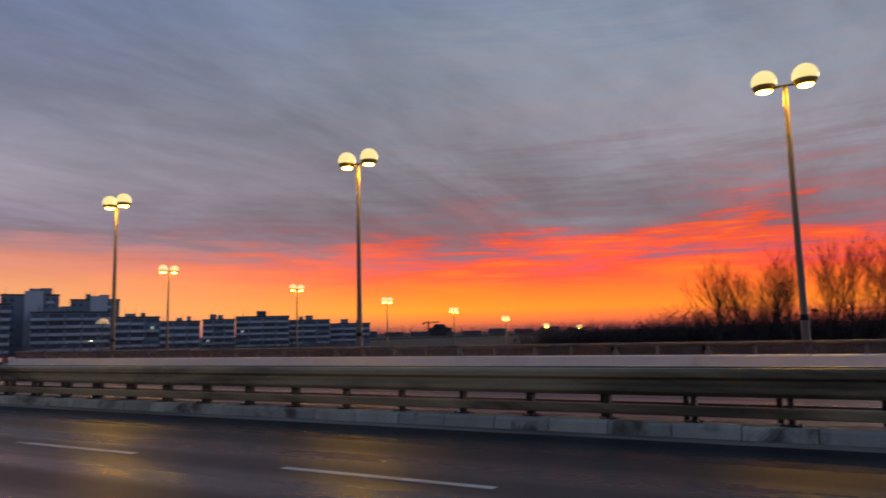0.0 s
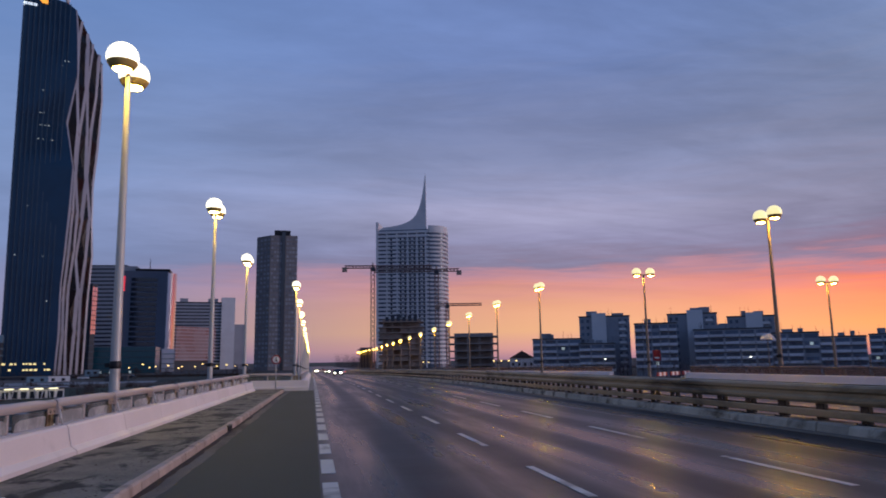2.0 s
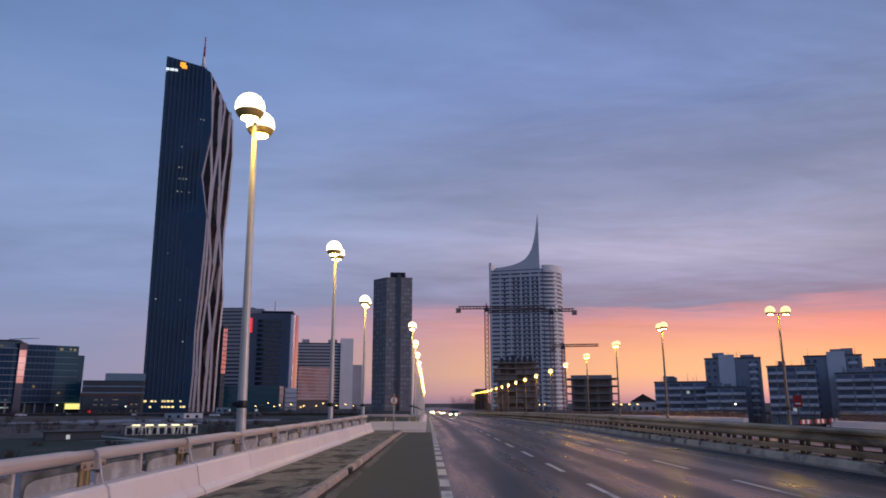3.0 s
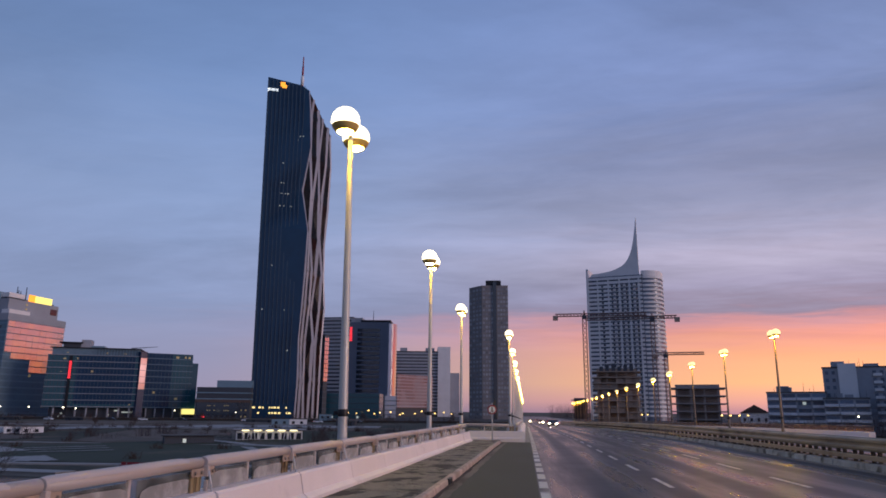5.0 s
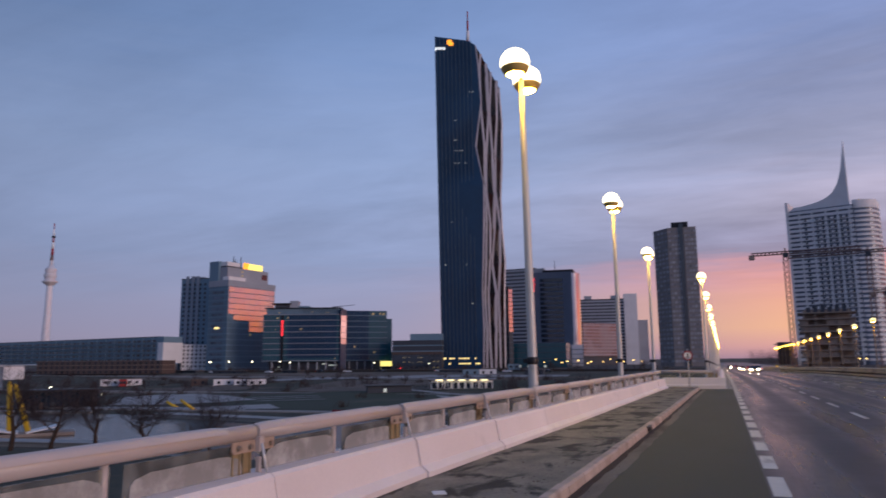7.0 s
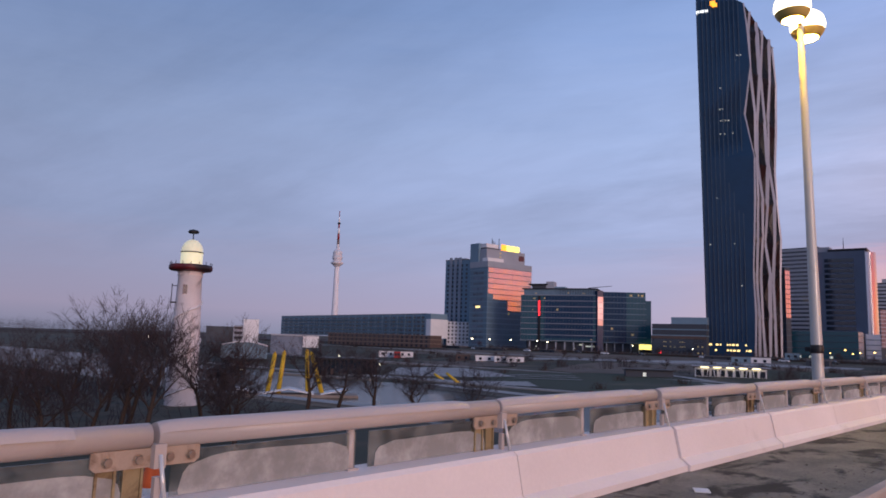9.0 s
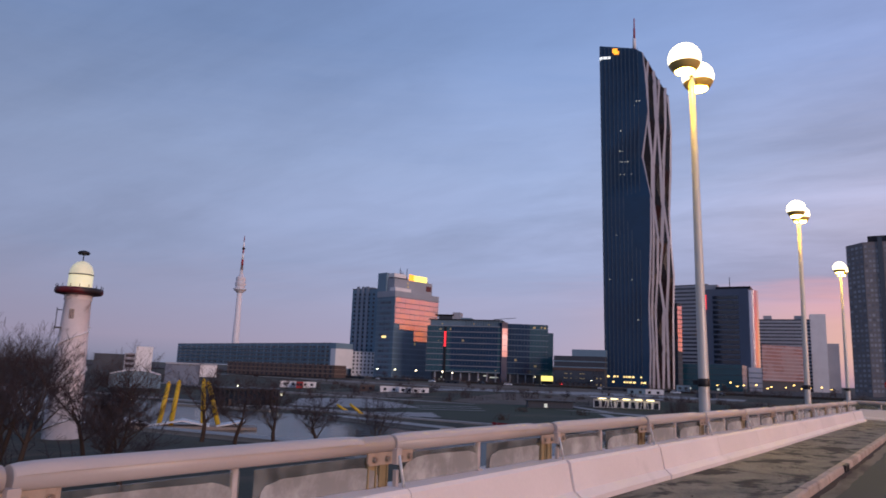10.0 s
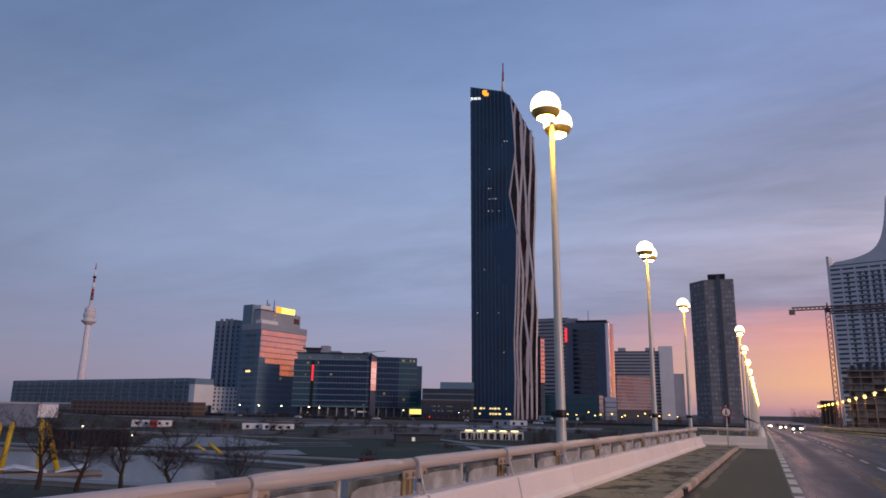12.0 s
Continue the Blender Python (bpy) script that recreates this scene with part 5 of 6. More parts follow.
window_grid(punched, pane_dark, steps(-h, h, 6), [CITY + 3 + 2.6 * k for k in range(6)], 0, 1.1, 1.4)

# blocks at the far end of the river
m, wd = site(-60.5, 400, -56.6, 400)
far_left = thing("office_building", "low banded office building far along the bank", "office building", m)
h = wd / 2
block("wall", far_left, dark_clad, -h, -h + 14, 0, 14, CITY, 5.5)
block("wall", far_left, grey_render, -h + 14, h - 8, 0, 14, CITY, 6.2)
for k in range(3):
    block("window_band", far_left, pane_dark, -h + 14.5, h - 8.5, -0.25, 0.2, CITY + 2 + 2.6 * k, CITY + 3.4 + 2.6 * k)
block("stair_tower", far_left, white_render, h - 8, h, 0, 10, CITY, 9.8)
side_windows(far_left, pane_dark, h - 8, (3, 6), [0, 3, 6], 1.2, 1.2)
m, wd = site(-59.3, 300, -55.8, 300)
hall = thing("hall", "low hall with a shallow pale arched roof", "hall", m)
h = wd / 2
bm = bm_new()
prism(bm, [(-h, CITY - 5), (-h, -3.2)] + [(-h + wd * k / 8, -3.2 + 1.6 * math.sin(math.pi * k / 8)) for k in range(1, 8)] + [(h, -3.2), (h, CITY - 5)], "y", 0, 20)
part("wall", bm, slab_clad, hall)
bm = bm_new()
prism(bm, [(-h + wd * k / 8, -3.1 + 1.6 * math.sin(math.pi * k / 8)) for k in range(9)] + [(h - wd * k / 8, -2.7 + 1.6 * math.sin(math.pi * k / 8)) for k in range(9)], "y", -1, 20)
part("roof", bm, white_render, hall)
m, wd = site(-55.6, 330, -51.9, 330)
glass_hall = thing("pavilion", "flat-roofed glazed riverside pavilion with a blank white wall", "pavilion", m)
h = wd / 2
block("wall", glass_hall, pane_hazy, -h, h - 7, 0, 12, CITY - 4, 1.5)
block("blank_wall", glass_hall, white_render, h - 7, h, -0.5, 12, -3.5, 2.2)
block("roof", glass_hall, grey_render, -h, h, -0.8, 12, 1.6, 2.3)


# stepped apartment blocks across the river
def terrace(az0, az1, d, top, seed, floors, label, depth=14, step=2.75, base=CITY, bays=None):
    m, wd = site(az0, d, az1, d)
    ob = thing("apartment_block", label, "apartment block", m, group="apartment blocks across the river")
    h = wd / 2
    block("wall", ob, grey_render, -h, h, 0, depth, base - 2, top)
    r = random.Random(seed)
    bays = bays or max(3, int(wd / 5))
    xs_ = steps(-h, h, bays)
    bw = wd / bays
    bm = bm_new()
    box(bm, -bw * 0.47, bw * 0.47, -1.3, 0, 0, 1.0)
    bal = mesh_of(bm, terrace_render, "balcony")
    bm = bm_new()
    box(bm, -bw * 0.42, bw * 0.42, -0.08, 0.02, 1.0, 2.35)
    win = mesh_of(bm, pane_hazy, "window")
    for k in range(floors):
        z = top - step * (k + 1)
        if z < base:
            break
        for i, x in enumerate(xs_):
            if r.random() < 0.9:
                piece("balcony", bal, ob, pose(x, 0, z + r.uniform(-0.05, 0.05)))
            piece("window", win, ob, pose(x, 0, z))
            if r.random() < 0.035:
                bm = bm_new()
                box(bm, x - 0.6, x + 0.6, -0.2, -0.1, z + 1.1, z + 2.2)
                part("lit_window", bm, lit_cool, ob)
    for k in range(bays // 6):
        x = r.choice(xs_) + bw * 0.5
        block("wall_pier", ob, white_render, x - 0.5, x + 0.5, -1.5, 0, base, top + r.uniform(0.0, 0.8))
    roof_bits(ob, -h, h, 0, depth, top, seed)
    return ob


TER = "pale stepped apartment block with balcony bands"
TOW = "plain grey apartment tower with a roof box"


def tower_block(az0, az1, d, top, seed, split=0.35):
    m, wd = site(az0, d, az1, d)
    ob = thing("apartment_tower", TOW, "tower block", m, group="apartment blocks across the river")
    h = wd / 2
    block("wall", ob, grey_render, -h, h, 0, 14, CITY - 2, top - 1.0)
    block("stair_shaft", ob, white_render, -h + wd * split, -h + wd * split + 6.0, -1.2, 12, CITY - 2, top + 0.6)
    zs_ = [top - 3.4 - 2.75 * k for k in range(int((top - CITY) / 2.75))]
    window_grid(ob, pane_hazy, [-h + 1.4, -h + 3.6, h - 1.6, h - 4.0], zs_, 0, 1.1, 1.3)
    bm = bm_new()
    box(bm, -1.4, 1.4, -0.9, 0, 0, 1.0)
    bal = mesh_of(bm, white_render, "balcony")
    for z in zs_:
        piece("balcony", bal, ob, pose(h - 3.0, 0, z - 0.7))
    roof_bits(ob, -h, h, 0, 14, top - 1.0, seed)
    return ob


terrace(17.75, 21.6, 303, 10.4, 1, 6, TER)
tower_block(21.5, 25.4, 306, 20.6, 2, 0.25)
terrace(21.4, 24.2, 296, 8.0, 3, 5, TER)
terrace(25.75, 28.9, 280, 14.8, 4, 8, TER, bays=5)
tower_block(28.25, 31.85, 300, 20.2, 5, 0.4)
tower_block(32.55, 35.8, 300, 18.4, 6, 0.4)
terrace(30.1, 35.5, 288, 12.2, 7, 7, TER)
terrace(35.5, 38.6, 290, 10.2, 8, 6, TER)
terrace(38.6, 41.5, 292, 8.4, 9, 5, TER)
terrace(41.65, 44.05, 336, 10.0, 10, 6, TER)
terrace(44.1, 48.2, 340, 11.2, 11, 6, TER)
terrace(48.2, 51.4, 344, 9.2, 12, 5, TER)
terrace(51.4, 54.6, 350, 7.2, 13, 4, TER)
m, wd = site(15.9, 330, 17.8, 330)
gable = thing("house", "small gabled house with a dark roof", "house", m)
block("wall", gable, white_render, -wd / 2, wd / 2, 0, 10, CITY, 3.0)
bm = bm_new()
prism(bm, [(-wd / 2 - 0.4, 3.0), (wd / 2 + 0.4, 3.0), (0, 6.4)], "y", -0.4, 10.4)
part("roof", bm, brown_clad, gable)
window_grid(gable, pane_dark, steps(-wd / 2, wd / 2, 4), [-0.5], 0, 1.0, 1.4)


# concrete shells under construction
def shell(az0, az1, d, top, floors, label, mat, depth=18, dark=0.0):
    m, wd = site(az0, d, az1, d)
    ob = thing("construction_shell", label, "building", m)
    h = wd / 2
    fh = (top - CITY) / floors
    bands(ob, mat, -h, h, 0, depth, CITY + fh - 0.5, fh, floors, 0.5, 0.3, "floor_slab")
    bm = bm_new()
    box(bm, -0.3, 0.3, -0.3, 0.3, CITY, top)
    col = mesh_of(bm, mat, "column")
    for x in steps(-h, h, max(3, int(wd / 4.5))):
        for y in (0.6, depth * 0.5, depth - 0.6):
            piece("column", col, ob, pose(x, y, 0))
    block("core", ob, mat, -h + 2, h - 2, depth * 0.3, depth * 0.8, CITY, top + 1.5)
    return ob


sh = shell(5.3, 8.95, 400, 25.0, 9, "raw concrete high-rise shell under construction", raw_concrete)
r = random.Random(15)
for k in range(8):
    for q in range(6):
        if r.random() < 0.85 - 0.07 * k:
            block("infill_wall", sh, raw_concrete, -12.3 + 4.15 * q, -8.6 + 4.15 * q, 0.9, 1.2, CITY + 3.1 * k + 0.1, CITY + 3.1 * k + 2.5)
for k in range(6):
    block("formwork", sh, dark_clad, -9 + 3.2 * k, -7 + 3.2 * k, 0, 0.3, 25, 27.5 + (k % 3) * 0.8)
shell(11.05, 14.95, 330, 13.6, 5, "dark unfinished building shell with open floors", slot_clad)
shell(3.6, 5.0, 620, 14.0, 4, "distant low unfinished shell", dark_clad)


# tower cranes
def lattice(bm, p, q, w, bays, r=0.09):
    p, q = Vector(p), Vector(q)
    d = (q - p).normalized()
    a = d.cross(Vector((0, 1, 0))).normalized() * w / 2
    b = d.cross(a).normalized() * w / 2
    cs = (a + b, a - b, -a - b, -a + b)
    for c in cs:
        tube(bm, p + c, q + c, r, r, 4, False)
    for k in range(bays):
        s, e = p.lerp(q, k / bays), p.lerp(q, (k + 1) / bays)
        for i in range(4):
            tube(bm, s + cs[i], e + cs[(i + 1) % 4], r * 0.7, r * 0.7, 3, False)


def crane(az, d, z, jib0, jib1, label):
    m, _ = site(az - 0.05, d, az + 0.05, d)
    ob = thing("tower_crane", label, "crane", m, group="tower cranes")
    bm = bm_new()
    lattice(bm, (0, 0, CITY), (0, 0, z), 2.1, 22, 0.24)
    part("mast", bm, crane_paint, ob)
    bm = bm_new()
    lattice(bm, (jib0, 0, z + 0.6), (jib1, 0, z + 0.6), 1.4, 26, 0.2)
    part("jib", bm, crane_paint, ob)
    bm = bm_new()
    box(bm, -1.2, 1.4, -1.5, 0.2, z - 1.8, z + 0.4)
    part("cab", bm, dark_clad, ob)
    bm = bm_new()
    tube(bm, (0, 0, z), (0, 0, z + 3.2), 0.6, 0.3, 5)
    part("head", bm, crane_paint, ob)
    e = jib0 if abs(jib0) < abs(jib1) else jib1
    bm = bm_new()
    box(bm, e - 1.4, e + 1.4, -0.9, 0.9, z - 2.2, z + 0.3)
    part("counterweight", bm, raw_concrete, ob)
    return ob


crane(4.82, 400, 55.6, -16, 34, "tall tower crane with a long level jib over the shell")
crane(10.05, 400, 53.4, -36, 13, "second tower crane crossing in front of the sail tower")
crane(10.9, 450, 37.5, -6, 22, "smaller tower crane beside the dark shell")
crane(59.2, 900, 15.0, -6, 14, "distant small crane on the skyline")

# television tower
m, _ = site(-50.9, 1320, -50.8, 1320)
tv = thing("television_tower", "slender concrete television tower with a round cabin and red-white mast", "television tower", m)
bm = bm_new()
lathe(bm, [(9, CITY), (6.5, 30), (5.2, 80), (4.4, 130), (4.2, 140)], 20)
part("shaft", bm, terrace_render, tv)
bm = bm_new()
lathe(bm, [(4.5, 132), (11.5, 138), (11.5, 140), (8, 141), (8.5, 145), (9.5, 147), (9.5, 151), (8, 152), (8.5, 157), (8.5, 160), (5, 163), (3, 166), (2.6, 174)], 24, smooth=False)
part("cabin", bm, terrace_render, tv)
for k in range(6):
    bm = bm_new()
    tube(bm, (0, 0, 172 + 11 * k), (0, 0, 183 + 11 * k), 2.6 - 0.34 * k, 2.3 - 0.34 * k, 8)
    part("mast", bm, (crane_paint, white_plastic, red_paint)[0 if k == 0 else 1 + k % 2], tv)
bm = bm_new()
lathe(bm, [(1.2, 212), (3.0, 213), (3.0, 215), (1.0, 216)], 12)
part("ring", bm, dark_metal, tv)

# lighthouse on the island
m, _ = site(-61.55, 88, -61.35, 88)
lh = thing("lighthouse", "whitewashed round lighthouse with a spiral stair band and lit lantern", "lighthouse", Matrix.Translation((0, 0, 1.7 * (1 - 1.173))) @ m)
lh.scale = (1.173, 1.173, 1.173)
bm = bm_new()
lathe(bm, [(1.58, -6.2), (1.54, -5.4), (1.44, -1.5), (1.24, 4.0), (1.12, 7.1), (1.2, 7.2), (1.2, 7.4), (1.15, 7.45), (1.3, 7.7)], 28)
part("shaft", bm, white_tower, lh)
bm = bm_new()
lathe(bm, [(1.0, 7.6), (1.95, 7.75), (2.08, 7.9), (2.08, 8.2), (1.98, 8.32), (0.9, 8.34)], 28)
gal = part("gallery", bm, maroon_paint, lh, "dark red round gallery ring")
bm = bm_new()
for k in range(16):
    t = k * math.tau / 16
    tube(bm, (1.98 * math.cos(t), 1.98 * math.sin(t), 8.25), (1.98 * math.cos(t), 1.98 * math.sin(t), 8.6), 0.03, 0.03, 4)
part("baluster_ring", bm, dark_metal, gal)
bm = bm_new()
lathe(bm, [(1.06, 8.34), (1.06, 9.6), (1.02, 9.62)], 24)
part("lantern", bm, lantern_glass, lh, "softly lit lantern glass")
bm = bm_new()
lathe(bm, [(1.07, 9.6), (1.02, 10.0), (0.82, 10.5), (0.5, 10.8), (0.12, 10.92)], 24)
part("dome", bm, dome_glass, lh, "dimly glowing glazed dome")
bm = bm_new()
lathe(bm, [(1.08, 9.55), (1.1, 9.58), (1.1, 9.64), (1.07, 9.66)], 24)
part("lantern_ring", bm, dark_metal, lh)
bm = bm_new()
lathe(bm, [(0.05, 10.9), (0.05, 11.5), (0.45, 11.55), (0.55, 11.68), (0.45, 11.85), (0.1, 11.95)], 14)
part("finial", bm, dark_metal, lh)
bm = bm_new()
prev = None
for k in range(0, 100):
    u = k / 99
    t = u * math.tau * 3.1 + 2.0
    z = -5.4 + 11.6 * u
    rr = float(np.interp(z, (-5.4, -1.5, 4.0, 7.1), (1.54, 1.44, 1.24, 1.12))) + 0.08
    p = Vector((rr * math.cos(t), rr * math.sin(t), z))
    if prev is not None:
        tube(bm, prev, p, 0.07, 0.07, 5, False)
    prev = p
part("spiral_rail", bm, white_render, lh)
bm = bm_new()
for z in (4.6, 6.2):
    tube(bm, (-1.1, -0.3, z), (-1.6, -0.4, z), 0.04, 0.04, 5)
tube(bm, (-1.6, -0.4, 4.6), (-1.6, -0.4, 6.4), 0.04, 0.04, 5)
box(bm, -1.7, -1.1, -0.75, -0.05, 4.5, 4.6)
part("balcony", bm, dark_metal, lh)
for t, z in ((-1.9, 5.4),):
    bm = bm_new()
    rr = 1.15
    box(bm, rr * math.cos(t) - 0.2, rr * math.cos(t) + 0.2, rr * math.sin(t) - 0.1, rr * math.sin(t) + 0.2, z, z + 0.9)
    part("window", bm, pane_dark, lh)


# ---- bare trees ----
def bare_tree(height, spread, seed, trunk_r, levels=4, lean=0.0, upright=0.5, twigs=3, thin=0.006):
    r = random.Random(seed)
    wood, crown = bm_new(), bm_new()

    def grow(p, d, length, rad, level):
        segs = 3
        for s in range(segs):
            d = (d + Vector((r.uniform(-1, 1), r.uniform(-1, 1), r.uniform(-0.4, 0.8) * upright)) * 0.2).normalized()
            q = p + d * (length / segs)
            r1 = rad * (1 - 0.22 * (s + 1) / segs * (1.6 if level else 1.0))
            tube(wood if level < 2 else crown, p, q, rad, r1, (7, 5, 4, 3, 3, 3)[level], False)
            p, rad = q, r1
            if level < levels and (level > 0 or s > 0):
                for k in range(2 if level < 2 else twigs - 1):
                    side = Vector((r.uniform(-1, 1), r.uniform(-1, 1), r.uniform(-0.15, 0.7)))
                    nd = (d * (0.55 + 0.4 * upright) + side.normalized() * spread).normalized()
                    grow(p, nd, length * r.uniform(0.5, 0.72), max(rad * 0.46, thin), level + 1)
        if level < levels:
            for k in range(2):
                side = Vector((r.uniform(-1, 1), r.uniform(-1, 1), r.uniform(0, 0.6)))
                grow(p, (d + side * spread * 0.7).normalized(), length * r.uniform(0.55, 0.75), max(rad * 0.6, thin), level + 1)

    grow(Vector((0, 0, -0.3)), Vector((lean, 0, 1)).normalized(), height * 0.42, trunk_r, 0)
    return mesh_of(wood, bark, "trunk"), mesh_of(crown, bark_dark, "crown")


tree_kinds = [bare_tree(6.4, 1.15, 21, 0.19, 4, 0.25, 0.3, 2, 0.011), bare_tree(5.9, 1.2, 22, 0.17, 4, -0.25, 0.3, 2, 0.011), bare_tree(8.5, 0.95, 23, 0.18, 4, 0.08, 0.35, 2, 0.010), bare_tree(13.0, 0.36, 24, 0.2, 4, 0.03, 1.2, 2), bare_tree(11.0, 0.42, 25, 0.18, 4, -0.05, 1.1, 2)]
tree_count = [0]


def plant(kind, x, y, z, size=1.0, turn=0.0, label="bare winter tree with fine dark branching twigs"):
    wood, crown = tree_kinds[kind]
    t = thing("tree", label, "tree", pose(x, y, z, 0, 0, turn), group="bare trees")
    t.scale = (size, size, size)
    piece("trunk", wood, t, Matrix())
    piece("crown", crown, t, Matrix())
    tree_count[0] += 1


for x, y, k, s, a in ((-70.0, 54.4, 0, 1.25, 10), (-67.6, 57.3, 1, 1.3, 80), (-64.8, 60.8, 0, 1.2, 200), (-60.8, 64.4, 1, 1.4, 300), (-55.8, 68.4, 0, 1.2, 130)):
    plant(k, x, y, land_z(x, y) - 0.1, s * 1.15, a, "small bare riverside tree with a forked trunk")
rng = random.Random(31)
for az, d, k, s in ((-58.6, 62, 2, 0.92), (-65.5, 64, 2, 1.0), (-68.5, 66, 2, 1.0), (-70, 58, 1, 1.25), (-66.5, 82, 2, 1.15),
                    (-69.0, 84, 2, 1.2), (-57.6, 62, 1, 1.1), (-72, 70, 2, 1.1), (-74, 60, 2, 1.0), (-56.8, 52, 1, 0.9), (-77, 66, 2, 1.1), (-80, 58, 2, 1.1), (-75, 90, 2, 1.3), (-64.6, 76, 2, 1.15), (-59.4, 64, 2, 0.9), (-57.9, 68, 1, 1.25), (-63.8, 60, 2, 1.0), (-64.9, 70, 2, 1.05), (-67.2, 60, 2, 1.05), (-70.4, 74, 2, 1.1)):
    plant(k, d * math.sin(radians(az)), d * math.cos(radians(az)), -6.9, s * (1.25 if az > -66 else 0.92), rng.uniform(0, 360))
for az, d, k, s in ((83.2, 118, 3, 1.0), (84.8, 128, 4, 1.05), (84.2, 120, 3, 0.92), (86.0, 126, 4, 1.0), (88.0, 114, 3, 1.0), (89.4, 122, 4, 1.18), (90.8, 116, 3, 1.05), (92.4, 120, 4, 1.2), (94.5, 124, 3, 1.1), (97, 118, 4, 1.2), (91.5, 135, 4, 1.25), (87.0, 138, 3, 1.0),
                    (77.4, 140, 2, 1.2), (78.6, 146, 2, 1.15), (75.8, 150, 2, 1.05), (73.5, 150, 1, 1.4), (71.2, 152, 1, 1.35)):
    plant(k, d * math.sin(radians(az)), d * math.cos(radians(az)), -6.8, s * (1.58 if az > 80 else 1.05), rng.uniform(0, 360), "tall bare tree on the island, silhouetted against the sunrise")


def thicket(name, label, places, seed, count, hmin, hmax, mat=bark_dark, thick=1.0):
    """A tangle of thin twigs over many places: (x, y, z, half-width)."""
    r = random.Random(seed)
    bm = bm_new()
    for x, y, z, w_ in places:
        for k in range(count):
            p = Vector((x + r.gauss(0, w_ * 0.5), y + r.gauss(0, w_ * 0.5), z))
            hgt = r.uniform(hmin, hmax)
            q = p + Vector((r.uniform(-0.35, 0.35) * hgt, r.uniform(-0.35, 0.35) * hgt, hgt))
            mid = p.lerp(q, 0.5) + Vector((r.uniform(-0.4, 0.4), r.uniform(-0.4, 0.4), 0))
            tube(bm, p, mid, 0.05 * thick, 0.035 * thick, 3, False), tube(bm, mid, q, 0.035 * thick, 0.012, 3, False)
            for j in range(5):
                s = mid.lerp(q, r.random())
                e = s + Vector((r.uniform(-1, 1), r.uniform(-1, 1), r.uniform(-0.1, 1.0))) * hgt * 0.28
                tube(bm, s, e, 0.02 * thick, 0.008, 3, False)
    ob = part(name, bm, mat)
    return tagged(ob, label, "shrubs", kind="stuff")


thicket("shrubs", "dense dark bare shrubs along the island bank", [(138 * math.sin(radians(a)), 138 * math.cos(radians(a)), -6.9, 6.0) for a in [69 + 1.3 * k for k in range(24)]], 41, 230, 4.4, 9.0, bark_dark, 2.2)
thicket("shrubs", "tall dark bare bushes under the island trees", [(146 * math.sin(radians(a)), 146 * math.cos(radians(a)), -6.9, 5.0) for a in [79 + 1.4 * k for k in range(15)]], 49, 120, 6.5, 12.0, bark_dark, 1.4)
thicket("shrubs", "dense brown bare shrubs round the lighthouse", [(d * math.sin(radians(a)), d * math.cos(radians(a)), -6.9, 4.5) for a, d in [(-64 - 1.6 * k, 62 + (k % 3) * 9) for k in range(13)]], 42, 14, 1.2, 2.8)
thicket("shrubs", "dense brown bare trees behind the lighthouse", [(d * math.sin(radians(a)), d * math.cos(radians(a)), -6.9, 4.0) for a, d in [(-58.2 - 1.15 * k, 98 + (k % 3) * 8) for k in range(20)]], 48, 26, 2.0, 4.8, bark_dark, 1.5)
thicket("shrubs", "dark low trees along the far bank", [(260 * math.sin(radians(a)), 260 * math.cos(radians(a)), -6.5, 7.0) for a in [16 + 1.5 * k for k in range(26)]], 43, 40, 4.0, 8.5)
thicket("shrubs", "dark distant trees along the road", [(34 + 12 * k, 760 + 30 * (k % 3), CITY, 10.0) for k in range(5)] + [(-20 - 10 * k, 640 + 20 * k, CITY, 9.0) for k in range(3)], 44, 120, 6.0, 15.0)
thicket("shrubs", "distant woods on the skyline", [(700 * math.sin(radians(a)), 700 * math.cos(radians(a)), CITY, 22.0) for a in [54 + 1.8 * k for k in range(22)] + [-61 - 1.7 * k for k in range(14)]], 45, 130, 6.0, 13.5)
thicket("shrubs", "bare low scrub on the riverbank", [(-40 - 12 * k, 224 + 9 * (k % 4), -7.6, 3.0) for k in range(16)], 46, 22, 1.0, 2.6)
r = random.Random(52)
thicket("shrubs", "dark hedges and bare shrubs along the foot of the city blocks", [(-330 + 5.0 * k + r.uniform(-3, 3), 338 + r.uniform(-6, 10), CITY - 0.2, 3.0) for k in range(62)], 53, 16, 1.2, 3.6, bark, 1.6)
slope_places = []
for k in range(54):
    y = r.choice((166, 196, 212, 246, 254, 270, 282)) + r.uniform(-5, 5)
    slope_places.append((r.uniform(-260, -40), y, float(np.interp(y, [a for a, _ in SECTION], [c for _, c in SECTION])) - 0.4, 1.8))
thicket("shrubs", "dark bushes scattered on the river slope", slope_places, 54, 26, 0.8, 2.4, bark, 2.0)
# mistletoe balls
for az, d, z in ((88.9, 118, 3.6), (84.6, 120, 1.4)):
    m, _ = site(az - 0.1, d, az + 0.1, d)
    bm = bm_new()
    r = random.Random(int(d))
    for k in range(160):
        e = Vector((r.gauss(0, 1), r.gauss(0, 1), r.gauss(0, 1))).normalized() * r.uniform(0.35, 0.65)
        tube(bm, (0, 0, z), (e.x, e.y, z + e.z), 0.03, 0.015, 3, False)
    ob = part("mistletoe", bm, bark_dark)
    ob.matrix_basis = m
    tagged(ob, "dark round mistletoe clump in a bare tree", "mistletoe")

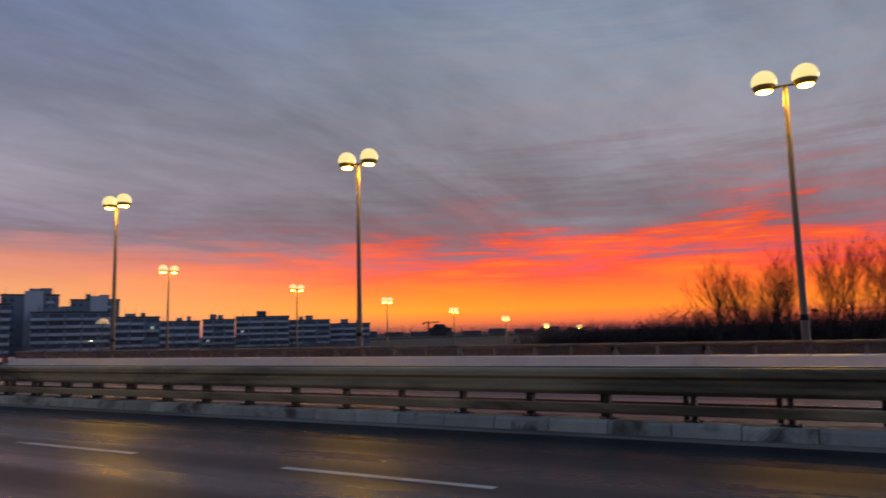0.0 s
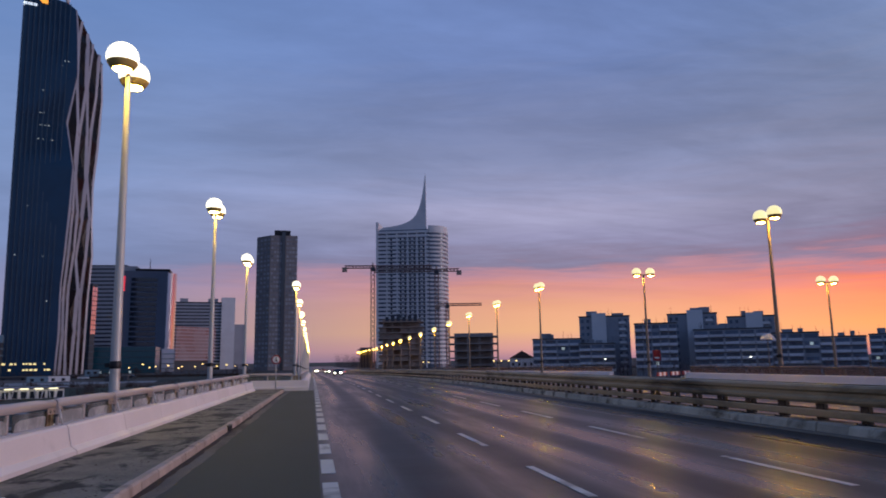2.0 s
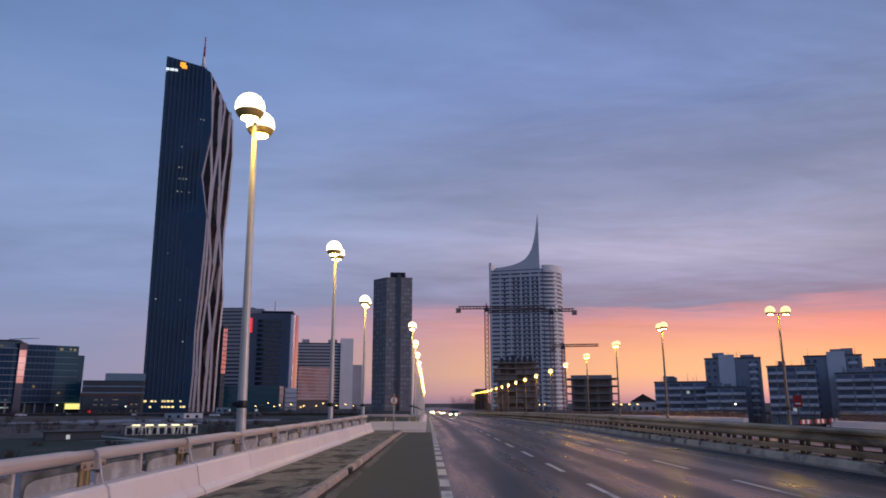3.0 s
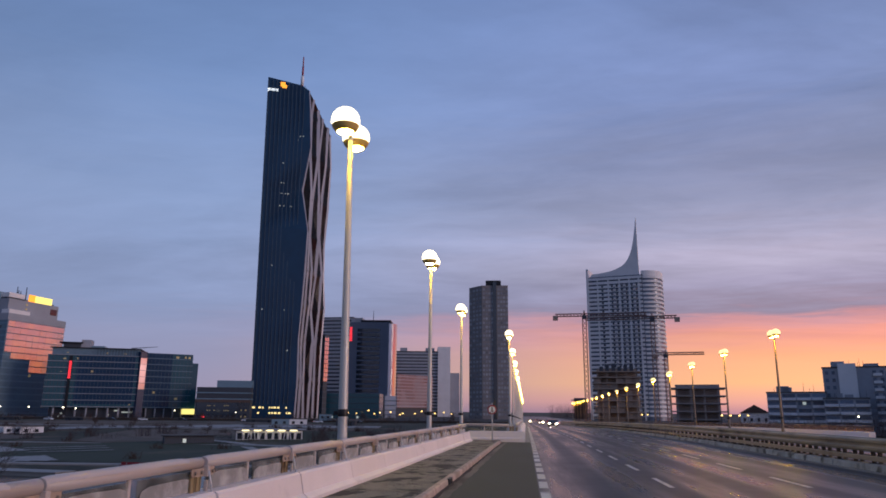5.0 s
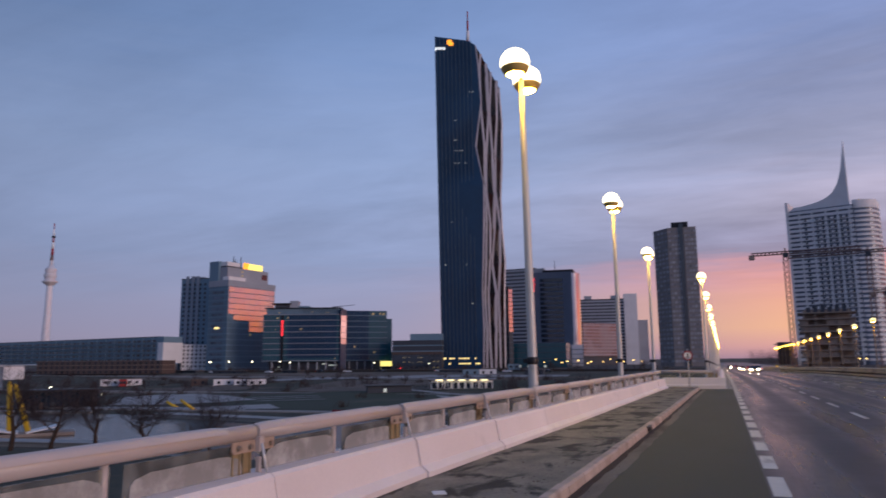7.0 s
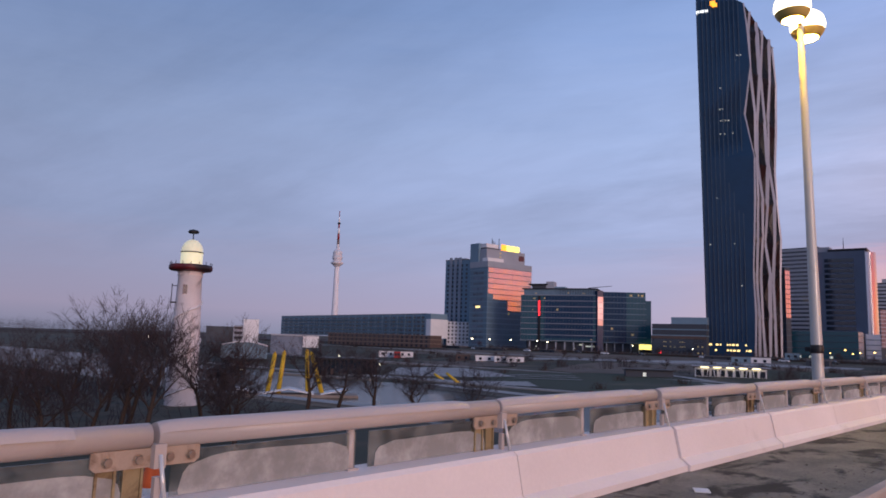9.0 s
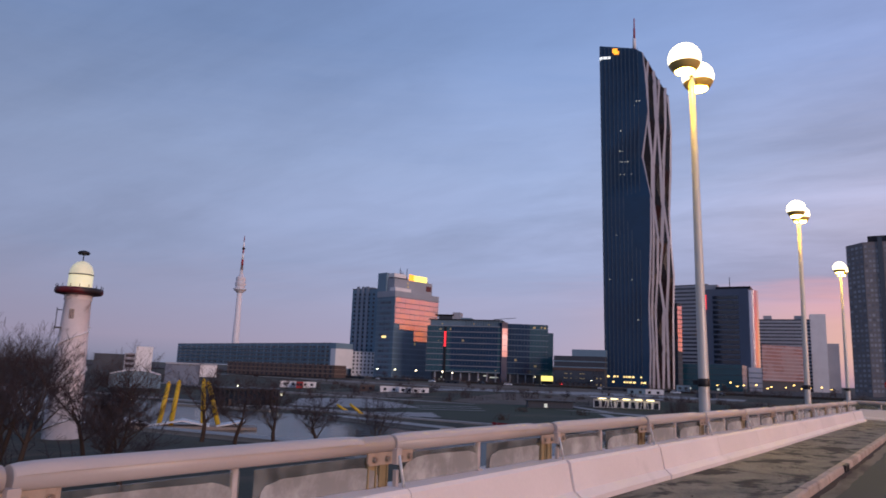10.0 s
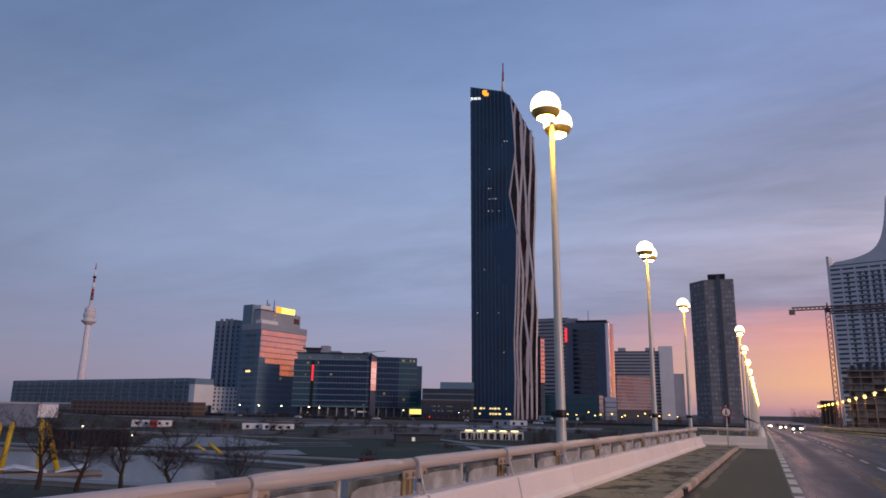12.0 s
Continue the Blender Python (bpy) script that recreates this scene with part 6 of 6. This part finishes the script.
# ---- river front ----
pylons = thing("pontoon", "floating pontoon with four yellow leaning pylons and white roof slats", "pontoon", pose(-120.3, 89.2, WATER, 0, 0, 52))
for (x0, t0), z1 in zip(((-8.5, 1.1), (-5.0, 0.8), (4.6, -0.6), (9.4, -2.6)), (8.4, 8.7, 9.2, 8.7)):
    bm = bm_new()
    tube(bm, (x0 * 0.62, 0, 0.3), (x0 * 0.62 + t0, 0, z1), 0.5, 0.42, 10)
    tube(bm, (x0 * 0.62 + t0, 0, z1), (x0 * 0.62 + t0 * 1.06, 0, z1 + 0.5), 0.42, 0.1, 10)
    part("pylon", bm, yellow_paint, pylons, "yellow painted pylon")
bm = bm_new()
box(bm, -13, 13, -3, 3, 0.02, 0.55)
part("float", bm, raw_concrete, pylons)
for x0, s in ((-9.0, 1), (-3.5, -1), (1.5, 1), (8.0, -1)):
    bm = bm_new()
    prism(bm, [(x0 - 2.6, 1.0 + 0.5 * s), (x0 + 2.6, 1.0 - 0.5 * s), (x0 + 2.6, 1.25 - 0.5 * s), (x0 - 2.6, 1.25 + 0.5 * s)], "y", -2.5, 2.5)
    part("roof_slat", bm, white_render, pylons)


def deck(name, label, category, x, y, z, l, w_, turn, h=0.6, mat=path_mat):
    t = thing(name, label, category, pose(x, y, z, 0, 0, turn))
    bm = bm_new()
    box(bm, -l / 2, l / 2, -w_ / 2, w_ / 2, h - 0.15, h)
    part("deck", bm, mat, t)
    bm = bm_new()
    box(bm, -l / 2 + 0.2, l / 2 - 0.2, -w_ / 2 + 0.2, w_ / 2 - 0.2, -0.2, h - 0.15)
    part("hull", bm, deck_side, t)
    return t


deck("jetty", "long pale floating jetty with a grey hull", "jetty", -107, 134, WATER, 40, 5, -9, 0.9)
deck("jetty", "pale quay edge along the island shore", "jetty", -96, 83.5, WATER, 46, 4, 8, 0.8)
deck("jetty", "pale floating walkway on the river", "jetty", -172, 138, WATER, 36, 3, 12)


def path(x0, y0, x1, y1, w_, z0, z1, name="path", mat=path_mat, label="pale gravel path on the riverbank"):
    d = Vector((x1 - x0, y1 - y0, 0)).normalized()
    s = Vector((-d.y, d.x, 0)) * w_ / 2
    bm = bm_new()
    N = 24
    up, dn = [], []
    for k in range(N + 1):
        u = k / N
        p = Vector((x0 + (x1 - x0) * u, y0 + (y1 - y0) * u + 3 * math.sin(u * 5 + x0), z0 + (z1 - z0) * u + 0.45))
        up.append(((bm.verts.new(p - s)), bm.verts.new(p + s)))
        dn.append(((bm.verts.new(p - s - Vector((0, 0, 1.6)))), bm.verts.new(p + s - Vector((0, 0, 1.6)))))
    for k in range(N):
        bm.faces.new((up[k][0], up[k + 1][0], up[k + 1][1], up[k][1]))
        bm.faces.new((dn[k][0], up[k][0], up[k + 1][0], dn[k + 1][0]))
        bm.faces.new((up[k][1], dn[k][1], dn[k + 1][1], up[k + 1][1]))
    return setting(name, bm, mat, label, "path")


path(-330, 150, -30, 150, 3, -10.3, -10.1)
path(-330, 214, -20, 204, 3, -8.2, -8.4)
path(-390, 302, -90, 270, 6, -4.0, -5.0)
path(-100, 226, -60, 178, 3, -8.0, -9.3)


def inside(x, y, pts):
    odd = False
    for (x0, y0), (x1, y1) in zip(pts, pts[1:] + pts[:1]):
        if (y0 > y) != (y1 > y) and x < x0 + (y - y0) * (x1 - x0) / (y1 - y0):
            odd = not odd
    return odd


def field(name, pts, mat, label, category, lift=0.1, step=1.25):
    """A thin sheet of another cover on the land, inside an outline."""
    x0, x1 = min(p[0] for p in pts), max(p[0] for p in pts)
    y0, y1 = min(p[1] for p in pts), max(p[1] for p in pts)
    bm, grid = bm_new(), {}

    def at(i, k):
        if (i, k) not in grid:
            x, y = x0 + i * step, y0 + k * step
            grid[i, k] = bm.verts.new((x, y, land_z(x, y) + lift))
        return grid[i, k]
    for i in range(int((x1 - x0) / step) + 1):
        for k in range(int((y1 - y0) / step) + 1):
            if inside(x0 + (i + 0.5) * step, y0 + (k + 0.5) * step, pts):
                bm.faces.new((at(i, k), at(i + 1, k), at(i + 1, k + 1), at(i, k + 1)))
    return setting(name, bm, mat, label, category)


field("lawn", [(-147, 187), (-126, 206), (-106, 223), (-88, 210), (-60, 214), (-58, 180), (-78, 160), (-101, 155), (-127, 162)], lawn_mat, "dark green winter lawn sloping to the river", "lawn")
field("lawn", [(-104, 262), (-60, 262), (-36, 236), (-40, 222), (-80, 226), (-92, 231)], lawn_mat, "winter lawn above the river path", "lawn")
field("bank", [(-142, 215), (-150, 240), (-146, 259), (-105, 261), (-91, 231), (-106, 223), (-126, 207)], bare_soil, "tan bare soil bank above the lawn", "bank")
field("bank", [(-196, 205), (-214, 226), (-205, 240), (-185, 243), (-160, 228), (-176, 212)], bare_soil, "tan bare soil bank above the plaza", "bank")
field("bank", [(-300, 300), (-200, 312), (-120, 316), (-60, 300), (-60, 268), (-110, 272), (-180, 268), (-260, 262)], bare_soil, "trodden grey-brown ground below the city", "bank", 0.1, 2.5)
field("plaza", [(-166, 158), (-176, 170), (-187, 184), (-181, 198), (-171, 201), (-150, 192), (-132, 181), (-138, 170), (-150, 163)], path_mat, "pale paved plaza on the riverbank", "plaza", 0.16)
field("quay", [(-200, 151), (-134, 156), (-118, 168), (-107, 157), (-128, 149), (-200, 147)], path_mat, "pale quay paving along the water", "quay", 0.2)
field("walkway", [(-176, 251), (-116, 283), (-60, 292), (-60, 300), (-121, 296), (-184, 262)], path_mat, "pale grey walkway below the city blocks", "path", 0.22)
field("walkway", [(-105, 223), (-80, 206), (-60, 200), (-60, 204), (-80, 210), (-103, 226)], path_mat, "pale path bending down the lawn", "path", 0.22, 0.8)
for k, (x0, y0) in enumerate(((-137, 185), (-133, 180), (-128, 174))):
    field("terrace_step", [(x0, y0), (x0 + 18, y0 + 9.6), (x0 + 18, y0 + 11.2), (x0, y0 + 1.6)], path_mat, "pale stone terrace step in the lawn", "step", 0.3, 0.6)
m, wd = site(-52.0, 229, -47.1, 229)
boathouse = thing("boathouse", "long dark glazed boathouse at the water's edge", "boathouse", m @ pose(0, 0, -10.6))
h = wd / 2
block("wall", boathouse, glass_dark, -h, h, 0, 10, 0, 5.2)
block("roof", boathouse, dark_metal, -h - 0.6, h + 0.6, -1.0, 10.6, 5.2, 5.7)
uprights(boathouse, dark_metal, steps(-h, h, 14), 0, 0, 5.2, 0.25, 0.9, "post")
for k in range(13):
    block("panel", boathouse, dark_clad if k % 3 else brown_clad, -h + wd * k / 13 + 0.3, -h + wd * (k + 1) / 13 - 0.3, -0.08, 0.03, 0.2, 1.2 + (k % 2) * 1.1)
beams = thing("beached_pylon", "two yellow steel beams leaning on the shore", "pylon", pose(0, 0, 0))
for p, q in (((-140.0, 158.0, -10.4), (-142.8, 155.6, -8.2)), ((-127.3, 150.4, -10.6), (-130.6, 147.4, -7.2))):
    bm = bm_new()
    tube(bm, p, q, 0.42, 0.34, 8)
    part("beam", bm, yellow_paint, beams)
for k in range(7):
    bench = thing("bench", "red slatted bench on the river shore", "bench", pose(-86.5 + 1.75 * k, 149.0 - 0.5 * k, -10.2, 0, 0, -20 + 9 * (k % 3)), group="red benches on the shore")
    block("seat", bench, red_paint, -0.75, 0.75, -0.25, 0.25, 0.42, 0.5), block("backrest", bench, red_paint, -0.75, 0.75, 0.25, 0.32, 0.5, 1.1)
    for x in (-0.6, 0.6):
        block("leg", bench, dark_metal, x - 0.04, x + 0.04, -0.2, 0.25, -0.2, 0.42)
for k, (x, y, w_) in enumerate(((-250, 316, 18), (-214, 322, 10), (-120, 318, 14), (-76, 300, 8), (-290, 330, 16))):
    t = thing("shed", "low dark shed on the slope above the river", "shed", pose(x, y, -4.2, 0, 0, rng.uniform(-12, 12)), group="sheds on the slope")
    block("wall", t, dark_clad, -w_ / 2, w_ / 2, 0, 6, 0, 2.4), block("roof", t, roof_mat, -w_ / 2 - 0.4, w_ / 2 + 0.4, -0.5, 6.4, 2.4, 2.7)
    for q in range(2):
        block("door", t, pane_dark, -w_ / 4 + q * w_ / 2 - 0.6, -w_ / 4 + q * w_ / 2 + 0.6, -0.06, 0.02, 0, 2.0)
m, wd = site(-22.45, 247, -17.5, 247)
m = m @ pose(0, 0, 1.5)
cafe = thing("pavilion", "low white riverside pavilion with lit roof strips", "pavilion", m)
h = wd / 2
block("wall", cafe, white_render, -h, h, 0, 4, -10.5, -6.0)
block("roof", cafe, grey_render, -h - 1, h + 1, -1.5, 4.6, -5.6, -5.3)
for k in range(5):
    x = -h + 3.0 + (wd - 6) * k / 4
    block("light_strip", cafe, lit_strip, x - 1.3, x + 1.3, -1.3, -1.0, -5.95, -5.65)
    for s in (-1.2, 1.2):
        bm = bm_new()
        tube(bm, (x + s * 0.4, -1.2, -10.2), (x + s, -1.2, -5.6), 0.14, 0.14, 6)
        part("strut", bm, white_render, cafe)
window_grid(cafe, pane_dark, steps(-h, h, 9), [-8.6], 0, 1.6, 2.0)
m, wd = site(-27.5, 232, -24.0, 234)
m = m @ pose(0, 0, -0.4)
hut = thing("pavilion", "dark low kiosk on the riverbank", "pavilion", m)
block("wall", hut, dark_clad, -wd / 2, wd / 2, 0, 5, -8, -5.3), block("roof", hut, dark_metal, -wd / 2 - 0.6, wd / 2 + 0.6, -0.8, 5.6, -5.3, -5.0)
block("lit_window", hut, lit_cool, -2, -1, -0.12, 0.02, -7.2, -6.0)
rng = random.Random(77)
W_LAB = "white site container on the riverbank"
for az, d, z, mat, lab in ((-46.4, 346, -7.3, white_render, W_LAB), (-44.9, 342, -7.3, white_render, W_LAB), (-45.6, 338, -7.3, red_paint, "red site container on the riverbank"),
                           (-40.3, 316, -7.3, brown_clad, "rusty brown site container on the riverbank"), (-38.5, 309, -7.3, white_render, W_LAB), (-37.2, 304, -7.3, white_render, W_LAB), (-36.1, 300, -7.3, white_render, W_LAB),
                           (-19.2, 318, -4.4, slab_clad, "blue site container above the riverbank"), (-17.9, 318, -4.4, white_render, W_LAB), (-15.8, 360, -2.3, slab_clad, "blue site container on the city edge")):
    m, _ = site(az - 0.1, d, az + 0.1, d)
    c = thing("site_container", lab, "container", m @ pose(0, 0, z), group="site containers")
    l = 1.6 if mat is red_paint else rng.uniform(2.8, 4.6)
    block("body", c, mat, -l, l, 0, 3, 0, 3.0)
    block("roof", c, roof_mat, -l - 0.1, l + 0.1, -0.1, 3.1, 3.0, 3.15)
    for x in (-l * 0.5, l * 0.4):
        block("window", c, pane_dark, x - 0.6, x + 0.6, -0.06, 0.02, 1.1, 2.2)

# bare trees and parked cars along the far bank
rng = random.Random(91)
for k in range(34):
    x = -330 + 9.2 * k + rng.uniform(-5, 5)
    y = rng.choice((212, 228, 250, 276, 318, 344)) + rng.uniform(-6, 6)
    z = np.interp(y, [a for a, _ in SECTION], [c for _, c in SECTION])
    plant(rng.randrange(2), x, y, float(z) - 0.2, rng.uniform(0.55, 0.95), rng.uniform(0, 360), "small bare tree on the far bank")
thicket("shrubs", "dark evergreen scrub and hedges along the far bank", [(rng.uniform(-330, -30), rng.choice((222, 244, 268, 300, 330)) + rng.uniform(-8, 8), -8.2 + 0.04 * k, 2.5) for k in range(46)], 47, 40, 1.6, 4.2)
for k in range(9):
    m, _ = site(53.5 + 2.1 * k, 980, 55.1 + 2.1 * k, 980)
    far = thing("apartment_block", "distant grey block on the skyline", "apartment block", m, group="distant skyline blocks")
    tz = rng.uniform(2, 7)
    block("wall", far, grey_render, -13, 13, 0, 12, CITY, tz), block("roof", far, roof_mat, -13.3, 13.3, -0.3, 12.3, tz, tz + 0.6)
    for f in range(3):
        block("window_band", far, pane_dark, -12, 12, -0.2, 0.1, tz - 2.4 - 2.8 * f, tz - 1.0 - 2.8 * f)

# small lamps of the city
bm = bm_new()
tube(bm, (0, 0, 0), (0, 0, 5.0), 0.08, 0.05, 6)
post_m = mesh_of(bm, dark_metal, "post")
bm = bm_new()
lathe(bm, [(0.0, 4.9), (0.32, 5.05), (0.34, 5.3), (0.0, 5.45)], 8)
head_w = mesh_of(bm, lit_point, "head")
bm = bm_new()
lathe(bm, [(0.0, 4.9), (0.4, 5.05), (0.42, 5.3), (0.0, 5.5)], 8)
head_o = mesh_of(bm, lit_orange, "head")


def path_lamp(az, d, z, orange=False, size=1.0):
    m, _ = site(az - 0.1, d, az + 0.1, d)
    t = thing("path_lamp", "small lit orange street lamp in the city" if orange else "small lit white path lamp", "street lamp", Matrix.Translation((0, 0, z)) @ m, group="small city lamps")
    t.scale = (size, size, size)
    piece("post", post_m, t, Matrix())
    piece("head", head_o if orange else head_w, t, Matrix())


for az, d, z, s in ((-46.9, 232, -9.8, 0.6), (-39.6, 368, -2.2, 1.0), (-38.2, 368, -2.2, 1.0), (-36.5, 368, -2.2, 1.0), (-34.4, 360, -2.4, 1.0), (-33.6, 368, -2.2, 0.9), (-27.0, 368, -2.2, 0.8), (-57.5, 150, -9.0, 0.7), (-61.8, 300, -5.0, 0.9), (-64.5, 300, -5.0, 0.9), (-66.4, 320, -5.0, 0.9), (-50.2, 250, -8.4, 0.7), (-22.6, 366, -2.3, 0.7)):
    path_lamp(az, d, z, False, s)
for k in range(16):
    path_lamp(-14.5 + 0.62 * k + rng.uniform(-0.2, 0.2), 400 + rng.uniform(-25, 60), -3.2 + rng.uniform(-1, 0.6), True, rng.uniform(0.8, 1.15))
for az, d in ((14.6, 300), (15.2, 310), (15.8, 300), (16.4, 318), (8.9, 385), (9.3, 390), (23.4, 290), (34.0, 284)):
    path_lamp(az, d, -2.8, az < 17, 0.9)
# lit stair at the foot of the far shell
m, wd = site(6.2, 520, 6.9, 520)
lit_stair = thing("stair_tower", "small lit glass stair tower beside the road", "building", m)
block("shaft", lit_stair, lit_cool, -1.6, 1.6, 0, 4, CITY, 11.0)
block("foot", lit_stair, lit_warm, -3.2, 3.2, -1, 5, CITY, 3.0)


# ---- vehicles ----
def car(label, paint, m, lights=True, rear=False):
    ob = thing("car", label, "car", m, group="cars on the bridge")
    bm = bm_new()
    side = [(-2.1, 0.32), (-2.15, 0.7), (-2.0, 0.86), (-1.15, 0.96), (-0.55, 1.42), (0.9, 1.46), (1.65, 1.02), (2.1, 0.92), (2.15, 0.5), (2.05, 0.3)]
    prism(bm, side, "x", -0.86, 0.86)
    bmesh.ops.bevel(bm, geom=list(bm.edges), offset=0.06, segments=2, affect="EDGES")
    body = part("body", bm, paint, ob)
    for s in (-1, 1):
        bm = bm_new()
        prism(bm, [(-1.0, 0.98), (-0.5, 1.36), (0.85, 1.38), (1.4, 1.02)], "x", s * 0.85, s * 0.872)
        part("side_window", bm, pane_dark, body)
    bm = bm_new()
    v = [bm.verts.new(p) for p in ((-0.7, -1.17, 0.99), (0.7, -1.17, 0.99), (0.62, -0.62, 1.4), (-0.62, -0.62, 1.4))]
    bm.faces.new(v)
    part("windscreen", bm, pane_dark, body)
    bm = bm_new()
    v = [bm.verts.new(p) for p in ((0.7, 1.69, 1.04), (-0.7, 1.69, 1.04), (-0.62, 0.98, 1.45), (0.62, 0.98, 1.45))]
    bm.faces.new(v)
    part("rear_window", bm, pane_dark, body)
    for x in (-0.62, 0.62):
        bm = bm_new()
        tube(bm, (x, -2.13, 0.68), (x, -2.2, 0.68), 0.075, 0.075, 12)
        part("headlight", bm, head_beam if lights else white_plastic, body)
        bm = bm_new()
        box(bm, x - 0.12, x + 0.12, 2.13, 2.19, 0.7, 0.82)
        part("tail_light", bm, tail_red, body)
    for x in (-0.8, 0.8):
        for y in (-1.3, 1.3):
            bm = bm_new()
            tube(bm, (x - 0.1, y, 0.33), (x + 0.1, y, 0.33), 0.33, 0.33, 18)
            wheel = part("wheel", bm, rubber, ob)
            bm = bm_new()
            tube(bm, (x + math.copysign(0.1, x), y, 0.33), (x + math.copysign(0.115, x), y, 0.33), 0.2, 0.18, 14)
            part("rim", bm, bolt_steel, wheel)
    return ob


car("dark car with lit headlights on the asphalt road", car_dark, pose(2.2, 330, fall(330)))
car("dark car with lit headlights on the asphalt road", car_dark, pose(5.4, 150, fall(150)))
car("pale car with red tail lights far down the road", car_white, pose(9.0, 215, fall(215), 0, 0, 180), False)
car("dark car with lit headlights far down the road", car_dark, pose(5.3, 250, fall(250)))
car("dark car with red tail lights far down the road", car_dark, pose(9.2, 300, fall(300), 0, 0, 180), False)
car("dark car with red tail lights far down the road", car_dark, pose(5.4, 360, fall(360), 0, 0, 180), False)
car("white car waiting where the ramp leaves the bridge", car_white, pose(30.9, 51.2, -0.75, 0, 0, 62), False)
rng = random.Random(63)
for k in range(10):
    x, y = -262 + 21 * k + rng.uniform(-6, 6), 322 + rng.uniform(-5, 5)
    paint, lab = ((car_white, "white car parked below the city blocks"), (car_dark, "dark car parked below the city blocks"))[k % 2]
    car(lab, paint, pose(x, y, land_z(x, y) + 0.02, 0, 0, 90 + rng.uniform(-12, 12)), False)
# red and white barrier boards at the ramp
for k in range(3):
    bar = thing("road_barrier", "red and white barrier board at the ramp", "barrier", pose(25.6 + 1.9 * k, 48.4 + 1.6 * k, 0, 0, 0, 40), group="barrier boards at the ramp")
    for x in (-0.8, 0.8):
        bm = bm_new()
        tube(bm, (x, 0, 0), (x, 0, 0.75), 0.04, 0.04, 6)
        part("post", bm, dark_metal, bar)
    for j in range(5):
        bm = bm_new()
        box(bm, -0.95 + 0.38 * j, -0.57 + 0.38 * j, -0.03, 0.03, 0.4, 0.68)
        part("board", bm, red_paint if j % 2 == 0 else white_plastic, bar)
# small fixtures across the road
dome_lamp = thing("dome_lamp", "small pale dome-shaped fixture on a thin post beside the parapet", "lamp", pose(27.15, 37.95, 0))
bm = bm_new()
tube(bm, (0, 0, 0), (0, 0, 2.75), 0.04, 0.03, 8)
part("post", bm, backlit_pole, dome_lamp)
bm = bm_new()
lathe(bm, [(0.42, 2.7), (0.4, 2.78), (0.3, 2.95), (0.12, 3.06), (0.0, 3.08)], 18)
part("dome", bm, white_render, dome_lamp, "pale shallow dome")
bm = bm_new()
tube(bm, (0, 0, 3.06), (0, 0, 3.22), 0.05, 0.02, 8)
part("cap", bm, dark_metal, dome_lamp)
warning = thing("warning_sign", "red rectangular warning panel on a grey post at the ramp", "road sign", pose(29.7, 57.0, -0.1, 0, 0, -28))
bm = bm_new()
tube(bm, (0, 0, 0), (0, 0, 2.6), 0.04, 0.04, 8)
part("post", bm, backlit_pole, warning)
bm = bm_new()
box(bm, -0.32, 0.32, -0.07, -0.04, 1.6, 2.5)
panel = part("panel", bm, red_paint, warning)
bm = bm_new()
box(bm, -0.2, 0.2, -0.08, -0.072, 1.78, 1.92)
part("bar", bm, white_plastic, panel, "white bar")
# hall on the far skyline
m, wd = site(59.15, 980, 61.1, 980)
far_hall = thing("hall", "large dark domed hall far off on the skyline", "hall", m)
h = wd / 2
bm = bm_new()
prism(bm, [(-h, CITY), (-h, 8.5), (-h * 0.62, 9.5), (-h * 0.45, 13.4), (h * 0.4, 13.4), (h * 0.6, 9.5), (h, 8.5), (h, CITY)], "y", 0, 30)
part("wall", bm, dark_clad, far_hall)
bm = bm_new()
box(bm, -h * 0.4, h * 0.35, 4, 20, 13.4, 14.2)
part("roof", bm, roof_mat, far_hall)
# grit and leaf scraps on the footway and along its kerb
r = random.Random(8)
bm = bm_new()
for k in range(1500):
    if k % 3:
        x, y, z = -2.42 - abs(r.gauss(0, 0.45)), r.uniform(2, 44), 0.131
    else:
        x, y, z = -2.08 + abs(r.gauss(0, 0.12)), r.uniform(2, 44), 0.001
    s, a = r.uniform(0.008, 0.035), r.uniform(0, math.tau)
    vs = [bm.verts.new((max(min(x + s * math.cos(a + q * 2.1) * r.uniform(0.6, 1.2), 0.2), -4.0), y + s * math.sin(a + q * 2.1), z + r.uniform(0.0, 0.012))) for q in range(3)]
    bm.faces.new(vs)
tagged(part("grit", bm, bark), "brown grit and leaf scraps on the footway", "litter", kind="stuff")
bm = bm_new()
box(bm, -0.01, 0.01, -0.1, 0.1, 0.0, 0.012)
litter = part("litter", bm, white_plastic)
litter.matrix_basis = pose(-3.5, 9.0, 0.13, 0, 0, 30) @ Matrix.Diagonal((8, 1, 1, 1))
tagged(litter, "scrap of white litter on the footway", "litter")
